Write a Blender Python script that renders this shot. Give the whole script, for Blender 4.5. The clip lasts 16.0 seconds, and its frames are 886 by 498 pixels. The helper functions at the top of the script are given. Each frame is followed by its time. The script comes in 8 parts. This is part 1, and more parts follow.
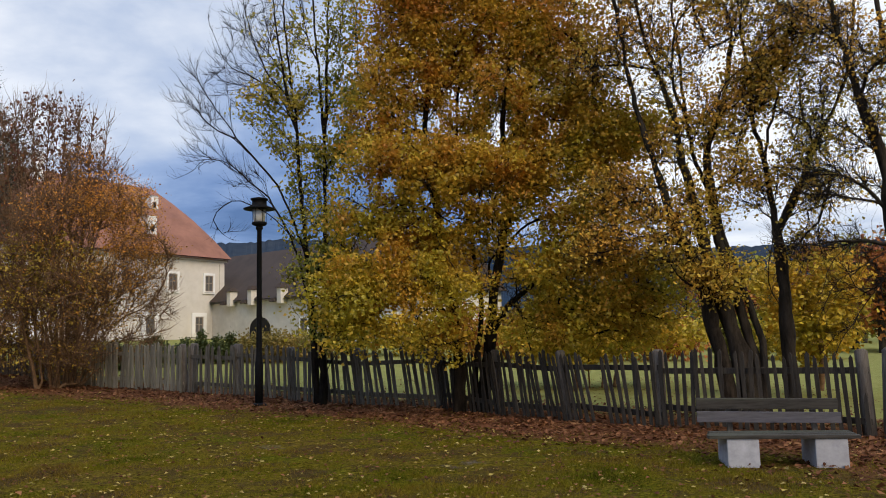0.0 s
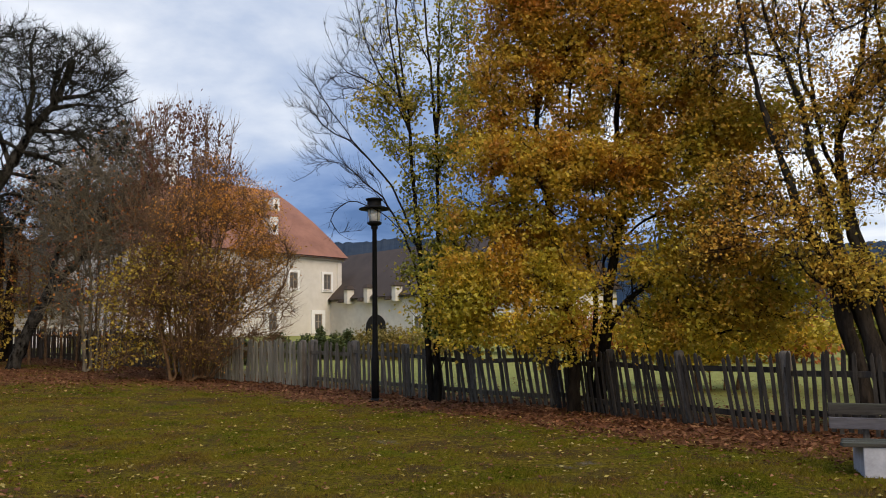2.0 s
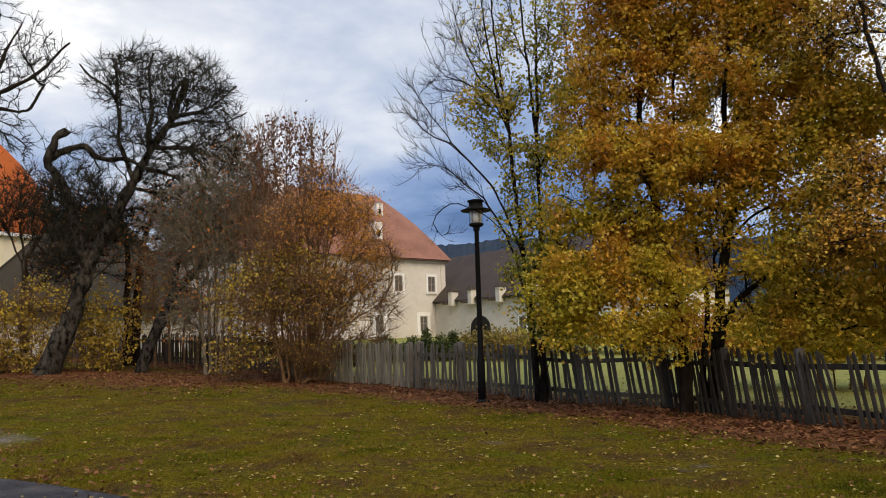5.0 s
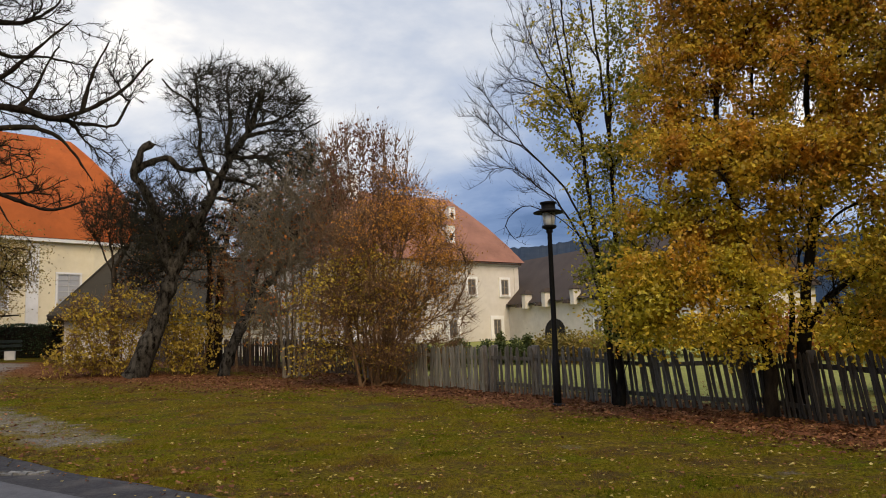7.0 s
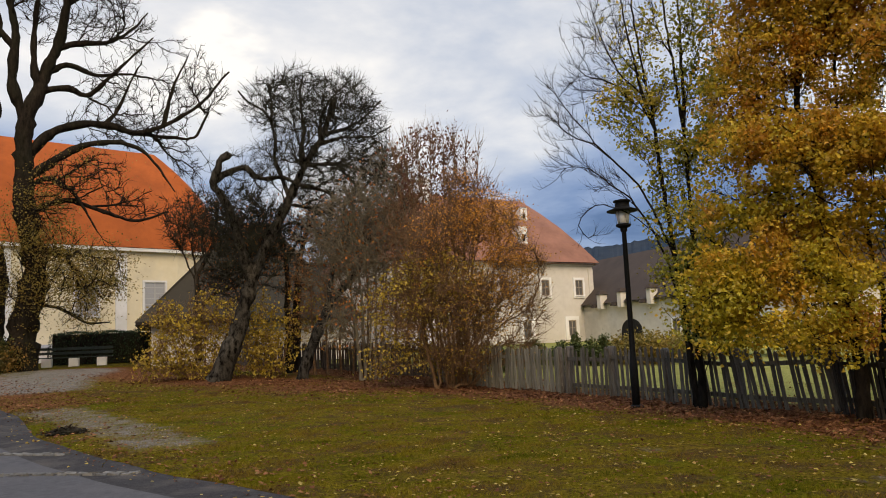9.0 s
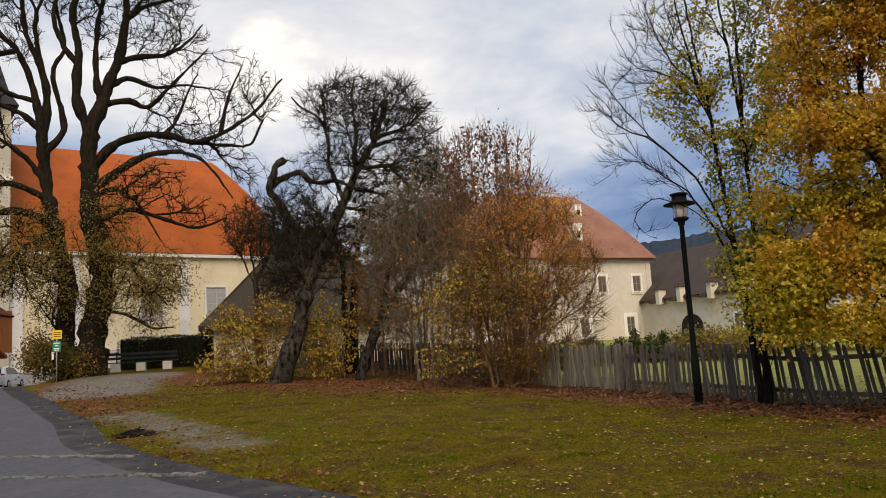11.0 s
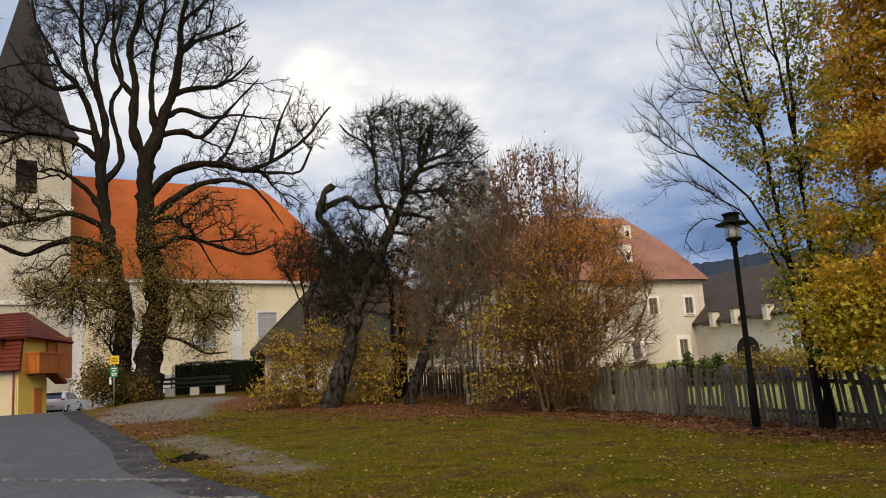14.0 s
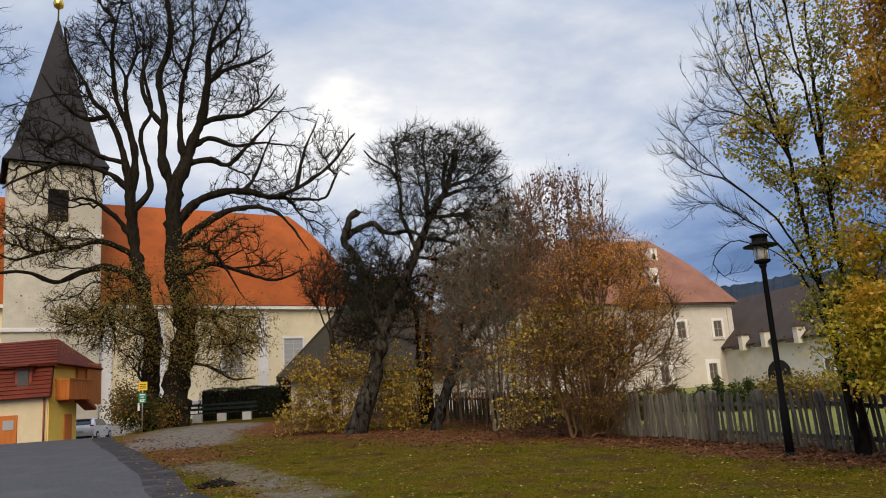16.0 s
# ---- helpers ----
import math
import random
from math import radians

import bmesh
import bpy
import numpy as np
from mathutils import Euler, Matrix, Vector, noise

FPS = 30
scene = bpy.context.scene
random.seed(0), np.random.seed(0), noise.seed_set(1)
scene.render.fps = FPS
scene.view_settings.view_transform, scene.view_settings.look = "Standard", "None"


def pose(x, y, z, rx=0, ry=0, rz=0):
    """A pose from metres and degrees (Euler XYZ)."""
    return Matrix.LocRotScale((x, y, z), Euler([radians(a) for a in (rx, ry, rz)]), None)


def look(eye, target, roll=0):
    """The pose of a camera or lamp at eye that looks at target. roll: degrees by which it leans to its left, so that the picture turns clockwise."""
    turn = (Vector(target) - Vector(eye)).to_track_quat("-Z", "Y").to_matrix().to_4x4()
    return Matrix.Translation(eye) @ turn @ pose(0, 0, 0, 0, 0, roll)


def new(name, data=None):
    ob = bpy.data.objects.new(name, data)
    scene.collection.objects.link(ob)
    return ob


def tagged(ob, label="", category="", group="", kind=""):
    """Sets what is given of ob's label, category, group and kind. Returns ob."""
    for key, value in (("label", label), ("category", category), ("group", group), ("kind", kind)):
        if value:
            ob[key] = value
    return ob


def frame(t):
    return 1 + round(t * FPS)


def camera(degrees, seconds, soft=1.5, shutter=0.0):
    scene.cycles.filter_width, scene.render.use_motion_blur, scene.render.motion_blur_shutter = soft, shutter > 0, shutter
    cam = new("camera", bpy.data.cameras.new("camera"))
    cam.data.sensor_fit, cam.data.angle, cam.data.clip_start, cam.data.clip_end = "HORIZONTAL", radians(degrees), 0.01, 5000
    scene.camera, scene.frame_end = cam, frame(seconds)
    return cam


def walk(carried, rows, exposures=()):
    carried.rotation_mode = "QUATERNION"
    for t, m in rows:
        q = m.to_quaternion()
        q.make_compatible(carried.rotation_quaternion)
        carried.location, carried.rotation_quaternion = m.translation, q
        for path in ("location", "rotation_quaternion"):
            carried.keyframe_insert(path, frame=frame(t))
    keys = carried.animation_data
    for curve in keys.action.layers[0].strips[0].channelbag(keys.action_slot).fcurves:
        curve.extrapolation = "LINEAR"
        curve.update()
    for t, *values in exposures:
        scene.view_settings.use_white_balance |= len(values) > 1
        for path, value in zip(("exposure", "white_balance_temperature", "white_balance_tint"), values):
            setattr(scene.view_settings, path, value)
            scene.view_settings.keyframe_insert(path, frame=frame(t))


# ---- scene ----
cam = camera(59.08, 16.0, 1.0)
EYE = 1.6
# seconds, tilt, lean, turn in degrees: the camera stands on the road and pans to its left
ROWS = [
    (0.0, 96.00, 1.30, 0.14),
    (0.5, 95.99, 1.09, 2.06),
    (1.0, 95.95, 0.92, 4.69),
    (1.5, 96.01, 0.84, 7.35),
    (2.0, 96.02, 0.84, 8.36),
    (2.5, 96.06, 0.91, 9.93),
    (3.0, 96.06, 1.12, 10.99),
    (3.5, 96.11, 1.35, 12.37),
    (4.0, 96.14, 1.42, 13.39),
    (6.5, 96.55, 1.86, 20.30),
    (7.0, 96.66, 1.87, 21.38),
    (7.5, 96.80, 2.12, 22.67),
    (8.0, 96.89, 2.26, 24.20),
    (8.5, 96.94, 2.36, 25.59),
    (9.0, 97.01, 2.46, 26.79),
    (11.5, 97.22, 3.56, 31.67),
    (12.0, 97.29, 3.63, 32.23),
    (12.5, 97.39, 3.63, 32.55),
    (13.0, 97.55, 3.59, 32.91),
    (13.5, 98.19, 3.58, 33.63),
    (14.0, 99.12, 3.56, 34.48),
    (14.5, 99.47, 3.49, 35.67),
    (15.0, 99.66, 3.54, 36.01),
    (15.5, 100.10, 3.56, 36.21),
    (16.0, 101.04, 3.71, 36.36),
]
walk(cam, [(t, pose(0, 0, EYE, rx, ry, rz)) for t, rx, ry, rz in ROWS], exposures=[(0, 0.14, 6120, 10), (4, 0.16, 6300, 10), (7, 0.18, 6750, 10), (12.5, 0.20, 7000, 10), (14.5, 0.18, 6750, 10), (16, 0.14, 6550, 10)])

# ---- world and sun ----
SUN_AZ, SUN_EL = 140.0, 40.0          # degrees clockwise from +y, and up


def make_world():
    w = bpy.data.worlds.new("sky")
    scene.world = w
    w.use_nodes = True
    nt = w.node_tree
    nt.nodes.clear()
    N = lambda k, **kw: node(nt, k, **kw)
    out, bg = N("ShaderNodeOutputWorld"), N("ShaderNodeBackground")
    sky = N("ShaderNodeTexSky", sky_type="NISHITA", sun_disc=False, sun_elevation=radians(SUN_EL), sun_rotation=radians(SUN_AZ), altitude=500, dust_density=2.0)
    tc, sep = N("ShaderNodeTexCoord"), N("ShaderNodeSeparateXYZ")
    nt.links.new(tc.outputs["Generated"], sep.inputs[0])
    # the cloud layer is a flat deck: divide the direction by its height
    hgt = math_node(nt, "MAXIMUM", math_node(nt, "ADD", sep.outputs["Z"], 0.14), 0.05)
    cmb = N("ShaderNodeCombineXYZ")
    nt.links.new(math_node(nt, "DIVIDE", sep.outputs["X"], hgt), cmb.inputs[0])
    nt.links.new(math_node(nt, "DIVIDE", sep.outputs["Y"], hgt), cmb.inputs[1])
    big = N("ShaderNodeTexNoise", inputs={"Scale": 0.75, "Detail": 8.0, "Roughness": 0.55, "Distortion": 0.35})
    small = N("ShaderNodeTexNoise", inputs={"Scale": 1.7, "Detail": 6.0, "Roughness": 0.5})
    mp = N("ShaderNodeMapping", inputs={"Location": (3.1, 1.7, 0.4)})
    nt.links.new(cmb.outputs[0], mp.inputs[0])
    nt.links.new(mp.outputs[0], big.inputs["Vector"])
    nt.links.new(mp.outputs[0], small.inputs["Vector"])
    # the sun stands behind thin cloud ahead on the left: the deck is brightest there
    way = N("ShaderNodeVectorMath", operation="DOT_PRODUCT")
    glow = Vector((math.sin(radians(-42.5)) * math.cos(radians(21)), math.cos(radians(-42.5)) * math.cos(radians(21)), math.sin(radians(21))))
    nrm = N("ShaderNodeVectorMath", operation="NORMALIZE")
    nt.links.new(tc.outputs["Generated"], nrm.inputs[0])
    nt.links.new(nrm.outputs[0], way.inputs[0])
    way.inputs[1].default_value = glow
    wide = N("ShaderNodeMapRange", inputs={"From Min": 0.80, "From Max": 1.0, "To Min": 0.0, "To Max": 0.09})
    tight = N("ShaderNodeMapRange", interpolation_type="SMOOTHSTEP", inputs={"From Min": 0.9972, "From Max": 1.002, "To Min": 0.0, "To Max": 0.50})
    nt.links.new(way.outputs["Value"], wide.inputs[0])
    ragged = math_node(nt, "ADD", way.outputs["Value"], math_node(nt, "MULTIPLY", math_node(nt, "SUBTRACT", small.outputs["Fac"], 0.5), 0.010))
    nt.links.new(ragged, tight.inputs[0])
    east = N("ShaderNodeVectorMath", operation="DOT_PRODUCT")
    nt.links.new(nrm.outputs[0], east.inputs[0])
    east.inputs[1].default_value = Vector((math.sin(radians(27)) * math.cos(radians(24)), math.cos(radians(27)) * math.cos(radians(24)), math.sin(radians(24))))
    bank = N("ShaderNodeMapRange", inputs={"From Min": 0.86, "From Max": 1.0, "To Min": 0.0, "To Max": 0.30})
    nt.links.new(east.outputs["Value"], bank.inputs[0])
    up = N("ShaderNodeMapRange", inputs={"From Min": 0.06, "From Max": 0.34, "To Min": -0.035, "To Max": 0.0})
    nt.links.new(sep.outputs["Z"], up.inputs[0])
    # a slate-blue gap in the deck, low over the manor
    low = N("ShaderNodeVectorMath", operation="DOT_PRODUCT")
    nt.links.new(nrm.outputs[0], low.inputs[0])
    low.inputs[1].default_value = Vector((math.sin(radians(-14)) * math.cos(radians(4)), math.cos(radians(-14)) * math.cos(radians(4)), math.sin(radians(4))))
    gap = N("ShaderNodeMapRange", interpolation_type="SMOOTHSTEP", inputs={"From Min": 0.945, "From Max": 1.0, "To Min": 0.0, "To Max": -0.125})
    nt.links.new(low.outputs["Value"], gap.inputs[0])
    dens = math_node(nt, "ADD", math_node(nt, "MULTIPLY", big.outputs["Fac"], 0.72), math_node(nt, "MULTIPLY", small.outputs["Fac"], 0.28))
    dens = math_node(nt, "ADD", math_node(nt, "ADD", math_node(nt, "ADD", dens, gap.outputs[0]), up.outputs[0]), math_node(nt, "ADD", bank.outputs[0], math_node(nt, "ADD", wide.outputs[0], tight.outputs[0])))
    ramp = N("ShaderNodeValToRGB")
    cr = ramp.color_ramp
    cr.elements[0].position, cr.elements[0].color = 0.34, (0.105, 0.19, 0.40, 1)
    cr.elements[1].position, cr.elements[1].color = 0.70, (1.20, 1.18, 1.16, 1)
    for p, c in ((0.43, (0.21, 0.32, 0.58)), (0.51, (0.40, 0.51, 0.75)), (0.58, (0.66, 0.73, 0.87))):
        e = cr.elements.new(p)
        e.color = (*c, 1)
    nt.links.new(dens, ramp.inputs[0])
    mix = N("ShaderNodeMix", data_type="RGBA", inputs={0: 0.88})
    gain = N("ShaderNodeVectorMath", operation="SCALE", inputs={"Scale": 0.10})
    nt.links.new(sky.outputs[0], gain.inputs[0])
    nt.links.new(gain.outputs[0], mix.inputs[6])
    nt.links.new(ramp.outputs[0], mix.inputs[7])
    # an overcast dome is some three times brighter overhead than near the horizon
    dome = N("ShaderNodeMapRange", interpolation_type="SMOOTHSTEP", inputs={"From Min": 0.42, "From Max": 0.95, "To Min": 1.0, "To Max": 2.6})
    nt.links.new(sep.outputs["Z"], dome.inputs[0])
    lit = N("ShaderNodeVectorMath", operation="SCALE")
    nt.links.new(mix.outputs[2], lit.inputs[0])
    nt.links.new(dome.outputs[0], lit.inputs["Scale"])
    nt.links.new(lit.outputs[0], bg.inputs[0])
    bg.inputs[1].default_value = 0.85
    nt.links.new(bg.outputs[0], out.inputs[0])


def node(nt, kind, inputs=None, **props):
    n = nt.nodes.new(kind)
    for k, v in props.items():
        setattr(n, k, v)
    for k, v in (inputs or {}).items():
        n.inputs[k].default_value = v
    return n


def math_node(nt, op, a, b):
    n = nt.nodes.new("ShaderNodeMath")
    n.operation = op
    for i, v in enumerate((a, b)):
        if isinstance(v, (int, float)):
            n.inputs[i].default_value = v
        else:
            nt.links.new(v, n.inputs[i])
    return n.outputs[0]


make_world()
sun = new("sun", bpy.data.lights.new("sun", "SUN"))
sun.data.energy, sun.data.angle, sun.data.color = 2.5, radians(45), (1.0, 0.78, 0.50)
sun.matrix_world = look((0, 0, 0), (-math.sin(radians(SUN_AZ)) * math.cos(radians(SUN_EL)), -math.cos(radians(SUN_AZ)) * math.cos(radians(SUN_EL)), -math.sin(radians(SUN_EL))))


# ---- materials ----
def mat(name, c1, c2, scale=6.0, rough=0.85, bump=0.3, bscale=None, rand=0.0, metal=0.0, stain=None, stretch=None, spec=0.3, dist=0.01, crisp=0.18):
    """Two colours mixed by a noise, a broad stain over them, a fine relief, and a value shift by object."""
    m = bpy.data.materials.new(name)
    m.use_nodes = True
    nt = m.node_tree
    b = nt.nodes["Principled BSDF"]
    b.inputs["Roughness"].default_value, b.inputs["Metallic"].default_value = rough, metal
    b.inputs["Specular IOR Level"].default_value = spec
    tc = node(nt, "ShaderNodeTexCoord")
    vec = tc.outputs["Object"]
    if stretch:
        mp = node(nt, "ShaderNodeMapping", inputs={"Scale": stretch})
        nt.links.new(vec, mp.inputs[0])
        vec = mp.outputs[0]
    if rand:
        oi = node(nt, "ShaderNodeObjectInfo")
        off = node(nt, "ShaderNodeVectorMath", operation="ADD")
        nt.links.new(vec, off.inputs[0])
        nt.links.new(math_node(nt, "MULTIPLY", oi.outputs["Random"], 40.0), off.inputs[1])
        vec = off.outputs[0]
    n1 = node(nt, "ShaderNodeTexNoise", inputs={"Scale": scale, "Detail": 8.0, "Roughness": 0.65})
    n2 = node(nt, "ShaderNodeTexNoise", inputs={"Scale": scale * 0.13, "Detail": 4.0})
    nt.links.new(vec, n1.inputs["Vector"])
    nt.links.new(vec, n2.inputs["Vector"])
    r1 = node(nt, "ShaderNodeMapRange", inputs={"From Min": 0.5 - crisp, "From Max": 0.5 + crisp})
    nt.links.new(n1.outputs["Fac"], r1.inputs[0])
    mx = node(nt, "ShaderNodeMix", data_type="RGBA", inputs={6: (*c1, 1), 7: (*c2, 1)})
    nt.links.new(r1.outputs[0], mx.inputs[0])
    col = mx.outputs[2]
    st = node(nt, "ShaderNodeMix", data_type="RGBA", inputs={7: (*(stain or [0.6 * c for c in c1]), 1)})
    r2 = node(nt, "ShaderNodeMapRange", inputs={"From Min": 0.48, "From Max": 0.75, "To Max": 0.75 if stain else 0.4})
    nt.links.new(n2.outputs["Fac"], r2.inputs[0])
    nt.links.new(r2.outputs[0], st.inputs[0])
    nt.links.new(col, st.inputs[6])
    col = st.outputs[2]
    if rand:
        hs = node(nt, "ShaderNodeHueSaturation")
        r3 = node(nt, "ShaderNodeMapRange", inputs={"To Min": 1 - rand, "To Max": 1 + rand})
        nt.links.new(oi.outputs["Random"], r3.inputs[0])
        nt.links.new(r3.outputs[0], hs.inputs["Value"])
        nt.links.new(col, hs.inputs["Color"])
        col = hs.outputs[0]
    nt.links.new(col, b.inputs["Base Color"])
    if bump:
        n3 = node(nt, "ShaderNodeTexNoise", inputs={"Scale": bscale or scale * 3, "Detail": 6.0, "Roughness": 0.7})
        bp = node(nt, "ShaderNodeBump", inputs={"Strength": bump, "Distance": dist})
        nt.links.new(vec, n3.inputs["Vector"])
        nt.links.new(n3.outputs["Fac"], bp.inputs["Height"])
        nt.links.new(bp.outputs[0], b.inputs["Normal"])
    return m


def rows_mat(name, c1, c2, pitch, rough=0.8, depth=0.03, width=0.25, gap=0.012):
    """Roof covering in courses: brick texture run along the slope by the object's z, for roofs seen from afar."""
    m = bpy.data.materials.new(name)
    m.use_nodes = True
    nt = m.node_tree
    b = nt.nodes["Principled BSDF"]
    b.inputs["Roughness"].default_value, b.inputs["Specular IOR Level"].default_value = rough, 0.25
    uv = node(nt, "ShaderNodeUVMap", uv_map="UVMap")
    br = node(nt, "ShaderNodeTexBrick", inputs={"Color1": (*c1, 1), "Color2": (*c2, 1), "Mortar": (*[c * 0.45 for c in c1], 1), "Scale": 1.0, "Mortar Size": gap, "Mortar Smooth": 0.3, "Brick Width": width, "Row Height": pitch, "Bias": 0.0})
    nt.links.new(uv.outputs[0], br.inputs["Vector"])
    tc = node(nt, "ShaderNodeTexCoord")
    n2 = node(nt, "ShaderNodeTexNoise", inputs={"Scale": 0.5, "Detail": 7.0, "Roughness": 0.7})
    nt.links.new(tc.outputs["Object"], n2.inputs["Vector"])
    r = node(nt, "ShaderNodeMapRange", inputs={"From Min": 0.3, "From Max": 0.7, "To Min": 0.72, "To Max": 1.22})
    nt.links.new(n2.outputs["Fac"], r.inputs[0])
    hs = node(nt, "ShaderNodeHueSaturation")
    nt.links.new(r.outputs[0], hs.inputs["Value"])
    nt.links.new(br.outputs["Color"], hs.inputs["Color"])
    nt.links.new(hs.outputs[0], b.inputs["Base Color"])
    bp = node(nt, "ShaderNodeBump", invert=True, inputs={"Strength": 0.6, "Distance": depth})
    nt.links.new(br.outputs["Fac"], bp.inputs["Height"])
    nt.links.new(bp.outputs[0], b.inputs["Normal"])
    return m


def leaf_mat(name, colours, z0, z1, pull=0.35, patch=0.9, trans=0.24, gloss=0.02, own=0.28, broad=0.62):
    """Leaves: each takes its colour from a ramp by its own random, a broad patch noise and its height in the crown."""
    m = bpy.data.materials.new(name)
    m.use_nodes = True
    nt = m.node_tree
    nt.nodes.clear()
    out = node(nt, "ShaderNodeOutputMaterial")
    geo, tc = node(nt, "ShaderNodeNewGeometry"), node(nt, "ShaderNodeTexCoord")
    nz = node(nt, "ShaderNodeTexNoise", inputs={"Scale": patch, "Detail": 3.0})
    nt.links.new(tc.outputs["Object"], nz.inputs["Vector"])
    sep = node(nt, "ShaderNodeSeparateXYZ")
    nt.links.new(tc.outputs["Object"], sep.inputs[0])
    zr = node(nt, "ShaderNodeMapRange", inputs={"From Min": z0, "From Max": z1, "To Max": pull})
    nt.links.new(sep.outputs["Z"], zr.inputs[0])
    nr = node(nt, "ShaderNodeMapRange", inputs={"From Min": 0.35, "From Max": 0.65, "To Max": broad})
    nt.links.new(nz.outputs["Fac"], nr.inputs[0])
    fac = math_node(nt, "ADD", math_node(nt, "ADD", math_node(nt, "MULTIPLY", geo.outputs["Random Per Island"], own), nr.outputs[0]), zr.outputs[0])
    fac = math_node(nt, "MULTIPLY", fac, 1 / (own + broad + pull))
    ramp = node(nt, "ShaderNodeValToRGB")
    cr = ramp.color_ramp
    for i, c in enumerate(colours):
        p = i / (len(colours) - 1)
        e = cr.elements[0] if i == 0 else cr.elements[-1] if i == len(colours) - 1 else cr.elements.new(p)
        e.position, e.color = p, (*c, 1)
    nt.links.new(fac, ramp.inputs[0])
    hs = node(nt, "ShaderNodeHueSaturation")
    vr = node(nt, "ShaderNodeMapRange", inputs={"To Min": 0.65, "To Max": 1.2})
    wn = node(nt, "ShaderNodeTexWhiteNoise", noise_dimensions="1D")
    nt.links.new(geo.outputs["Random Per Island"], wn.inputs["W"])
    nt.links.new(wn.outputs["Value"], vr.inputs[0])
    nt.links.new(vr.outputs[0], hs.inputs["Value"])
    nt.links.new(ramp.outputs[0], hs.inputs["Color"])
    df, tr, mx = node(nt, "ShaderNodeBsdfDiffuse"), node(nt, "ShaderNodeBsdfTranslucent"), node(nt, "ShaderNodeMixShader", inputs={0: trans})
    gl, mg = node(nt, "ShaderNodeBsdfGlossy", inputs={"Roughness": 0.45}), node(nt, "ShaderNodeMixShader", inputs={0: gloss})
    for s in (df, tr):
        nt.links.new(hs.outputs[0], s.inputs["Color"])
    nt.links.new(df.outputs[0], mx.inputs[1])
    nt.links.new(tr.outputs[0], mx.inputs[2])
    nt.links.new(mx.outputs[0], mg.inputs[1])
    nt.links.new(gl.outputs[0], mg.inputs[2])
    nt.links.new(mg.outputs[0], out.inputs[0])
    return m


def ground_mat():
    """Grass, worn earth, leaf litter and gravel, by three weights stored on the sheet and broken up by noise."""
    m = bpy.data.materials.new("ground")
    m.use_nodes = True
    nt = m.node_tree
    b = nt.nodes["Principled BSDF"]
    b.inputs["Roughness"].default_value, b.inputs["Specular IOR Level"].default_value = 1.0, 0.0
    tc = node(nt, "ShaderNodeTexCoord")

    def noise_tex(scale, detail=8.0, rough=0.65):
        n = node(nt, "ShaderNodeTexNoise", inputs={"Scale": scale, "Detail": detail, "Roughness": rough})
        nt.links.new(tc.outputs["Object"], n.inputs["Vector"])
        return n.outputs["Fac"]

    def rng(v, a, b_, lo=0.0, hi=1.0):
        r = node(nt, "ShaderNodeMapRange", inputs={"From Min": a, "From Max": b_, "To Min": lo, "To Max": hi})
        nt.links.new(v, r.inputs[0])
        return r.outputs[0]

    def blend(f, a, b_):
        x = node(nt, "ShaderNodeMix", data_type="RGBA")
        nt.links.new(f, x.inputs[0])
        for i, v in ((6, a), (7, b_)):
            if isinstance(v, tuple):
                x.inputs[i].default_value = (*v, 1)
            else:
                nt.links.new(v, x.inputs[i])
        return x.outputs[2]

    fine, mid, big, tiny = noise_tex(26.0), noise_tex(2.6), noise_tex(0.35, 5.0), noise_tex(75.0, 4.0, 0.7)
    # the dark end of each grass mix paints shaded pits between the blades
    blade = rng(noise_tex(19.0, 6.0, 0.75), 0.36, 0.64)
    grass = blend(blade, (0.020, 0.018, 0.003), (0.190, 0.150, 0.014))
    grass = blend(rng(big, 0.42, 0.70, 0.0, 0.8), grass, blend(blade, (0.050, 0.034, 0.008), (0.24, 0.160, 0.030)))
    earth = blend(rng(tiny, 0.35, 0.65), (0.022, 0.015, 0.006), (0.115, 0.076, 0.030))
    patchy = noise_tex(0.9, 6.0, 0.75)
    moss = blend(blade, (0.022, 0.027, 0.003), (0.145, 0.145, 0.012))
    grass = blend(rng(noise_tex(0.55, 6.0, 0.7), 0.50, 0.60, 0.0, 0.9), grass, moss)
    col = blend(rng(patchy, 0.50, 0.60, 0.0, 0.95), blend(rng(mid, 0.50, 0.62, 0.0, 0.8), grass, earth), earth)
    litter_c = blend(rng(noise_tex(17.0, 4.0), 0.35, 0.65), (0.066, 0.029, 0.014), (0.200, 0.092, 0.042))
    stones = blend(rng(noise_tex(34.0, 3.0), 0.35, 0.68), (0.10, 0.088, 0.072), (0.27, 0.24, 0.20))
    for nm, c, amp in (("litter", litter_c, 0.7), ("gravel", stones, 0.55)):
        at = node(nt, "ShaderNodeAttribute", attribute_name=nm)
        jag = math_node(nt, "ADD", at.outputs["Fac"], math_node(nt, "MULTIPLY", math_node(nt, "SUBTRACT", math_node(nt, "ADD", math_node(nt, "MULTIPLY", mid, 0.6), math_node(nt, "MULTIPLY", fine, 0.4)), 0.5), amp * 2.4))
        col = blend(rng(jag, 0.36, 0.62), col, c)
    far = node(nt, "ShaderNodeAttribute", attribute_name="meadow")
    lush = blend(rng(mid, 0.3, 0.7), (0.195, 0.200, 0.055), (0.270, 0.260, 0.085))
    col = blend(far.outputs["Fac"], col, lush)
    nt.links.new(col, b.inputs["Base Color"])
    bp = node(nt, "ShaderNodeBump", inputs={"Strength": 0.9, "Distance": 0.05})
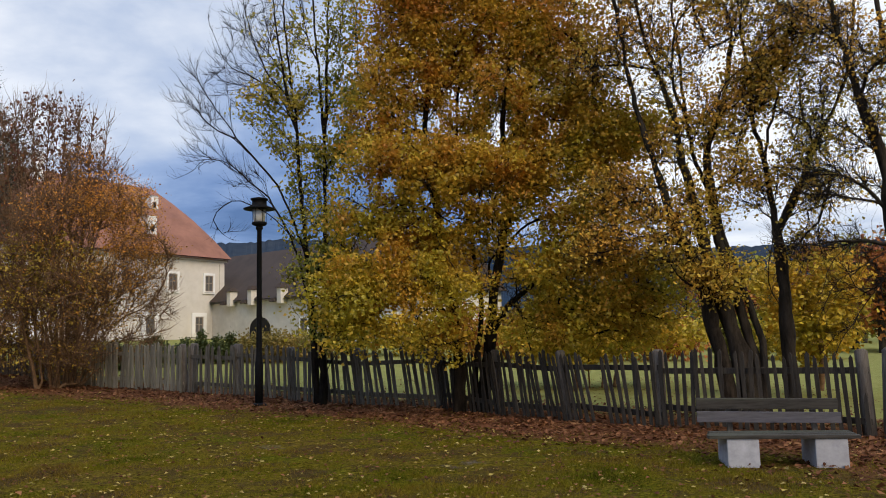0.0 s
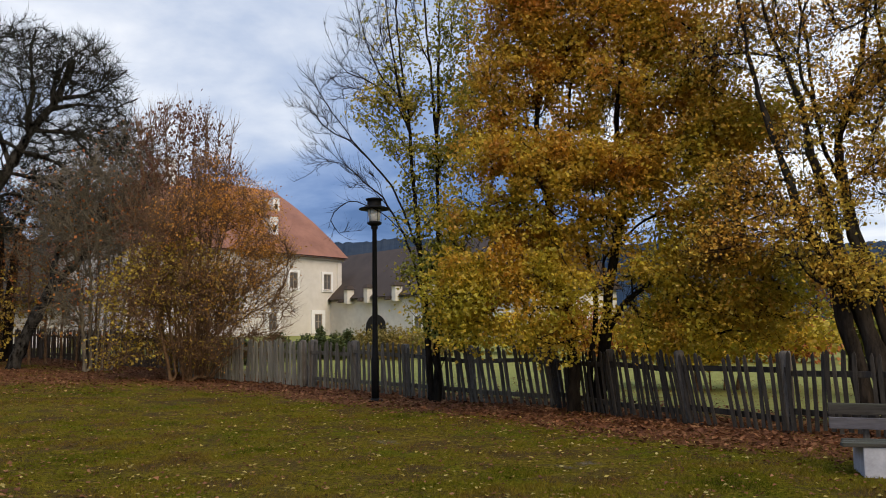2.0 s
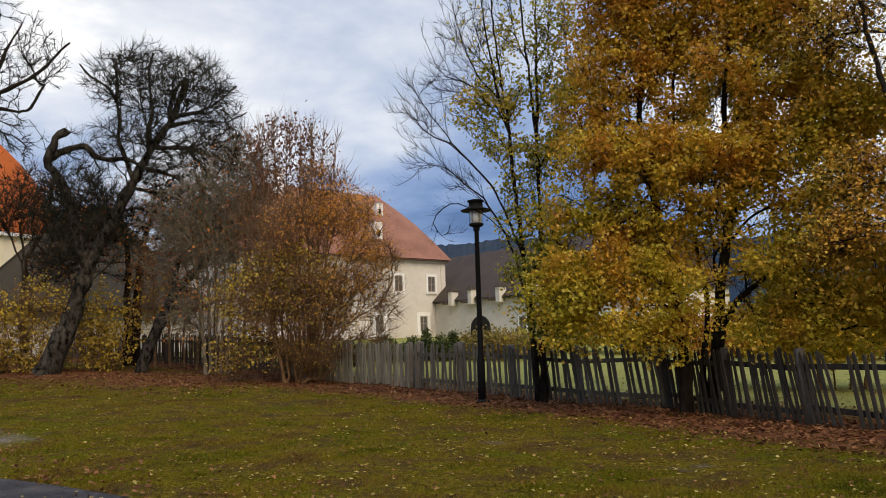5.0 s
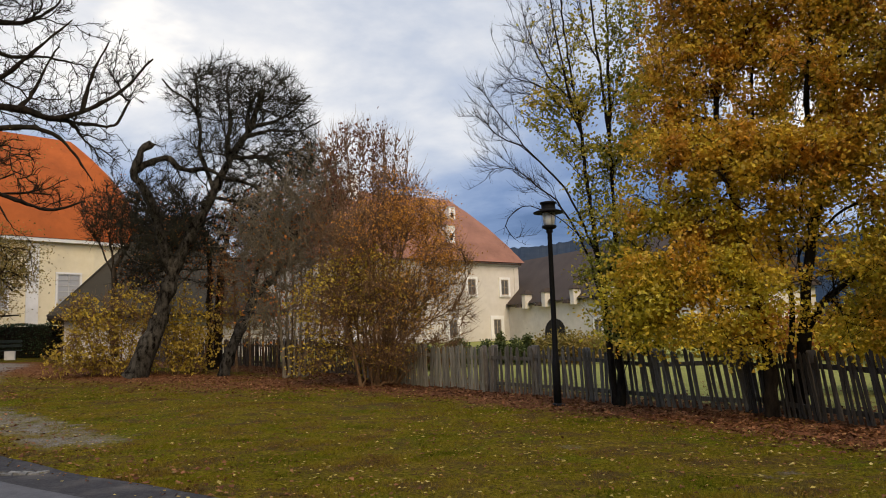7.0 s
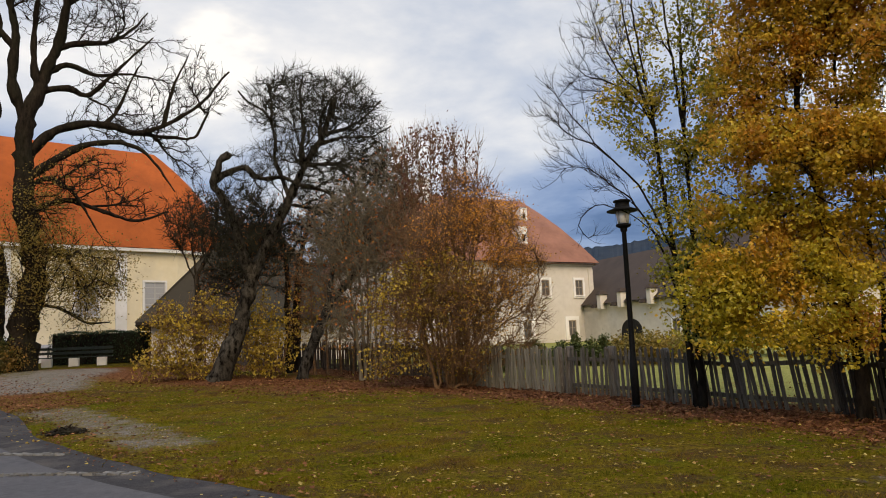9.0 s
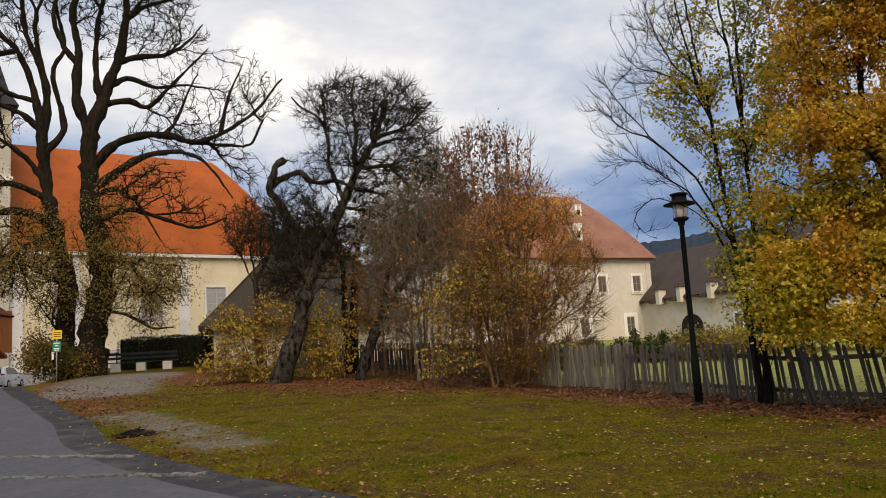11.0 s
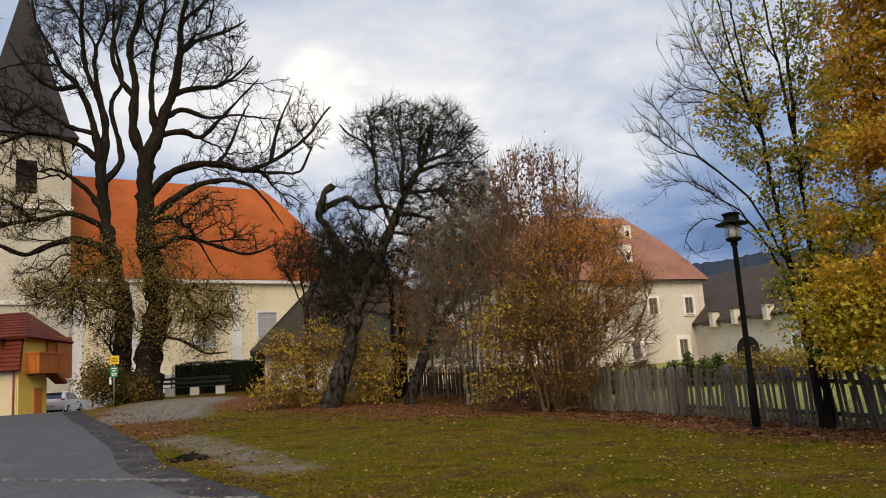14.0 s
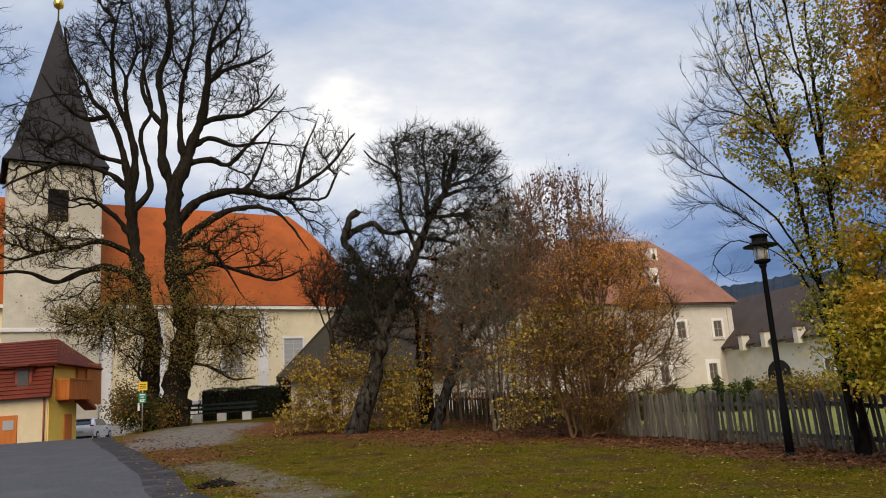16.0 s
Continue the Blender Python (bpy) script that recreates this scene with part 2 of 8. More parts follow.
    nt.links.new(math_node(nt, "ADD", math_node(nt, "MULTIPLY", fine, 0.6), math_node(nt, "ADD", math_node(nt, "MULTIPLY", tiny, 0.5), mid)), bp.inputs["Height"])
    nt.links.new(bp.outputs[0], b.inputs["Normal"])
    return m


def glass_mat(name, tint=(0.02, 0.025, 0.03)):
    m = bpy.data.materials.new(name)
    m.use_nodes = True
    b = m.node_tree.nodes["Principled BSDF"]
    b.inputs["Base Color"].default_value, b.inputs["Roughness"].default_value = (*tint, 1), 0.06
    return m


M = dict(
    ground=ground_mat(),
    asphalt=mat("asphalt", (0.058, 0.057, 0.059), (0.088, 0.087, 0.089), 9, 0.9, 0.35, 90, stain=(0.098, 0.094, 0.092), spec=0.12),
    asphalt_old=mat("asphalt_old", (0.022, 0.021, 0.021), (0.048, 0.045, 0.044), 12, 0.92, 0.5, 80, stain=(0.10, 0.088, 0.075), spec=0.12),
    cobble=mat("cobble", (0.075, 0.072, 0.064), (0.155, 0.148, 0.130), 18, 0.8, 0.5, rand=0.3),
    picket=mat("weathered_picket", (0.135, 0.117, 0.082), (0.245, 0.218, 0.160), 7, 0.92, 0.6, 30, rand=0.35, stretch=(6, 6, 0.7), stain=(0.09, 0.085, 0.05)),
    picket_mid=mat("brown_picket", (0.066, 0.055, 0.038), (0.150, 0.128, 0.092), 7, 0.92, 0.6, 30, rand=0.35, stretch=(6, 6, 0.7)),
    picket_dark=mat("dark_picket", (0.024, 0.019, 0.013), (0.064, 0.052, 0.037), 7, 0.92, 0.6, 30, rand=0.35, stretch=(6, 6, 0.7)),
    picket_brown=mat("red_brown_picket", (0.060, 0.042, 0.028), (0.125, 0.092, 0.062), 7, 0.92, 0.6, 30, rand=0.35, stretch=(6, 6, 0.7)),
    post=mat("fence_post", (0.075, 0.06, 0.045), (0.17, 0.145, 0.115), 8, 0.92, 0.7, 30, rand=0.25, stretch=(5, 5, 0.6)),
    plank=mat("bench_plank", (0.022, 0.019, 0.015), (0.066, 0.058, 0.047), 5, 0.9, 0.7, 30, rand=0.12, stretch=(0.7, 7, 7), stain=(0.10, 0.11, 0.07)),
    plank_grey=mat("bench_plank_grey", (0.068, 0.063, 0.071), (0.148, 0.138, 0.150), 5, 0.9, 0.6, 30, rand=0.1, stretch=(0.7, 7, 7), stain=(0.12, 0.11, 0.09)),
    plank_dark=mat("bench_plank_dark", (0.016, 0.026, 0.022), (0.035, 0.05, 0.042), 6, 0.6, 0.2, rand=0.2),
    concrete=mat("concrete", (0.33, 0.325, 0.335), (0.49, 0.485, 0.495), 9, 0.9, 0.35, 60, stain=(0.28, 0.27, 0.25)),
    iron=mat("black_iron", (0.006, 0.006, 0.006), (0.012, 0.012, 0.012), 20, 0.7, 0.1, spec=0.12),
    bark=mat("bark", (0.010, 0.008, 0.006), (0.070, 0.054, 0.039), 7, 0.95, 1.0, 26, stretch=(1, 1, 0.3), stain=(0.055, 0.060, 0.038), dist=0.03, spec=0.04),
    bark_twig=mat("bark_twig", (0.095, 0.078, 0.054), (0.235, 0.195, 0.132), 9, 0.95, 0.8, 26, stretch=(1, 1, 0.3), stain=(0.08, 0.078, 0.045), dist=0.03, spec=0.04),
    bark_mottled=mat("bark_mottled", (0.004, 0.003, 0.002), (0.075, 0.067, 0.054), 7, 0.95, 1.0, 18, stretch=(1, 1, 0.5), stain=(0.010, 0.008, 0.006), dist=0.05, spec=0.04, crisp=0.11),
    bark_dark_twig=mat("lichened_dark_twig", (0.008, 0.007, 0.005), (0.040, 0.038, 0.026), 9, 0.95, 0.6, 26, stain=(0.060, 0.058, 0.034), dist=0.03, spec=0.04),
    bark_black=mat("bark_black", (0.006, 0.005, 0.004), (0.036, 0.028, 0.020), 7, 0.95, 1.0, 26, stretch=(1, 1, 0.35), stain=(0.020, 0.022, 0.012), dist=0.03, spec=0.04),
    bark_red=mat("bark_red", (0.088, 0.048, 0.022), (0.230, 0.130, 0.058), 10, 0.9, 0.4, 30),
    stucco=mat("cream_stucco", (0.76, 0.67, 0.45), (0.82, 0.73, 0.52), 2.0, 0.92, 0.2, 30, stain=(0.50, 0.45, 0.33)),
    stucco_house=mat("house_stucco", (0.585, 0.545, 0.475), (0.66, 0.62, 0.55), 1.6, 0.92, 0.2, 30, stain=(0.47, 0.43, 0.36)),
    white=mat("white_limewash", (0.76, 0.75, 0.71), (0.84, 0.83, 0.80), 2.5, 0.92, 0.15, 30, stain=(0.60, 0.58, 0.53)),
    # darker than white_limewash: the shade on the outbuilding wall is in this colour
    barn_wash=mat("dim_limewash", (0.56, 0.52, 0.45), (0.66, 0.62, 0.54), 2.0, 0.92, 0.2, 30, stain=(0.44, 0.40, 0.33)),
    tower=mat("tower_render", (0.52, 0.49, 0.40), (0.66, 0.63, 0.53), 1.2, 0.95, 0.5, 12, stain=(0.40, 0.37, 0.30)),
    yellow=mat("yellow_render", (0.88, 0.61, 0.12), (0.91, 0.66, 0.15), 3, 0.9, 0.1, 30),
    beige=mat("beige_render", (0.68, 0.57, 0.36), (0.74, 0.63, 0.42), 3, 0.9, 0.1, 30),
    roof_orange=rows_mat("orange_tiles", (0.80, 0.19, 0.028), (0.86, 0.24, 0.040), 0.16, width=0.18),
    roof_red=rows_mat("old_red_tiles", (0.56, 0.26, 0.165), (0.62, 0.31, 0.205), 0.16, width=0.18),
    roof_grey=rows_mat("grey_tiles", (0.125, 0.088, 0.062), (0.175, 0.126, 0.092), 0.18, width=0.2),
    roof_shingle=rows_mat("wood_shingles", (0.085, 0.070, 0.042), (0.215, 0.175, 0.110), 0.24, width=0.3, gap=0.03),
    slate=rows_mat("slate", (0.070, 0.065, 0.067), (0.125, 0.116, 0.118), 0.25, width=0.3),
    roof_maroon=rows_mat("maroon_tiles", (0.34, 0.070, 0.036), (0.46, 0.115, 0.060), 0.34, width=0.42, depth=0.09),
    wood_red=mat("red_brown_boards", (0.24, 0.060, 0.028), (0.33, 0.095, 0.045), 5, 0.7, 0.2, stretch=(1, 1, 8)),
    wood_orange=mat("larch_boards", (0.50, 0.145, 0.028), (0.60, 0.20, 0.042), 5, 0.65, 0.2, stretch=(8, 8, 1)),
    dark=mat("dark_opening", (0.012, 0.010, 0.009), (0.022, 0.019, 0.017), 6, 0.9, 0.0),
    frame=mat("grey_window_frame", (0.50, 0.49, 0.46), (0.58, 0.57, 0.54), 8, 0.6, 0.0),
    frame_dark=mat("brown_window_frame", (0.30, 0.25, 0.19), (0.38, 0.32, 0.25), 8, 0.6, 0.0),
    pane=glass_mat("window_pane", (0.40, 0.40, 0.39)),
    pane_dark=glass_mat("dark_window_pane", (0.11, 0.105, 0.10)),
    # opaque and pale: paints the daylight that clear lantern glass lets through
    lamp_glass=mat("pale_lamp_glass", (0.82, 0.81, 0.76), (0.88, 0.87, 0.82), 8, 0.25, 0.0, spec=0.5),
    gold=mat("gilt", (0.70, 0.45, 0.10), (0.80, 0.55, 0.16), 5, 0.3, 0.0, metal=1.0),
    car_white=mat("white_car_paint", (0.82, 0.82, 0.83), (0.86, 0.86, 0.87), 3, 0.25, 0.0, spec=0.6),
    rubber=mat("tyre_rubber", (0.012, 0.012, 0.012), (0.025, 0.025, 0.025), 20, 0.85, 0.1),
    red_lamp=mat("red_lens", (0.45, 0.015, 0.012), (0.5, 0.02, 0.015), 5, 0.25, 0.0),
    car_glass=glass_mat("car_glass", (0.010, 0.011, 0.012)),
    steel=mat("galvanised_steel", (0.42, 0.43, 0.44), (0.52, 0.53, 0.54), 14, 0.45, 0.05, metal=0.8),
    sign_yellow=mat("yellow_sign", (0.80, 0.52, 0.02), (0.84, 0.56, 0.03), 4, 0.5, 0.0),
    sign_green=mat("green_sign", (0.02, 0.22, 0.12), (0.03, 0.26, 0.15), 4, 0.5, 0.0),
    sign_white=mat("white_sign_print", (0.75, 0.76, 0.75), (0.8, 0.8, 0.8), 4, 0.5, 0.0),
    # the blue of the distant air is mixed into the forest colour
    hill=mat("hazy_wooded_hill", (0.014, 0.026, 0.044), (0.030, 0.046, 0.068), 0.08, 1.0, 0.0, stain=(0.050, 0.056, 0.062), spec=0.0),
    field=mat("far_field", (0.11, 0.135, 0.05), (0.15, 0.165, 0.07), 0.05, 1.0, 0.0, stain=(0.20, 0.16, 0.07), spec=0.0),
    hedge=leaf_mat("hedge_leaves", [(0.010, 0.022, 0.009), (0.020, 0.042, 0.014), (0.034, 0.060, 0.020)], 0, 2, 0.1, trans=0.15),
    conifer=leaf_mat("conifer_needles", [(0.035, 0.050, 0.016), (0.075, 0.095, 0.028), (0.14, 0.145, 0.04)], 0, 2, 0.1, trans=0.15),
    leaf_maple=leaf_mat("yellow_orange_leaves", [(0.44, 0.40, 0.034), (0.54, 0.42, 0.034), (0.60, 0.39, 0.036), (0.58, 0.29, 0.034), (0.50, 0.20, 0.03)], 1.0, 8.5, 0.5, patch=1.2, own=0.2, broad=0.9, trans=0.50),
    leaf_ash=leaf_mat("olive_yellow_leaves", [(0.17, 0.19, 0.03), (0.28, 0.27, 0.035), (0.44, 0.36, 0.04), (0.52, 0.34, 0.035)], 1.0, 9.0, 0.1),
    leaf_alder=leaf_mat("olive_brown_leaves", [(0.42, 0.36, 0.05), (0.58, 0.43, 0.05), (0.60, 0.34, 0.04), (0.50, 0.23, 0.04)], 1.0, 8.0, 0.25),
    leaf_gold=leaf_mat("golden_leaves", [(0.36, 0.30, 0.03), (0.56, 0.39, 0.03), (0.66, 0.33, 0.028)], 0.0, 4.0, 0.1),
    leaf_lemon=leaf_mat("lemon_leaves", [(0.24, 0.16, 0.03), (0.40, 0.28, 0.036), (0.54, 0.39, 0.045)], 0.0, 4.0, 0.1),
    leaf_rust=leaf_mat("rust_leaves", [(0.442, 0.286, 0.039), (0.468, 0.189, 0.034), (0.364, 0.117, 0.031), (0.247, 0.081, 0.031)], 0.0, 7.0, 0.2),
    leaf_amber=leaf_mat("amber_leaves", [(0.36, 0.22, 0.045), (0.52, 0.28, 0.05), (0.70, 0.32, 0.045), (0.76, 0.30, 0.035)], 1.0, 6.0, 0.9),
    leaf_maroon=leaf_mat("maroon_leaves", [(0.100, 0.048, 0.032), (0.165, 0.074, 0.044), (0.125, 0.056, 0.036)], 0.0, 7.0, 0.1),
    leaf_ivy=leaf_mat("ivy_leaves", [(0.025, 0.042, 0.010), (0.085, 0.080, 0.018), (0.22, 0.13, 0.03), (0.30, 0.15, 0.03)], 0.0, 4.0, 0.1),
    leaf_linden=leaf_mat("linden_leaves", [(0.13, 0.11, 0.03), (0.22, 0.175, 0.04), (0.28, 0.19, 0.04), (0.20, 0.115, 0.035)], 1.0, 12.0, 0.1),
    fallen=leaf_mat("fallen_leaves", [(0.060, 0.026, 0.014), (0.125, 0.052, 0.026), (0.21, 0.094, 0.042), (0.30, 0.16, 0.070)], 0, 9, 0.0, 2.0, trans=0.1, gloss=0.005),
    fallen_pale=leaf_mat("pale_fallen_leaves", [(0.26, 0.18, 0.04), (0.36, 0.27, 0.065), (0.38, 0.30, 0.10), (0.32, 0.17, 0.035)], 0, 9, 0.0, 2.0, trans=0.1, gloss=0.005),
    blade=leaf_mat("grass_blades", [(0.050, 0.062, 0.005), (0.105, 0.108, 0.008), (0.175, 0.145, 0.012), (0.185, 0.125, 0.018), (0.110, 0.070, 0.018)], 0, 9, 0.0, 0.9, trans=0.25, gloss=0.0, own=0.25, broad=0.8),
)


# ---- building blocks ----
def thing(name, x, y, z=None, turn=0.0, label="", category="", group="", kind=""):
    """An empty at a thing's base, turned about the upright."""
    ob = new(name)
    ob.empty_display_size = 0.2
    ob.matrix_basis = pose(x, y, gz(x, y) if z is None else z, 0, 0, turn)
    return tagged(ob, label, category, group, kind)


def part(name, bm, material, parent, label="", m=None):
    """One mesh object from a bmesh or a mesh, under a thing or under a part."""
    if isinstance(bm, bmesh.types.BMesh):
        me = bpy.data.meshes.new(name)
        bm.normal_update()
        bm.to_mesh(me)
        bm.free()
    else:
        me = bm
    if material and not me.materials:
        me.materials.append(material)
    ob = new(name, me)
    ob.parent = parent
    if m is not None:
        ob.matrix_basis = m
    return tagged(ob, label)


def numpy_mesh(name, verts, tris=None, quads=None, smooth=False):
    """A mesh from arrays of vertices, triangles and quads."""
    me = bpy.data.meshes.new(name)
    tris = np.zeros((0, 3), int) if tris is None else np.asarray(tris, int)
    quads = np.zeros((0, 4), int) if quads is None else np.asarray(quads, int)
    me.vertices.add(len(verts))
    me.vertices.foreach_set("co", np.asarray(verts, np.float32).ravel())
    loops = np.concatenate([tris.ravel(), quads.ravel()])
    me.loops.add(len(loops))
    me.loops.foreach_set("vertex_index", loops.astype(np.int32))
    starts = np.concatenate([np.arange(len(tris)) * 3, len(tris) * 3 + np.arange(len(quads)) * 4])
    me.polygons.add(len(starts))
    me.polygons.foreach_set("loop_start", starts.astype(np.int32))
    me.polygons.foreach_set("use_smooth", np.full(len(starts), smooth))
    me.update(calc_edges=True)
    return me


def box(sx, sy, sz, at=(0, 0, 0), bevel=0.0, bm=None, m=None, taper=1.0):
    """A box standing on at, bevelled; taper narrows its top."""
    own = bmesh.new()
    bmesh.ops.create_cube(own, size=1.0)
    for v in own.verts:
        k = taper if v.co.z > 0 else 1.0
        v.co = Vector((v.co.x * sx * k + at[0], v.co.y * sy * k + at[1], (v.co.z + 0.5) * sz + at[2]))
    if bevel:
        bmesh.ops.bevel(own, geom=own.edges[:], offset=bevel, segments=2, affect="EDGES", profile=0.7)
    if m is not None:
        own.transform(m)
    if bm is None:
        return own
    me = bpy.data.meshes.new("tmp")
    own.to_mesh(me)
    own.free()
    bm.from_mesh(me)
    bpy.data.meshes.remove(me)
    return bm


def lathe(profile, sides=16, bm=None, at=(0, 0, 0)):
    """A turned body from (radius, height) pairs."""
    bm = bm or bmesh.new()
    rings = []
    for r, z in profile:
        rings.append([bm.verts.new((at[0] + r * math.cos(2 * math.pi * k / sides), at[1] + r * math.sin(2 * math.pi * k / sides), at[2] + z)) for k in range(sides)])
    for a, b in zip(rings, rings[1:]):
        for k in range(sides):
            f = bm.faces.new((a[k], a[(k + 1) % sides], b[(k + 1) % sides], b[k]))
            f.smooth = True
    bm.faces.new(rings[0][::-1])
    bm.faces.new(rings[-1])
    return bm


def slab(bm, pts, thick, uv_up=None):
    """A flat plate from its outer corners, with thickness inwards; UVs in metres along and up the slope."""
    pts = [Vector(p) for p in pts]
    n = (pts[1] - pts[0]).cross(pts[-1] - pts[0]).normalized()
    along = (pts[1] - pts[0]).normalized()
    up = n.cross(along)
    uv = bm.loops.layers.uv.verify()
    top = [bm.verts.new(p) for p in pts]
    low = [bm.verts.new(p - n * thick) for p in pts]
    faces = [bm.faces.new(top), bm.faces.new(low[::-1])]
    for i in range(len(pts)):
        j = (i + 1) % len(pts)
        faces.append(bm.faces.new((top[j], top[i], low[i], low[j])))
    for f in faces:
        for l in f.loops:
            d = l.vert.co - pts[0]
            l[uv].uv = (d.dot(along), d.dot(up))
    return bm


def pol(az, d):
    """Ground position d metres off in the direction az, degrees clockwise from +y."""
    return d * math.sin(radians(az)), d * math.cos(radians(az))


# ---- the lie of the land ----
UX, UY = -math.sin(radians(57.3)), math.cos(radians(57.3))


def soft(v, w):
    return w * np.logaddexp(0.0, v / w)


def height(x, y):
    """Ground height: level by the road, a long rise towards the church, the road dipping again behind its crest."""
    x, y = np.asarray(x, float), np.asarray(y, float)
    s, l = x * UX + y * UY, -x * UY * -1.0 + y * -UX
    rise = 0.036 * soft(s - 10, 2.5) - 0.036 * soft(s - 55, 6.0)
    road = 1 / (1 + np.exp(np.clip((l - 0.2) / 0.35, -60, 60)))
    rise = rise - road * (np.minimum(0.15 * soft(s - 41, 1.2), 0.62) + 0.32 * smooth01((s - 51) / 3))
    far = np.clip((np.hypot(x, y) - 110) / 300, 0, 1)
    bump = 0.025 * np.sin(x * 0.9 + 1.3 * np.sin(y * 0.5)) * np.sin(y * 0.75 + 0.6) * np.clip(np.hypot(x, y) / 12 - 0.5, 0, 1)
    return rise * (1 - far) + bump


def gz(x, y):
    return float(height(x, y))


ROAD_EDGE = [(60, -11), (30, -4.0), (12, 1.2), (6, 3.0), (0, 5.1), (-5.3, 7.0), (-8.5, 7.85), (-11.2, 8.8), (-13.7, 9.95), (-16.1, 11.35), (-18.5, 12.6), (-21.3, 14.0), (-26.4, 16.5), (-32.5, 19.6), (-46, 27.0), (-70, 42.0), (-120, 70)]
FENCE = [(5.87, 11.1), (3.4, 12.6), (2.0, 13.75), (-0.15, 16.0), (-4.3, 18.3), (-6.35, 19.55)]
FENCE_FAR = [(-6.60, 19.71), (-9.6, 21.2), (-12.6, 24.0), (-17.5, 27.0), (-23.5, 29.0), (-30, 32)]


def resample(pts, step):
    """Points at even steps along a smooth line through pts."""
    p = np.array(pts, float)
    d = np.concatenate([[0], np.cumsum(np.linalg.norm(np.diff(p, axis=0), axis=1))])
    t = np.linspace(0, d[-1], max(2, int(round(d[-1] / step)) + 1))
    m = np.gradient(p, d, axis=0)
    i = np.clip(np.searchsorted(d, t, side="right") - 1, 0, len(d) - 2)
    h = (d[i + 1] - d[i])[:, None]
    u = (t[:, None] - d[i][:, None]) / h
    return (2 * u**3 - 3 * u**2 + 1) * p[i] + (u**3 - 2 * u**2 + u) * h * m[i] + (-2 * u**3 + 3 * u**2) * p[i + 1] + (u**3 - u**2) * h * m[i + 1]


def seg_dist(x, y, pts):
    """Distance to a broken line, and the side: positive on its left."""
    p = np.array(pts, float)
    best, side = np.full(np.shape(x), 1e9), np.zeros(np.shape(x))
    for a, b in zip(p, p[1:]):
        e = b - a
        u = np.clip(((x - a[0]) * e[0] + (y - a[1]) * e[1]) / (e @ e), 0, 1)
        dx, dy = x - a[0] - u * e[0], y - a[1] - u * e[1]
        d = np.hypot(dx, dy)
        near = d < best
        side = np.where(near, np.sign(e[0] * dy - e[1] * dx), side)
        best = np.minimum(best, d)
    return best, side


EDGE = resample(ROAD_EDGE, 0.6)


def off_road(x, y):
    """Metres from the road's edge on the grass side; negative on the asphalt."""
    d, s = seg_dist(np.asarray(x, float), np.asarray(y, float), EDGE[::4])
    return -d * s


def smooth01(v):
    v = np.clip(v, 0, 1)
    return v * v * (3 - 2 * v)


def litter_weight(x, y):
    d, s = seg_dist(x, y, FENCE + FENCE_FAR[1:])
    near = smooth01((3.1 - d) / 2.2)
    trees = smooth01((3.0 - np.hypot(x - 5.6, y - 9.0)) / 3.0) * 0.9
    far = 0.75 * smooth01((5.2 - seg_dist(x, y, [(-13, 20.5), (-20, 22), (-27, 24), (-33, 27)])[0]) / 5)
    bank = 0.6 * smooth01((3.2 - seg_dist(x, y, [(-19, 14), (-27, 18), (-33, 21.5)])[0]) / 3.0)
    verge = 0.12 * smooth01((2.4 - off_road(x, y)) / 2.2) * smooth01((-x - 3.0) / 3.0)
    return np.maximum.reduce([near, trees, far, bank, verge])


def gravel_weight(x, y):
    a = 0.62 * smooth01((3.6 - seg_dist(x, y, [(-24.5, 17.2), (-28.5, 20.8), (-33.0, 26.0)])[0]) / 2.4)
    a = np.maximum(a, 0.52 * smooth01((2.8 - seg_dist(x, y, [(-29.5, 19.6), (-36.0, 26.0)])[0]) / 2.4))
    b = 0.52 * smooth01((1.9 - seg_dist(x, y, [(-10.2, 9.8), (-12.5, 11.0), (-15.0, 12.0), (-17.3, 12.9)])[0]) / 1.7)
    c = 0.36 * smooth01((0.8 - np.hypot((x + 2.5) / 1.6, y - 11.2)) / 0.7) + 0.36 * smooth01((0.8 - np.hypot((x - 0.3) / 1.4, y - 9.6)) / 0.7)
    return np.maximum.reduce([a, b, c])


def build_ground():
    def axis(lo, near_lo, near_hi, hi, step, grow):
        v = list(np.arange(near_lo, near_hi + step / 2, step))
        s = step
        while v[-1] < hi:
            s *= grow
            v.append(v[-1] + s)
        s = step
        while v[0] > lo:
            s *= grow
            v.insert(0, v[0] - s)
        return np.array(v)

    xs, ys = axis(-1500, -36, 9, 1500, 0.24, 1.09), axis(-1500, 3, 31, 1500, 0.24, 1.09)
    X, Y = np.meshgrid(xs, ys)
    x, y = X.ravel(), Y.ravel()
    dr = off_road(x, y)
    z = height(x, y) - 0.06 * smooth01((0.25 - dr) / 0.35)
    rnd = np.random.default_rng(4)
    z = z + rnd.normal(0, 0.006, len(z)) * (np.hypot(x, y) < 45)
    nx, ny = len(xs), len(ys)
    i = (np.arange(ny - 1)[:, None] * nx + np.arange(nx - 1)[None]).ravel()
    me = numpy_mesh("ground", np.stack([x, y, z], 1), quads=np.stack([i, i + 1, i + nx + 1, i + nx], 1), smooth=True)
    d, s = seg_dist(x, y, FENCE + FENCE_FAR[1:])
    behind = np.where((s < 0) & (y > 8), d, -d)
    for nm, w in (("litter", litter_weight(x, y)), ("gravel", gravel_weight(x, y)), ("meadow", smooth01((behind - 0.6) / 1.5) * (x > -24))):
        me.attributes.new(nm, "FLOAT", "POINT").data.foreach_set("value", w.astype(np.float32))
    me.materials.append(M["ground"])
    tagged(new("ground", me), "autumn lawn with worn earth, gravel and fallen leaves", "ground", kind="structure")


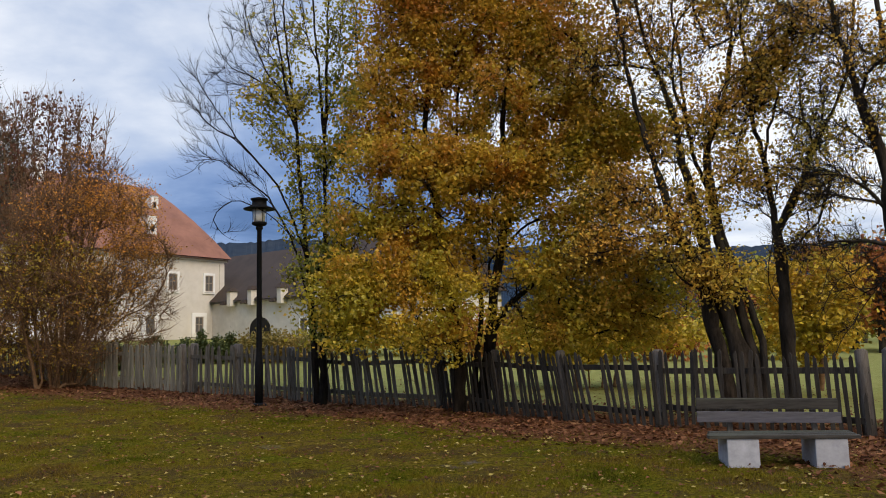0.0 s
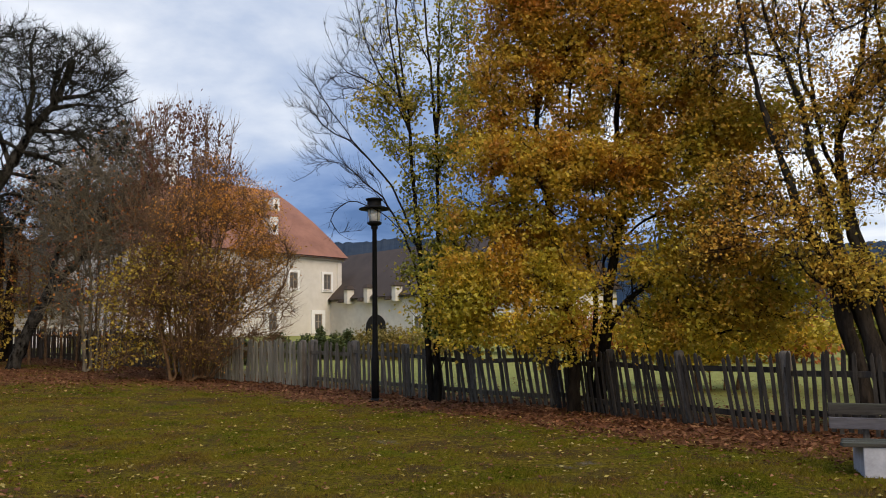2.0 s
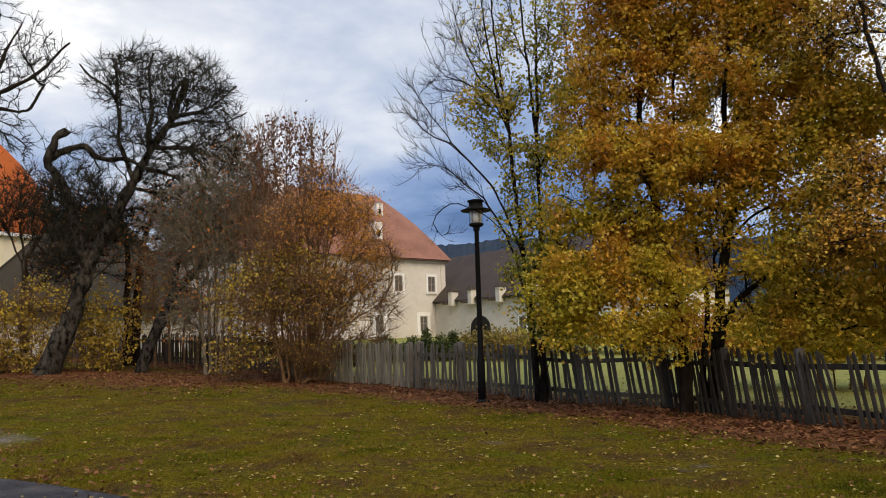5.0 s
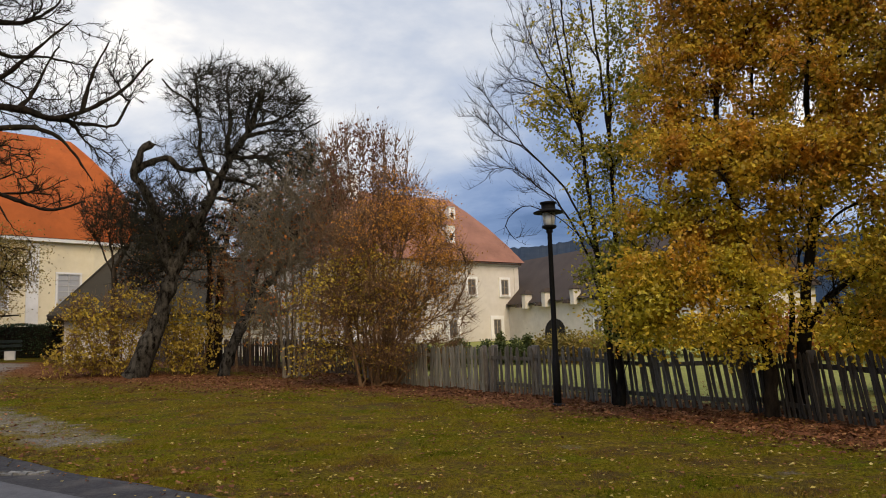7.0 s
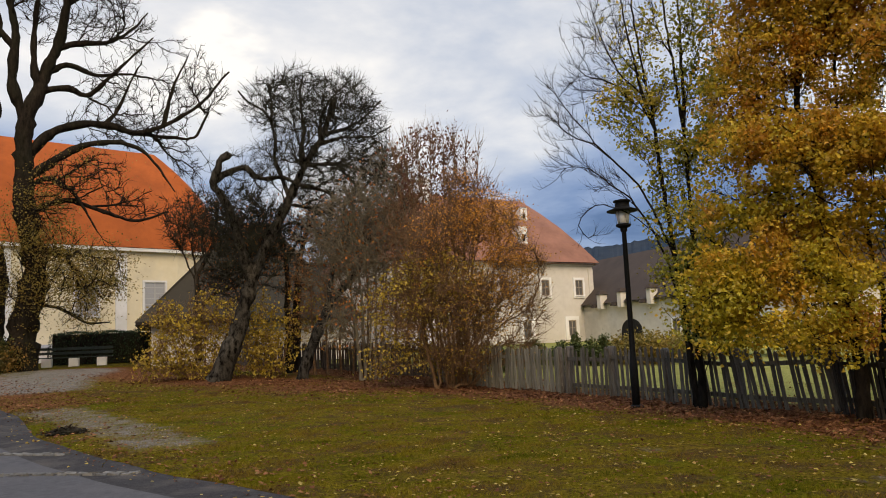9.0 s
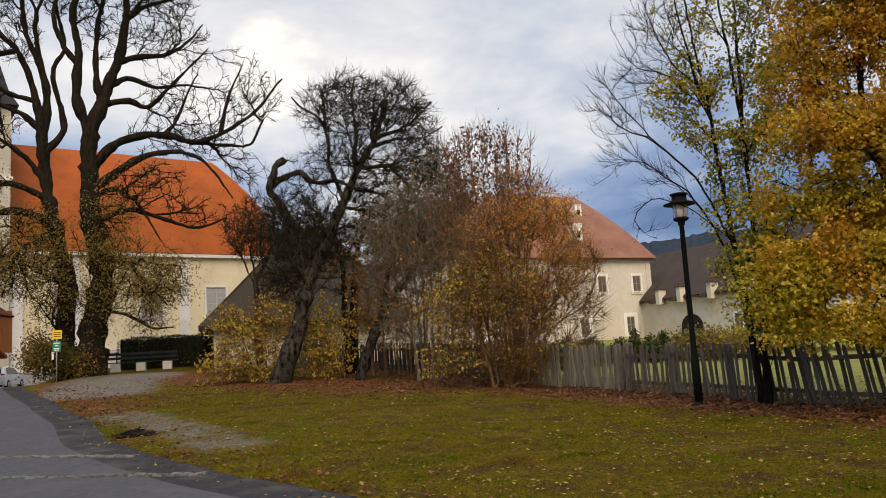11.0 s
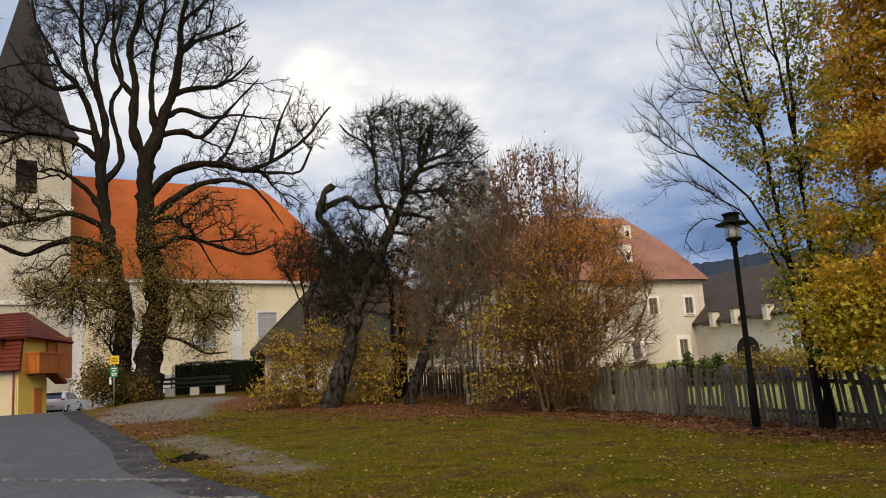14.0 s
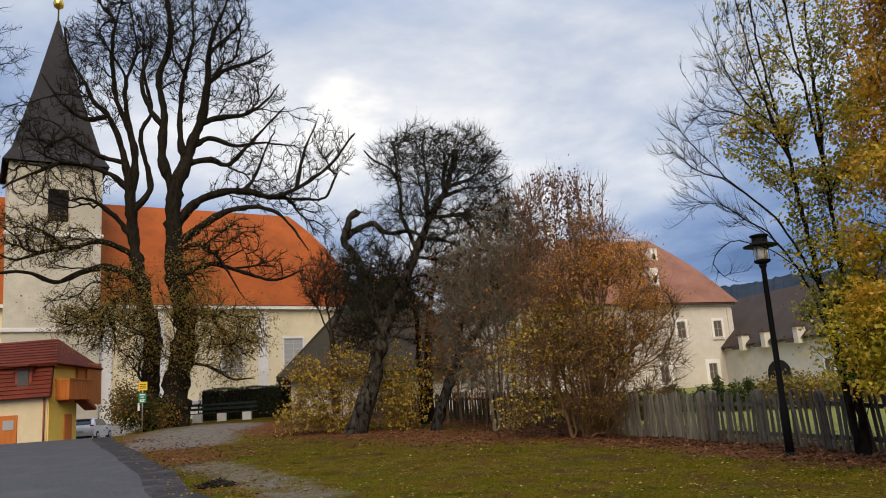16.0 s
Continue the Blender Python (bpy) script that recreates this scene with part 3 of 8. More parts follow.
def ribbon(name, inner, outer, lift, material, across=6, wave=1.0):
    """A strip of paving between two offsets from the road's edge, draped on the ground."""
    c = EDGE
    t = np.gradient(c, axis=0)
    t /= np.linalg.norm(t, axis=1)[:, None]
    n = np.stack([-t[:, 1], t[:, 0]], 1)
    offs = np.linspace(inner, outer, across)
    wob = wave * (0.05 * np.sin(np.arange(len(c)) * 1.3) + 0.06 * np.sin(np.arange(len(c)) * 0.45 + 1) + np.random.default_rng(8).normal(0, 0.03, len(c)))
    V = []
    for k, o in enumerate(offs):
        p = c + n * (o + (wob if k == 0 else 0))[..., None] if k == 0 else c + n * o
        V.append(np.column_stack([p, height(p[:, 0], p[:, 1]) + lift]))
    V = np.array(V)
    m, k = len(c), across
    i = (np.arange(k - 1)[:, None] * m + np.arange(m - 1)[None]).ravel()
    me = numpy_mesh(name, V.reshape(-1, 3), quads=np.stack([i, i + 1, i + m + 1, i + m], 1), smooth=True)
    me.materials.append(material)
    return new(name, me)


build_ground()
tagged(ribbon("road", 0.80, 13.0, 0.014, M["asphalt"], 14, 0.2), "grey worn asphalt village road over a low crest", "road", kind="structure")
tagged(ribbon("road_shoulder", 0.0, 2.2, 0.006, M["asphalt_old"], 5, 0.45), "dark cracked asphalt shoulder along the grass", "road", kind="structure")


# ---- trees ----
def colonise(rng, stems, blobs, n, step, kill, rise=0.0, limit=140, jit=0.12, sway=0.0):
    """Branches that grow from the stems towards points strewn in the crown's blobs. Returns nodes and parents."""
    P = crown_points(rng, blobs, n, 0.42)
    nodes, parent, marks = plant(rng, stems, step, sway)
    A = np.array(nodes)
    best, idx = np.full(len(P), 1e9), np.zeros(len(P), int)

    def meet(lo):
        B = np.array(nodes[lo:])
        for c in range(0, len(B), 400):
            D = np.linalg.norm(P[:, None] - B[None, c:c + 400], axis=2)
            k = D.argmin(1)
            dm = D[np.arange(len(P)), k]
            w = dm < best
            best[w], idx[w] = dm[w], k[w] + lo + c
    meet(0)
    kids = {}
    for _ in range(limit):
        live = best > kill
        P, best, idx = P[live], best[live], idx[live]
        if not len(P):
            break
        A = np.array(nodes)
        d = P - A[idx]
        d /= np.linalg.norm(d, axis=1)[:, None]
        S = np.zeros_like(A)
        np.add.at(S, idx, d)
        act = np.unique(idx)
        lo = len(nodes)
        for a in act:
            v = S[a] / (np.linalg.norm(S[a]) + 1e-9) + rng.normal(0, jit, 3)
            v[2] += rise
            v /= np.linalg.norm(v)
            old = kids.setdefault(a, [])
            if any(v @ o > 0.93 for o in old) or len(old) > 3:
                continue
            old.append(v)
            nodes.append(A[a] + step * v)
            parent.append(int(a))
        if len(nodes) == lo:
            break
        meet(lo)
    return np.array(nodes), np.array(parent), marks


def plant(rng, stems, step, sway):
    """The drawn stems as chains of nodes."""
    nodes, parent, marks = [], [], []
    for st in stems:
        first = len(nodes)
        st = np.array(st, float)
        if nodes and st[0][2] > 0.35:                 # a side limb springs from the nearest stem
            near = np.array(nodes)
            gap = near[np.hypot(near[:, 0] - st[0][0], near[:, 2] - st[0][2]).argmin()] - st[0]
            if np.hypot(gap[0], gap[2]) < 0.6:
                st = st + gap * np.linspace(1, 0, len(st))[:, None] ** 2
        c = resample(st, step)
        c[1:-1] += rng.normal(0, step * 0.05, c[1:-1].shape)
        ph = rng.random((3, 2)) * 6.28
        run = np.arange(len(c))[:, None] * step
        c = c + sway * np.sin(run / (6 * step) + ph[:, 0]) * np.minimum(1, run / (8 * step)) + 0.5 * sway * np.sin(run / (2.7 * step) + ph[:, 1]) * np.minimum(1, run / (8 * step))
        j = -1
        if nodes:
            d = np.linalg.norm(np.array(nodes) - c[0], axis=1)
            if d.min() < step * 1.2:
                j = int(d.argmin())
                c = c[1:]
        for q in c:
            nodes.append(np.asarray(q, float))
            parent.append(j)
            j = len(nodes) - 1
        marks.append((first, len(nodes)))
    return nodes, parent, marks


def crown_points(rng, blobs, n, power):
    vol = np.array([b[3] * b[4] * b[5] * (b[6] if len(b) > 6 else 1.0) for b in blobs])
    pts = []
    for b, k in zip(blobs, rng.multinomial(n, vol / vol.sum())):
        d = rng.normal(size=(k, 3))
        d /= np.linalg.norm(d, axis=1)[:, None]
        pts.append(np.array(b[:3]) + d * (rng.random(k) ** power)[:, None] * np.array(b[3:6]))
    P = np.concatenate(pts)
    return rng.permutation(P[P[:, 2] > 0.15])


def ramify(rng, stems, blobs, levels, step, rise=0.0, sway=0.0, acute=1.6):
    """Sinuous limbs from the stems into the crown, then smaller ones from those, level by level; each leaves its parent at a narrow angle."""
    nodes, parent, marks = plant(rng, stems, step, sway)
    cap = len(nodes) + sum(k for k, _ in levels) * 40
    A, W = np.zeros((cap, 3)), np.zeros((cap, 3))
    m = len(nodes)
    A[:m] = nodes
    par = np.full(cap, -1)
    par[:m] = parent
    W[:m] = A[:m] - A[np.maximum(par[:m], 0)]
    W[:m] /= np.linalg.norm(W[:m], axis=1)[:, None] + 1e-9
    for lev, (n, wander) in enumerate(levels):
        for p in crown_points(rng, blobs, n, 0.3 if lev == 0 else 0.45):
            v = p - A[:m]
            dist = np.linalg.norm(v, axis=1) + 1e-6
            cs = (v * W[:m]).sum(1) / dist
            cost = dist * (acute - cs) + 4.0 * dist * np.clip(0.15 - cs, 0, 1)
            j = int(cost.argmin())
            L = dist[j]
            if L < step * 1.1:
                continue
            u = v[j] / L
            d0 = W[j] * 0.4 + u
            d0 /= np.linalg.norm(d0) + 1e-9
            c = A[j] + d0 * L * 0.5
            c[2] += rise * L
            k = max(2, int(L / step + 0.5))
            s = (np.arange(1, k + 1) / k)[:, None]
            ph, am = rng.random((2, 3)) * 6.28, rng.normal(0, wander * L, (2, 3))
            q = (1 - s) ** 2 * A[j] + 2 * s * (1 - s) * c + s * s * p
            q += np.sin(math.pi * s) ** 0.7 * (am[0] * np.sin(5.0 * s + ph[0]) + 0.5 * am[1] * np.sin(11.0 * s + ph[1])) + rng.normal(0, wander * step * 0.9, q.shape)
            if m + k > cap:
                break
            A[m:m + k] = q
            par[m], par[m + 1:m + k] = j, np.arange(m, m + k - 1)
            w = q - np.vstack([A[j], q[:-1]])
            W[m:m + k] = w / (np.linalg.norm(w, axis=1)[:, None] + 1e-9)
            m += k
    return A[:m].copy(), par[:m].copy(), marks


def thicken(parent, n, tip, base):
    """Radii by the pipe rule, from the tips to a base of given radius."""
    count = np.zeros(n)
    has = np.zeros(n, bool)
    has[parent[parent >= 0]] = True
    count[~has] = 1
    for i in range(n - 1, -1, -1):
        if parent[i] >= 0:
            count[parent[i]] += count[i]
    k = math.log(base / tip) / math.log(max(count.max(), 3))
    return tip * count**k, ~has


def tubes(nodes, parent, rad, rng, flare=1.18, split=0.045):
    """Round, tapering limbs along the chains of nodes: the stout ones and the thin ones apart."""
    n = len(nodes)
    main = np.full(n, -1)
    for i in np.argsort(rad):
        if parent[i] >= 0:
            main[parent[i]] = i
    chains = []
    for i in range(n):
        if parent[i] < 0 or main[parent[i]] != i:
            c = [i]
            while main[c[-1]] >= 0:
                c.append(main[c[-1]])
            chains.append((parent[i], c))
    V, Q, base = ([], []), ([], []), [0, 0]
    for par, c in chains:
        p, r = nodes[c], rad[c].copy()
        if par >= 0:
            p, r = np.vstack([nodes[par], p]), np.concatenate([[min(r[0] * 1.15, rad[par])], r])
        elif len(r) > 3:
            r[0] *= flare
            r[1] *= 1 + (flare - 1) * 0.3
        if len(p) < 2:
            continue
        s = 9 if r[0] > 0.09 else 6 if r[0] > 0.03 else 4 if r[0] > 0.012 else 3
        t = np.gradient(p, axis=0)
        t /= np.linalg.norm(t, axis=1)[:, None] + 1e-9
        ref = np.roll(np.eye(3)[np.abs(t.mean(0)).argmin()], 0) + rng.normal(0, 0.2, 3)
        u = np.empty_like(t)
        for q in range(len(t)):                      # carry the ring's direction along the limb without twist
            ref = ref - t[q] * (t[q] @ ref)
            ref /= np.linalg.norm(ref) + 1e-9
            u[q] = ref
        v = np.cross(t, u)
        a = np.arange(s) * 2 * math.pi / s
        lump = 0.10 * np.sin(np.arange(len(r)) * 1.1 + rng.random() * 6) + rng.normal(0, 0.07, len(r)) if s > 6 else np.zeros(len(r))
        rr = r[:, None] * (1 + lump[:, None] + (rng.normal(0, 0.08, (len(r), s)) if s > 6 else 0))
        ring = p[:, None] + rr[..., None] * (np.cos(a)[None, :, None] * u[:, None] + np.sin(a)[None, :, None] * v[:, None])
        w = int(r[0] < split)
        V[w].append(ring.reshape(-1, 3))
        m = len(p)
        i = (np.arange(m - 1)[:, None] * s + np.arange(s)[None]).ravel()
        j = (np.arange(m - 1)[:, None] * s + (np.arange(s) + 1)[None] % s).ravel()
        Q[w].append(np.stack([i, j, j + s, i + s], 1) + base[w])
        base[w] += m * s
    cat = lambda a, k: np.concatenate(a) if a else np.zeros((0, k), int)
    return cat(V[0], 3), cat(Q[0], 4), cat(V[1], 3), cat(Q[1], 4)


def twigs(rng, at, way, length, r, up=0.3, spread=0.9):
    """Fine twigs of two bent pieces each."""
    k = len(at)
    d = way + rng.normal(0, spread, (k, 3))
    d[:, 2] += up
    d /= np.linalg.norm(d, axis=1)[:, None]
    L = length * rng.uniform(0.5, 1.3, k)[:, None]
    mid = at + d * L * 0.5
    e = d + rng.normal(0, 0.35, (k, 3))
    e[:, 2] += up * 0.5
    e /= np.linalg.norm(e, axis=1)[:, None]
    tip = mid + e * L * 0.5
    u = np.cross(d, rng.normal(size=(k, 3)))
    u /= np.linalg.norm(u, axis=1)[:, None] + 1e-9
    v = np.cross(d, u)
    ang = np.arange(3) * 2 * math.pi / 3
    off = np.cos(ang)[None, :, None] * u[:, None] + np.sin(ang)[None, :, None] * v[:, None]
    V = np.concatenate([at[:, None] + off * r, mid[:, None] + off * r * 0.7, tip[:, None]], 1)
    b = np.arange(k)[:, None] * 7
    Q = np.concatenate([b + np.array([i, (i + 1) % 3, (i + 1) % 3 + 3, i + 3]) for i in range(3)])
    T = np.concatenate([b + np.array([i + 3, (i + 1) % 3 + 3, 6]) for i in range(3)])
    return V.reshape(-1, 3), Q, T, np.concatenate([mid, tip]), np.concatenate([d, e])


LEAF = np.array([(0, 0, 0), (0.38, 0.42, 0.12), (0, 1.0, -0.08), (-0.38, 0.42, 0.12)])
LEAF_T = np.array([(0, 1, 2), (0, 2, 3)])


def leaf_cloud(rng, at, size, droop=0.5, flat=False, lie=0.12):
    """Small folded leaves at the given points."""
    k = len(at)
    tip = rng.normal(0, 1, (k, 3))
    tip[:, 2] = tip[:, 2] * 0.6 - droop
    nrm = rng.normal(0, 1, (k, 3))
    nrm[:, 2] += 1.0
    if flat:
        tip[:, 2] = rng.normal(0, lie, k)
        nrm = rng.normal(0, 0.22, (k, 3)) + np.array([0, 0, 1.0])
    tip /= np.linalg.norm(tip, axis=1)[:, None]
    x = np.cross(tip, nrm)
    x /= np.linalg.norm(x, axis=1)[:, None] + 1e-9
    z = np.cross(x, tip)
    s = size * rng.uniform(0.6, 1.25, k)
    V = at[:, None] + s[:, None, None] * (LEAF[None, :, :1] * x[:, None] * rng.uniform(0.8, 1.5, (k, 1, 1)) + LEAF[None, :, 1:2] * tip[:, None] + LEAF[None, :, 2:] * z[:, None] * rng.uniform(-0.5, 2.0, (k, 1, 1)))
    return V.reshape(-1, 3), (np.arange(k)[:, None, None] * len(LEAF) + LEAF_T[None]).reshape(-1, 3)


def tree(name, az, d, seed, stems, blobs, n, step, base, bark, label, category="tree", leaf=None, leaves=0, leaf_size=0.09, tip=0.006,
         twig=0, twig_len=0.35, twig_r=0.004, rise=0.05, bare=0.0, spread=0.22, group="", z=None, twig_up=0.3, gaps=(), droop=0.5, taper=0.5, sway=0.03, stout=(), levels=None, clump=1, acute=1.6, twig_bark=None, twig_spread=0.9, stem_taper=1.9):
    """A tree or shrub: stems and branches grown into the crown's blobs, fine twigs, and leaves where the blobs carry them."""
    rng = np.random.default_rng(seed)
    x, y = pol(az, d)
    root = thing(name, x, y, z, -az, label, category, group)
    if levels:
        nodes, parent, marks = ramify(rng, stems, blobs, levels, step, rise, sway, acute)
    else:
        nodes, parent, marks = colonise(rng, stems, blobs, n, step, step * 1.6, rise, sway=sway)
    rad, tips = thicken(parent, len(nodes), tip, base)
    rad = np.maximum(rad * (1 - taper * np.clip(nodes[:, 2] / nodes[:, 2].max(), 0, 1)), np.minimum(rad, tip))
    for (lo, hi), (r0, r1) in zip(marks, stout):      # limbs that stay stout though they carry little
        rad[lo:hi] = np.maximum(rad[lo:hi], r1 + (r0 - r1) * np.linspace(1, 0, hi - lo) ** stem_taper)
    SV, SQ, V, Q = tubes(nodes, parent, rad, rng, split=min(0.045, base * 0.4))
    T = np.zeros((0, 3), int)
    way = nodes - nodes[np.maximum(parent, 0)]
    way /= np.linalg.norm(way, axis=1)[:, None] + 1e-9
    thin = np.where((rad < max(tip * 3.5, 0.016)) & (parent >= 0))[0]
    buds, bway = nodes[thin], way[thin]
    if twig:
        pick = rng.choice(thin, int(twig))
        tv, tq, tt, ends, ew = twigs(rng, nodes[pick] - way[pick] * step * rng.random((len(pick), 1)), way[pick], twig_len, twig_r, twig_up, twig_spread)
        Q, T = np.concatenate([Q, tq + len(V)]), tt + len(V)
        V = np.concatenate([V, tv])
        buds = np.concatenate([buds, ends])
    if len(SV):
        part("trunk", numpy_mesh("trunk", SV, None, SQ, True), M[bark], root)
    if len(V):
        tagged(part("twigwork", numpy_mesh("twigwork", V, T, Q, True), M[twig_bark or bark], root), kind="stuff")
    if leaf and leaves:
        w = np.full(len(buds), bare)
        for b in blobs:
            dens = b[7] if len(b) > 7 else 1.0
            q = (((buds - np.array(b[:3])) / (np.array(b[3:6]) * 1.12)) ** 2).sum(1)
            w = np.maximum(w, dens * (q < 1))
        hold = rng.choice(len(buds), max(1, leaves // clump), p=w / w.sum())
        at = np.repeat(buds[hold] + rng.normal(0, spread * (0.6 if clump > 1 else 1.0), (len(hold), 3)), clump, 0)
        if clump > 1:                                 # sprays of leaves lie flatter than they are wide
            at = at + rng.normal(0, 1, at.shape) * np.repeat(rng.uniform(0.5, 1.3, (len(hold), 1)), clump, 0) * np.array([spread, spread, spread * 0.35])
        for gx, gz_, grx, grz in gaps:                # thin places in the crown, ragged at their edges
            q = np.hypot((at[:, 0] - gx) / grx, (at[:, 2] - gz_) / grz)
            at = at[q > rng.uniform(0.45, 1.25, len(at))]
        lv, lt = leaf_cloud(rng, at, leaf_size, droop)
        tagged(part("crown", numpy_mesh("crown", lv, lt), M[leaf], root), kind="stuff")
    return root


def limb(depth, *points):
    """A stem drawn in the tree's own plane: x and height of its points, going back by depth towards its end."""
    n = len(points) - 1
    return [(x, depth * k / n, z) for k, (x, z) in enumerate(points)]


def blob(x, z, rx, rz, leaf=1.0, y=0.0, ry=1.0, share=1.0):
    """A part of the crown: centre, radii, how thickly it is in leaf, and its share of the branches."""
    return (x, y, z, rx, ry, rz, share, leaf)


# near trees at the fence
tree("ash_tree", -8.83, 17.3, 101,
     [limb(0.1, (-0.01, -0.08), (0.00, 0.93), (0.03, 1.91), (0.07, 3.02), (0.07, 4.15), (0.07, 5.18), (0.05, 5.95), (-0.01, 6.86), (-0.08, 7.78), (-0.14, 8.58), (-0.19, 9.93)),
      limb(-0.2, (-0.12, -0.08), (-0.19, 1.42), (-0.28, 2.65), (-0.36, 3.64), (-0.44, 4.51), (-0.51, 5.39), (-0.55, 6.28), (-0.67, 7.17), (-0.75, 7.94), (-0.81, 8.71), (-0.87, 9.75)),
      limb(0.2, (0.06, 5.93), (0.12, 6.86), (0.13, 7.80), (0.16, 8.75), (0.22, 10.00)),
      limb(-0.3, (-0.53, 5.93), (-0.75, 6.80), (-0.89, 7.68), (-0.99, 8.42), (-1.11, 9.56)),
      limb(0.9, (-0.11, 1.91), (-0.38, 3.03), (-0.75, 3.93), (-1.15, 4.58), (-1.75, 5.11), (-2.26, 5.59), (-2.77, 6.00), (-3.14, 6.28), (-3.39, 6.57)),
      limb(0.6, (-0.32, 3.15), (-0.62, 4.03), (-1.05, 4.93), (-1.48, 5.45), (-1.86, 5.92), (-2.18, 6.38), (-2.47, 6.79), (-2.76, 7.33), (-2.96, 7.81)),
      limb(0.4, (-0.53, 5.93), (-0.98, 6.84), (-1.48, 7.25), (-1.99, 7.52), (-2.31, 8.06), (-2.53, 8.75)),
      limb(0.3, (-0.66, 6.96), (-1.04, 7.62), (-1.48, 8.16), (-1.87, 8.77), (-2.15, 9.52)),
      limb(-0.4, (-0.37, 3.40), (-0.85, 3.89), (-1.33, 4.25), (-1.80, 4.42), (-2.20, 4.16), (-2.33, 3.79)),
      limb(1.1, (-1.70, 5.00), (-2.10, 5.39), (-2.63, 5.51), (-2.97, 5.24), (-3.35, 5.13)),
      limb(0.3, (-0.75, 6.82), (-1.23, 7.48), (-1.55, 8.29), (-1.74, 9.11), (-1.88, 9.67)),
      limb(-0.2, (-0.85, 7.34), (-1.12, 8.09), (-1.28, 8.84), (-1.36, 9.60)),
      limb(0.2, (-0.08, 7.62), (-0.29, 8.17), (-0.40, 8.86), (-0.48, 9.83)),
      limb(-0.2, (0.12, 7.50), (0.41, 8.14), (0.51, 8.92), (0.59, 9.69)),
      limb(0.2, (0.06, 6.32), (0.38, 7.40), (0.64, 8.09), (0.83, 8.94)),
      limb(-0.5, (0.08, 5.16), (0.51, 5.88), (0.88, 6.58)),
      limb(-0.5, (-0.37, 3.65), (0.37, 4.24), (0.85, 4.69)),
      limb(0.5, (0.01, 1.91), (0.61, 2.66), (1.01, 3.05)),
      limb(0.7, (-1.83, 5.84), (-2.28, 6.08), (-2.75, 6.53), (-3.10, 7.05)),
      limb(0.5, (-1.46, 5.40), (-2.03, 5.94), (-2.42, 6.17), (-2.81, 6.67))],
     [blob(-2.92, 6.75, 0.56, 0.93, 0, 0.8, 0.80, 1.3), blob(-2.14, 7.21, 0.75, 1.06, 0, 0.5, 0.90, 1.6), blob(-1.62, 8.34, 0.76, 1.07, 0, 0.3, 0.90, 1.8), blob(-1.87, 4.97, 0.62, 0.64, 0, 0.4, 0.68, 1),
      blob(-2.79, 5.70, 0.56, 0.59, 0, 0.8, 0.62, 1), blob(-2.06, 3.90, 0.48, 0.50, 0, 0, 0.52, 1), blob(-3.04, 7.25, 0.31, 0.80, 0, 0.7, 0.84, 1), blob(-0.98, 8.51, 0.63, 1.06, 0.04, 0, 0.80, 1.5),
      blob(-1.22, 6.55, 0.55, 0.58, 0.8, 0, 0.61, 1), blob(-0.61, 6.83, 0.50, 0.52, 0.9, 0, 0.55, 1), blob(-0.85, 7.34, 0.50, 0.39, 0.6, 0, 0.52, 1), blob(0.14, 6.84, 0.57, 0.59, 0.7, 0, 0.62, 1),
      blob(0.65, 6.73, 0.51, 0.79, 0.9, 0, 0.83, 1), blob(0.54, 8.31, 0.64, 0.80, 0.5, 0, 0.84, 1), blob(-0.35, 8.27, 0.51, 0.66, 0.2, 0, 0.70, 1), blob(-0.79, 5.60, 0.49, 0.54, 0.8, 0, 0.56, 1),
      blob(0.13, 5.42, 0.69, 0.58, 1, 0, 0.72, 1), blob(0.64, 5.69, 0.57, 0.65, 1, 0, 0.68, 1), blob(-0.27, 4.78, 0.50, 0.45, 0.8, 0, 0.52, 1), blob(-0.37, 4.02, 0.49, 0.50, 0.8, 0, 0.53, 1),
      blob(0.24, 3.83, 0.73, 0.61, 1, -0.5, 0.76, 1), blob(-0.13, 2.98, 0.72, 0.55, 0.8, -0.5, 0.75, 1), blob(0.59, 2.86, 0.61, 0.61, 1, -0.4, 0.64, 1), blob(-0.13, 2.14, 0.54, 0.48, 0.5, -0.4, 0.56, 1),
      blob(0.34, 1.65, 0.60, 0.42, 1, -0.4, 0.63, 1), blob(-0.14, 1.42, 0.36, 0.37, 0.8, 0, 0.38, 1), blob(-1.53, 6.36, 0.31, 0.32, 0.5, 0, 0.34, 1), blob(0.42, 9.78, 0.91, 0.68, 0.3, 0, 0.95, 1),
      blob(-0.85, 9.72, 1.01, 0.67, 0.05, 0, 1.07, 1)],
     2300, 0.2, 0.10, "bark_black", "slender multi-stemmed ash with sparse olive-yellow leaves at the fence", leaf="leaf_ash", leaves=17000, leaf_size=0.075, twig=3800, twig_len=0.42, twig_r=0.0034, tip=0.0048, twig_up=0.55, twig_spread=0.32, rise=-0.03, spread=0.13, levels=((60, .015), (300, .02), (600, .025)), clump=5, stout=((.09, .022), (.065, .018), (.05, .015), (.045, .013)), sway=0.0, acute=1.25)
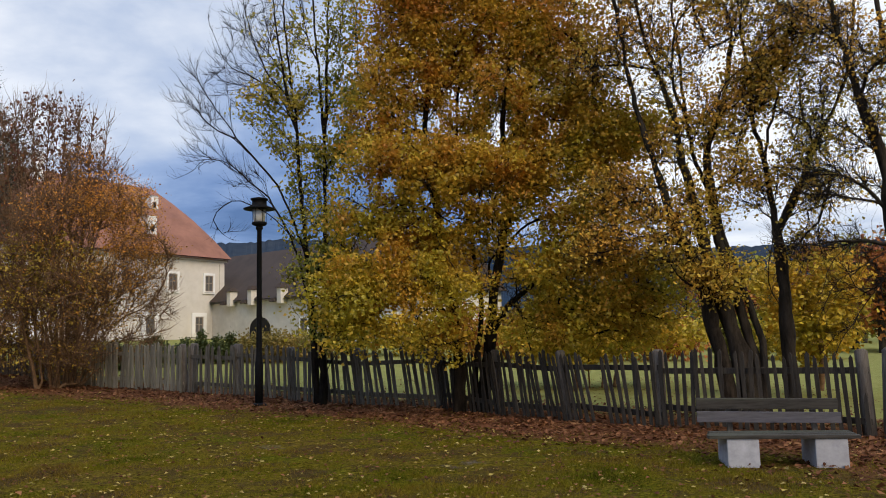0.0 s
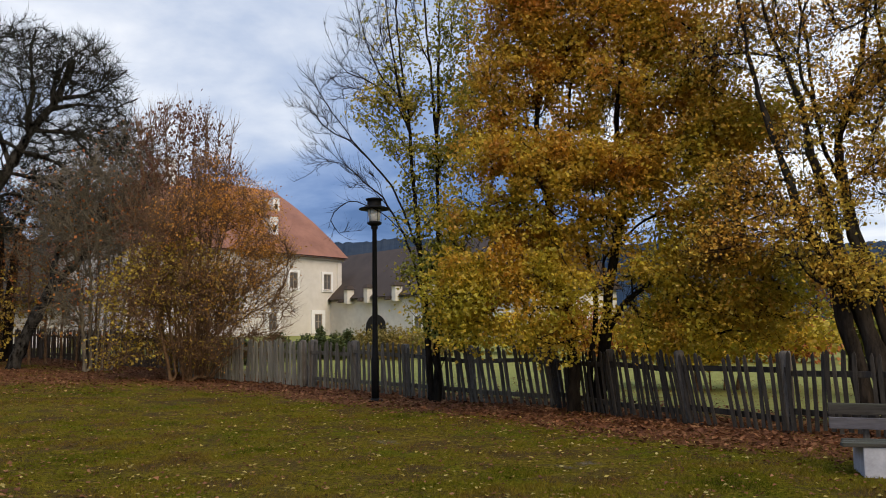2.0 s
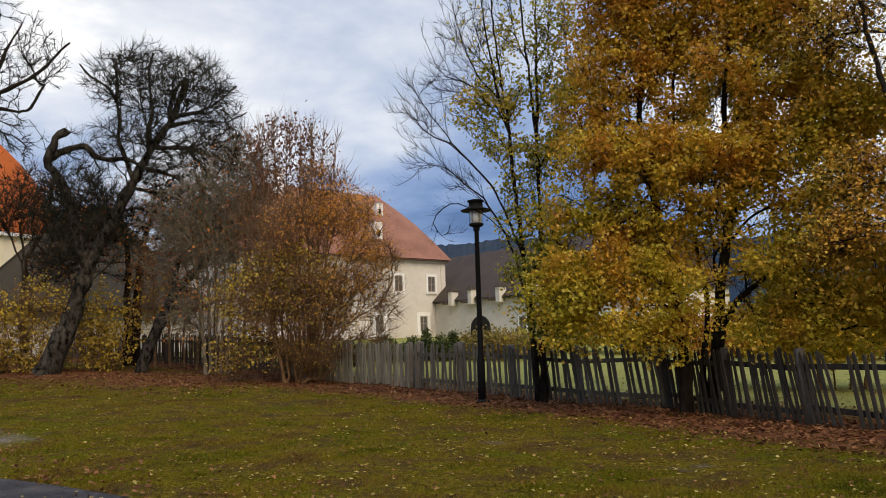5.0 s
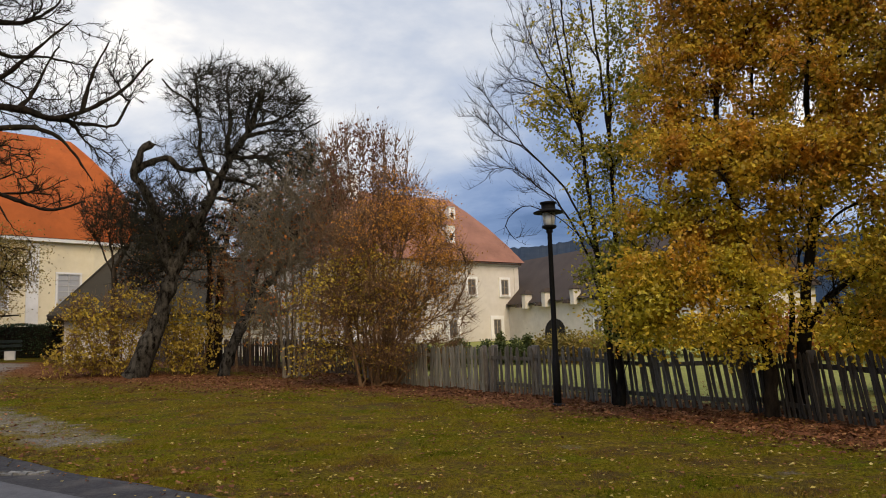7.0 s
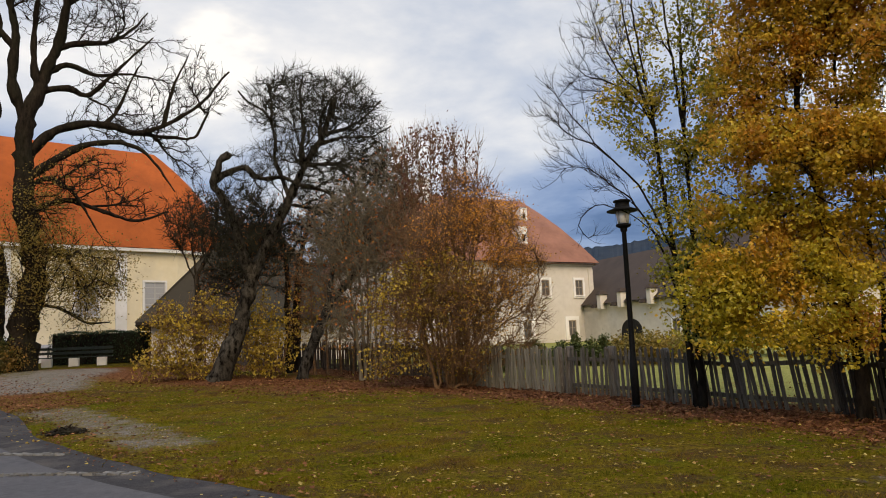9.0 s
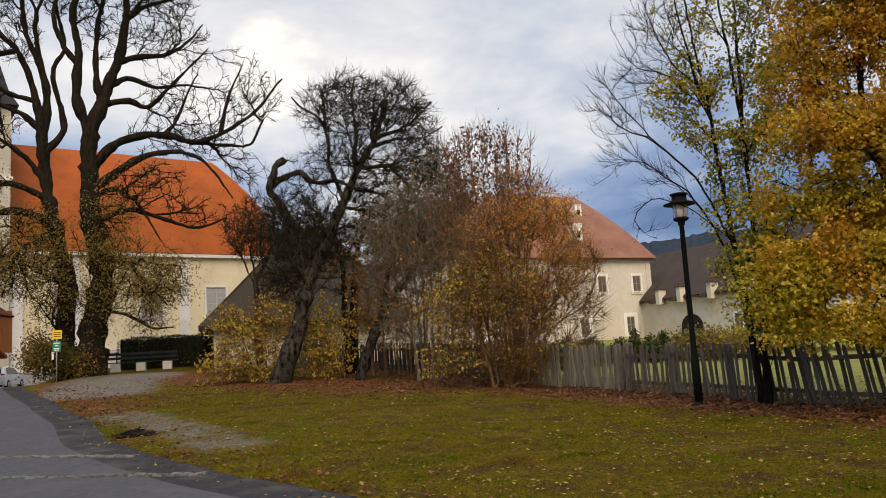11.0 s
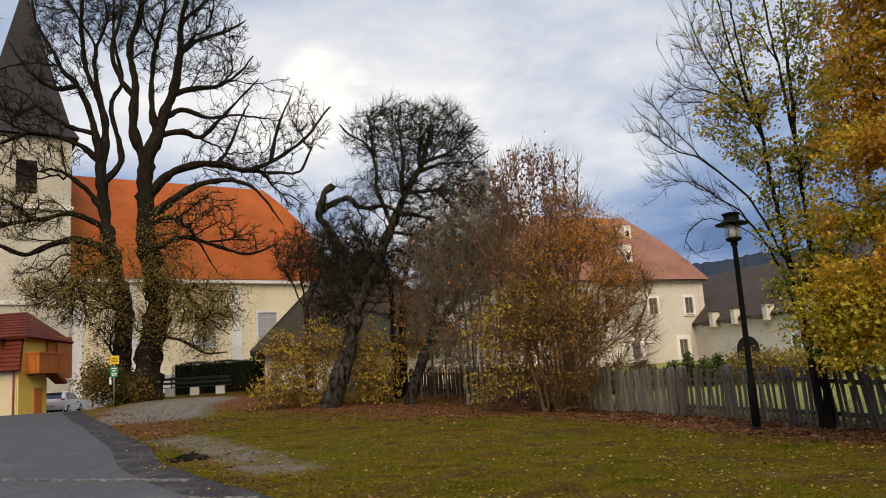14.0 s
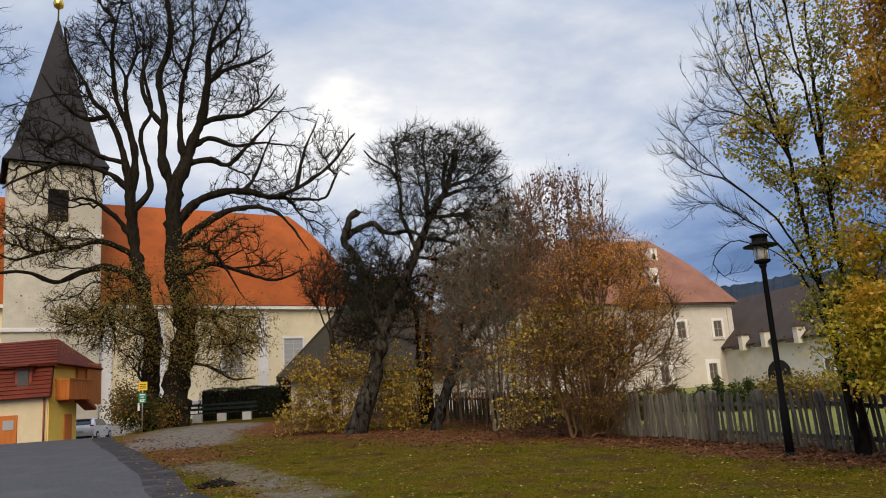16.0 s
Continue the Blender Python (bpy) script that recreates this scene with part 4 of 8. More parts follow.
tree("maple_tree", 1.80, 15.4, 102,
     [limb(0.2, (-0.25, -0.08), (-0.25, 0.98), (-0.29, 1.53), (-0.47, 2.87), (-0.62, 4.48), (-0.80, 5.53), (-0.73, 6.24), (-0.68, 7.08), (-0.54, 8.05), (-0.40, 9.15)),
      limb(0.1, (0.23, -0.08), (0.38, 1.52), (0.48, 2.40), (0.70, 3.29), (0.85, 4.42), (0.80, 5.24), (0.87, 6.17), (0.99, 7.00), (1.14, 7.95), (1.29, 9.04)),
      limb(0.5, (0.04, -0.08), (0.10, 0.97), (0.22, 1.85), (0.13, 2.87), (-0.01, 3.91), (-0.10, 4.98), (-0.10, 6.19), (0.02, 7.30)),
      limb(-0.9, (0.41, 1.52), (0.82, 2.10), (1.41, 2.51), (2.14, 2.64), (2.73, 2.71)),
      limb(-0.6, (0.68, 3.18), (1.15, 3.64), (1.74, 3.82), (2.30, 3.83)),
      limb(-0.5, (0.87, 4.42), (1.52, 4.82), (2.29, 5.04), (3.14, 5.25)),
      limb(-0.5, (0.80, 5.22), (0.42, 5.40), (0.10, 5.69)),
      limb(-0.4, (-0.62, 4.40), (-1.16, 4.79), (-1.71, 5.12), (-2.02, 6.01)),
      limb(-0.4, (-0.80, 5.50), (-1.14, 5.64), (-1.46, 5.88)),
      limb(-0.3, (-0.73, 6.20), (-0.33, 6.61), (-0.09, 7.25)),
      limb(-0.7, (-0.34, 1.86), (-0.98, 2.31), (-1.61, 2.64), (-2.23, 2.53)),
      limb(0.4, (0.87, 6.15), (1.50, 6.52), (2.19, 6.30), (3.02, 6.20)),
      limb(0.3, (0.99, 6.97), (1.64, 7.24), (2.37, 7.63)),
      limb(-0.6, (1.97, 4.38), (2.59, 4.25), (3.07, 4.30)),
      limb(-0.8, (0.83, 2.11), (1.08, 1.82), (1.70, 1.70), (2.38, 1.47))],
     [blob(-1.12, 8.00, 1.05, 0.98, 1, 0, 1.11, 1), blob(0.15, 7.95, 1.20, 0.98, 1, 0, 1.26, 1), blob(1.29, 7.55, 0.89, 0.81, 1.1, 0, 0.94, 1), blob(2.13, 7.63, 0.85, 0.78, 0.4, -0.6, 0.90, 1),
      blob(2.78, 7.26, 0.71, 0.77, 0.2, -0.6, 0.81, 1), blob(-0.64, 8.82, 1.21, 0.66, 1, 0, 1.27, 1), blob(0.76, 8.77, 1.20, 0.66, 0.9, 0, 1.26, 1), blob(1.91, 8.85, 1.05, 0.65, 0.4, 0, 1.10, 1),
      blob(-1.49, 6.58, 0.75, 0.96, 0.9, 0, 1.01, 1), blob(-0.67, 7.03, 0.90, 0.80, 0.9, 0, 0.94, 1), blob(0.35, 6.75, 0.89, 0.80, 0.6, 0, 0.93, 1), blob(1.27, 6.96, 0.74, 0.64, 0.5, 0, 0.78, 1),
      blob(2.19, 6.26, 0.85, 0.69, 0.7, -0.6, 0.89, 1), blob(-1.62, 5.65, 0.74, 0.79, 0.9, 0, 0.83, 1), blob(-0.58, 4.90, 0.85, 0.45, 0.7, -0.6, 0.89, 1), blob(-0.02, 5.48, 0.66, 0.63, 0.6, 0, 0.70, 1),
      blob(1.56, 5.55, 0.88, 0.71, 0.9, 0, 0.92, 1), blob(2.58, 5.25, 0.98, 0.83, 1.3, -0.6, 1.03, 1), blob(3.33, 5.22, 0.63, 0.67, 1.1, -0.6, 0.71, 1), blob(-1.35, 4.59, 0.99, 0.68, 1.2, -0.6, 1.04, 1),
      blob(-0.26, 4.45, 1.13, 0.67, 1.3, -0.6, 1.18, 1), blob(0.82, 4.53, 1.12, 0.60, 1.2, -0.6, 1.18, 1), blob(1.79, 4.50, 0.84, 0.67, 1, -0.6, 0.88, 1), blob(2.45, 4.70, 0.70, 0.45, 0.8, -0.6, 0.73, 1),
      blob(-1.96, 3.67, 0.87, 0.76, 0.9, -0.2, 0.91, 1), blob(-0.96, 3.53, 1.01, 0.68, 1.1, -0.2, 1.06, 1), blob(0.03, 3.28, 0.86, 0.60, 0.8, -0.2, 0.90, 1), blob(1.14, 3.48, 0.86, 0.60, 0.6, -0.2, 0.90, 1),
      blob(2.08, 3.51, 0.83, 0.73, 0.9, -0.6, 0.87, 1), blob(-2.20, 2.31, 0.82, 0.71, 1.1, -0.9, 0.86, 1), blob(-1.35, 2.60, 0.82, 0.72, 1, -0.9, 0.86, 1), blob(-0.52, 2.27, 0.82, 0.64, 0.9, -0.9, 0.86, 1),
      blob(1.37, 2.43, 0.95, 0.64, 0.7, -0.9, 0.99, 1), blob(2.30, 2.41, 0.94, 0.85, 0.75, -0.9, 0.99, 1), blob(3.04, 2.60, 0.67, 0.85, 0.6, -0.9, 0.89, 1), blob(3.53, 2.17, 0.67, 0.70, 0.6, -0.9, 0.74, 1),
      blob(-2.21, 1.58, 0.68, 0.39, 1.3, -0.9, 0.72, 1), blob(-0.53, 1.64, 0.81, 0.51, 0.8, -0.9, 0.85, 1), blob(1.13, 1.66, 0.61, 0.50, 0.6, -0.9, 0.64, 1), blob(2.06, 1.58, 0.80, 0.59, 0.9, -0.9, 0.84, 1),
      blob(2.89, 1.67, 0.67, 0.59, 0.85, -0.9, 0.70, 1), blob(4.06, 2.31, 0.67, 0.56, 0.6, -0.9, 0.70, 1), blob(0.57, 2.83, 0.85, 0.60, 0.6, -0.2, 0.90, 1), blob(0.38, 3.94, 0.86, 0.53, 0.8, -0.2, 0.91, 1),
      blob(0.79, 6.04, 1.62, 0.71, 0.8, 0, 1.70, 1), blob(-0.81, 6.09, 1.04, 0.63, 0.7, 0, 1.09, 1), blob(2.08, 7.17, 0.89, 0.64, 0.5, 0, 0.93, 1)],
     3600, 0.2, 0.135, "bark_black", "broad many-stemmed maple in yellow and orange leaf over the fence", leaf="leaf_maple", leaves=145000, leaf_size=0.077, gaps=((-0.71, 5.74, 0.38, 0.44), (0.70, 5.69, 0.29, 0.60), (-0.09, 6.24, 0.32, 0.25), (-0.08, 5.49, 0.29, 0.21), (0.28, 4.15, 0.44, 0.18), (-1.50, 4.45, 0.20, 0.30), (-0.29, 3.74, 0.29, 0.16), (1.15, 3.59, 0.35, 0.18), (1.57, 6.18, 0.38, 0.21), (-2.06, 4.24, 0.34, 0.34), (2.49, 6.73, 0.34, 0.21), (0.46, 2.83, 0.37, 0.27), (0.77, 2.27, 0.44, 0.29), (-1.96, 3.22, 0.38, 0.25), (3.10, 3.20, 0.44, 0.33), (3.26, 4.31, 0.44, 0.25), (-1.43, 1.88, 0.33, 0.22), (-1.01, 6.50, 0.25, 0.19), (1.77, 5.54, 0.24, 0.18), (-0.72, 4.20, 0.18, 0.25)), twig=7000, twig_len=0.38, twig_r=0.004, tip=0.006, rise=0.04, spread=0.19, levels=((90, .05), (620, .06), (2400, .06)), clump=14, stout=((.12, .03), (.12, .03), (.07, .02)))
tree("alder_tree", 20.83, 13.9, 103,
     [limb(0.1, (0.11, -0.08), (-0.03, 0.88), (-0.15, 1.44), (-0.26, 1.82), (-0.44, 2.30), (-0.57, 2.88), (-0.71, 3.67), (-0.86, 4.38), (-0.92, 5.09), (-1.03, 5.62), (-1.16, 6.05), (-1.37, 6.81), (-1.52, 7.90)),
      limb(-0.2, (-0.22, -0.08), (-0.37, 1.07), (-0.51, 1.73), (-0.67, 2.59), (-1.00, 3.28), (-1.24, 4.09), (-1.44, 4.80), (-1.63, 5.83), (-1.73, 6.77), (-1.93, 7.85)),
      limb(0.4, (0.17, -0.08), (0.14, 1.16), (-0.04, 1.81), (-0.23, 2.48), (-0.37, 3.27), (-0.42, 3.97), (-0.42, 4.77), (-0.16, 5.36), (0.02, 6.15), (0.12, 6.77), (-0.04, 7.54)),
      limb(0.5, (0.23, -0.08), (0.23, 1.34), (0.05, 2.00), (-0.17, 2.77), (-0.37, 3.77), (-0.63, 4.50), (-0.73, 5.34), (-0.78, 6.40), (-0.88, 7.28), (-0.90, 7.96)),
      limb(-0.5, (-0.63, 2.78), (-0.96, 2.96), (-1.40, 3.09), (-1.95, 3.06)),
      limb(-0.6, (-0.63, 2.59), (-1.15, 2.74), (-1.75, 2.89)),
      limb(-0.3, (-1.20, 4.00), (-1.77, 4.03), (-2.35, 4.02), (-2.93, 4.10)),
      limb(-0.4, (-1.00, 3.29), (-1.40, 3.70), (-1.95, 3.77), (-2.51, 3.90)),
      limb(0.3, (-0.85, 4.37), (-1.28, 4.53), (-1.65, 5.42), (-2.36, 5.74)),
      limb(0.3, (0.11, 6.54), (-0.28, 6.43), (-0.45, 6.91), (-0.62, 7.39)),
      limb(-0.3, (-0.42, 3.93), (0.00, 4.06), (0.44, 4.09)),
      limb(0.2, (-1.15, 6.02), (-1.69, 6.28), (-2.42, 6.39)),
      limb(-0.3, (-0.71, 5.25), (-0.91, 5.84), (-0.81, 6.58))],
     [blob(-0.21, 5.19, 0.62, 0.59, 0.9, 0, 0.66, 1), blob(0.46, 5.79, 0.52, 0.54, 1.1, 0, 0.56, 1), blob(-0.88, 4.77, 0.55, 0.50, 0.7, 0, 0.58, 1), blob(-1.01, 6.00, 0.56, 0.61, 0.35, 0, 0.64, 1),
      blob(-1.46, 6.79, 0.58, 0.63, 0.45, 0, 0.66, 1), blob(-0.41, 6.62, 0.46, 0.61, 0.35, 0, 0.64, 1), blob(0.01, 4.19, 0.44, 0.48, 0.9, 0, 0.51, 1), blob(-0.27, 2.35, 0.51, 0.37, 1.5, -0.5, 0.53, 1),
      blob(-0.66, 3.56, 0.54, 0.59, 0.8, 0, 0.62, 1), blob(0.34, 6.80, 0.53, 0.50, 0.5, 0, 0.55, 1), blob(-1.89, 3.86, 0.77, 0.51, 0.9, 0, 0.81, 1), blob(-2.18, 6.27, 0.60, 0.53, 0.4, 0, 0.63, 1),
      blob(-1.50, 7.86, 0.78, 0.53, 0.5, 0, 0.82, 1), blob(-0.17, 7.60, 0.81, 0.51, 0.5, 0, 0.85, 1), blob(-0.69, 2.56, 0.39, 0.37, 0.8, -0.5, 0.41, 1), blob(-2.24, 2.93, 0.66, 0.44, 0.9, -0.5, 0.69, 1),
      blob(-1.21, 3.07, 0.63, 0.53, 0.9, -0.4, 0.66, 1)],
     1900, 0.2, 0.15, "bark", "leaning multi-stemmed alder with thin brownish-yellow leaves", leaf="leaf_alder", leaves=26000, leaf_size=0.062, twig=6500, twig_len=0.4, twig_r=0.004, rise=0.02, spread=0.12, levels=((80, .05), (420, .05), (1700, .05)), clump=5, tip=0.006, sway=0.03, stout=((.20, .03), (.16, .03), (.075, .02), (.065, .02)))
tree("alder_tree", 23.36, 14.2, 104,
     [limb(0.1, (0.05, -0.08), (0.05, 0.96), (0.04, 1.70), (0.03, 2.46), (-0.02, 3.13), (-0.10, 3.71), (-0.17, 4.21), (-0.25, 4.71), (-0.34, 5.17), (-0.28, 5.72), (-0.34, 6.34), (-0.37, 7.07), (-0.43, 7.71)),
      limb(0.3, (0.01, 3.17), (0.18, 3.50), (0.43, 3.96), (0.73, 4.61), (1.02, 5.17), (1.21, 5.64), (1.32, 6.32), (1.43, 7.21)),
      limb(-0.3, (-0.17, 4.20), (-0.08, 4.76), (0.06, 5.12), (0.19, 5.66), (0.39, 6.19)),
      limb(-0.3, (0.02, 1.70), (-0.17, 2.08), (-0.15, 2.73), (-0.07, 3.19)),
      limb(-0.4, (-0.25, 4.70), (-0.46, 5.27), (-0.90, 5.38)),
      limb(0.3, (0.72, 4.58), (0.58, 4.92), (0.33, 5.12), (-0.02, 5.39)),
      limb(-0.2, (0.42, 3.95), (0.77, 4.08), (1.00, 3.86))],
     [blob(0.58, 4.99, 0.50, 0.58, 0.6, 0, 0.61, 1), blob(0.31, 6.21, 0.52, 0.59, 0.9, 0, 0.62, 1), blob(0.88, 5.72, 0.42, 0.48, 0.6, 0, 0.51, 1), blob(0.27, 4.25, 0.43, 0.48, 0.7, 0, 0.51, 1),
      blob(0.67, 3.73, 0.41, 0.57, 0.6, 0, 0.60, 1), blob(-0.37, 3.93, 0.44, 0.44, 0.9, 0, 0.46, 1), blob(1.10, 6.37, 0.49, 0.48, 0.4, 0, 0.52, 1), blob(-0.18, 5.49, 0.44, 0.50, 1, 0, 0.52, 1),
      blob(0.46, 7.28, 0.68, 0.50, 0.5, 0, 0.72, 1), blob(0.35, 2.81, 0.42, 0.47, 0.5, 0, 0.49, 1)],
     1300, 0.2, 0.12, "bark", "forked alder with loose yellow and rust leaves behind the bench", leaf="leaf_alder", leaves=9000, leaf_size=0.06, twig=4000, twig_len=0.4, twig_r=0.004, rise=0.02, spread=0.12, levels=((50, .05), (220, .06), (800, .06)), clump=5, tip=0.006, sway=0.03, stout=((.125, .025), (.07, .02)))
tree("oak_tree", 30.31, 13.5, 105,
     [limb(0, (0.01, -0.08), (0.02, 1.66), (-0.03, 2.76), (-0.09, 3.46), (-0.15, 4.16), (-0.30, 4.80), (-0.39, 5.45), (-0.49, 6.02), (-0.61, 6.56), (-0.69, 7.19)),
      limb(0.5, (0.25, -0.08), (0.39, 2.99), (0.28, 4.49), (0.15, 5.25), (0.02, 6.13), (-0.07, 7.13)),
      limb(-0.3, (-0.08, 3.33), (-0.46, 3.48), (-0.99, 3.61), (-1.47, 3.61)),
      limb(-0.4, (-0.02, 2.63), (-0.66, 2.80), (-1.28, 2.79), (-1.75, 2.88)),
      limb(-0.3, (-0.07, 3.20), (-0.37, 3.65), (-0.74, 3.90), (-1.21, 3.99), (-1.60, 4.05)),
      limb(-0.2, (-0.15, 4.12), (-0.54, 4.56), (-1.00, 4.84), (-1.31, 4.94)),
      limb(-0.5, (-0.03, 2.68), (-0.46, 2.44), (-0.84, 2.20), (-1.09, 1.69)),
      limb(-0.2, (-0.01, 2.51), (-0.41, 2.02), (-0.75, 1.43), (-0.93, 1.01)),
      limb(0.2, (-0.30, 4.80), (-0.59, 5.15), (-1.16, 5.37)),
      limb(0.2, (-0.39, 5.45), (-0.71, 5.73), (-1.22, 5.81)),
      limb(0.2, (-0.15, 4.16), (0.23, 4.74), (0.57, 5.41)),
      limb(-0.2, (-0.45, 5.92), (-0.82, 6.44), (-1.21, 6.60), (-1.72, 6.51))],
     [blob(-0.76, 3.80, 0.69, 0.36, 0.2, 0, 0.72, 1), blob(-0.98, 2.84, 0.69, 0.35, 0.04, 0, 0.50, 0.5), blob(-0.71, 2.20, 0.45, 0.52, 0.02, 0, 0.40, 0.25), blob(-0.32, 5.53, 0.38, 0.54, 0.45, 0, 0.57, 1),
      blob(-0.67, 6.34, 0.47, 0.46, 0.6, 0, 0.49, 1), blob(-0.18, 4.79, 0.30, 0.53, 0.4, 0, 0.56, 1), blob(-1.06, 6.61, 0.48, 0.38, 0.5, 0, 0.51, 1), blob(-0.64, 4.41, 0.46, 0.36, 0.35, 0, 0.48, 1),
      blob(0.29, 5.59, 0.43, 0.70, 0.5, 0, 0.74, 1), blob(-0.92, 1.34, 0.31, 0.43, 0.02, 0, 0.30, 0.15)],
     1300, 0.2, 0.17, "bark", "tall leaning tree with thin bare side branches and olive leaves", leaf="leaf_alder", leaves=3600, leaf_size=0.06, twig=3200, twig_len=0.45, twig_r=0.004, rise=0.0, spread=0.12, levels=((50, .05), (200, .06), (600, .06)), clump=5, tip=0.006, sway=0.03, stout=((.16, .04), (.13, .04)))
tree("young_maple", 25.45, 19.0, 106,
     [[(-0.06, 0.00, 0.13), (0.04, 0.00, 1.23), (0.12, 0.00, 1.96), (0.22, 0.00, 2.82)], [(0.01, 0.00, 0.98), (0.46, 0.10, 1.70), (0.67, 0.10, 2.43)], [(0.01, 0.00, 0.98), (-0.26, 0.00, 1.72), (-0.26, 0.00, 2.60)]],
     [(0.07, 0.0, 1.71, 0.76, 1.20, 0.80, 1, 1), (0.41, 0.0, 2.56, 0.49, 1.00, 0.49, 1, 0.8), (-0.30, 0.0, 1.11, 0.45, 0.90, 0.43, 1, 1), (-0.74, 0.0, 2.24, 0.57, 1.00, 0.88, 0.8, 0.6)],
     700, 0.22, 0.07, "bark_red", "young maple with golden leaves beyond the fence", leaf="leaf_gold", leaves=6500, leaf_size=0.11, twig=800, twig_len=0.4, spread=0.16, clump=5)
tree("golden_shrub", 10.18, 21.0, 107,
     [[(-0.61, 0.00, -0.03), (-0.79, 0.00, 1.01), (-1.05, 0.00, 1.91)], [(-0.28, 0.10, -0.03), (-0.38, 0.10, 1.00), (-0.52, 0.10, 1.89)], [(0.03, 0.20, -0.03), (0.03, 0.20, 0.99), (0.01, 0.20, 1.88)], [(0.35, 0.30, -0.03), (0.44, 0.30, 0.99), (0.54, 0.30, 1.87)], [(0.67, 0.40, -0.04), (0.84, 0.40, 0.98), (1.06, 0.40, 1.85)]],
     [(-0.40, 0.0, 1.44, 1.31, 1.50, 0.67, 1, 1), (1.34, 0.0, 1.55, 0.99, 1.40, 0.66, 0.8, 0.8), (-1.60, 0.0, 1.32, 0.75, 1.20, 0.52, 0.8, 0.8), (2.33, 0.0, 1.38, 0.84, 1.20, 0.51, 0.6, 0.5)],
     600, 0.25, 0.05, "bark_red", "golden autumn shrub in the garden beyond the fence", "shrub", leaf="leaf_gold", leaves=9500, leaf_size=0.13, twig=700, twig_len=0.4, spread=0.25, clump=5)

# shrubs and old fruit trees along the far fence
tree("hazel_shrub", -26.69, 23.3, 111,
     [[(-0.25, -0.40, -0.04), (-0.67, -0.40, 1.79), (-1.36, -0.50, 3.68)], [(-0.10, -0.34, -0.05), (-0.41, -0.32, 1.78), (-0.94, -0.40, 3.66)], [(0.05, -0.28, -0.06), (-0.14, -0.24, 1.77), (-0.52, -0.30, 3.64)], [(0.20, -0.22, -0.06), (0.13, -0.16, 1.76), (-0.09, -0.20, 3.62)], [(0.35, -0.16, -0.07), (0.40, -0.08, 1.75), (0.33, -0.10, 3.61)], [(0.50, -0.10, -0.08), (0.67, 0.00, 1.74), (0.75, 0.00, 3.59)], [(0.65, -0.04, -0.08), (0.93, 0.08, 1.72), (1.18, 0.10, 3.57)], [(0.80, 0.02, -0.09), (1.20, 0.16, 1.71), (1.60, 0.20, 3.55)], [(0.95, 0.08, -0.09), (1.47, 0.24, 1.70), (2.02, 0.30, 3.53)]],
     [(-1.41, 0.0, 2.16, 1.01, 1.20, 1.26, 1, 1), (-0.04, 0.0, 2.77, 1.51, 1.50, 1.36, 1, 1), (-1.63, 0.0, 0.84, 0.83, 0.90, 0.58, 0.8, 1), (0.21, 0.0, 0.92, 1.33, 1.10, 0.66, 0.8, 1), (0.93, 0.0, 2.06, 0.84, 1.00, 1.01, 0.8, 0.6)],
     1300, 0.22, 0.07, "bark_red", "hazel thicket with lemon-yellow leaves against the fence", "shrub", leaf="leaf_lemon", leaves=9450, leaf_size=0.08, twig=4200, twig_len=0.5, spread=0.15, rise=0.06, clump=4, twig_r=0.007)
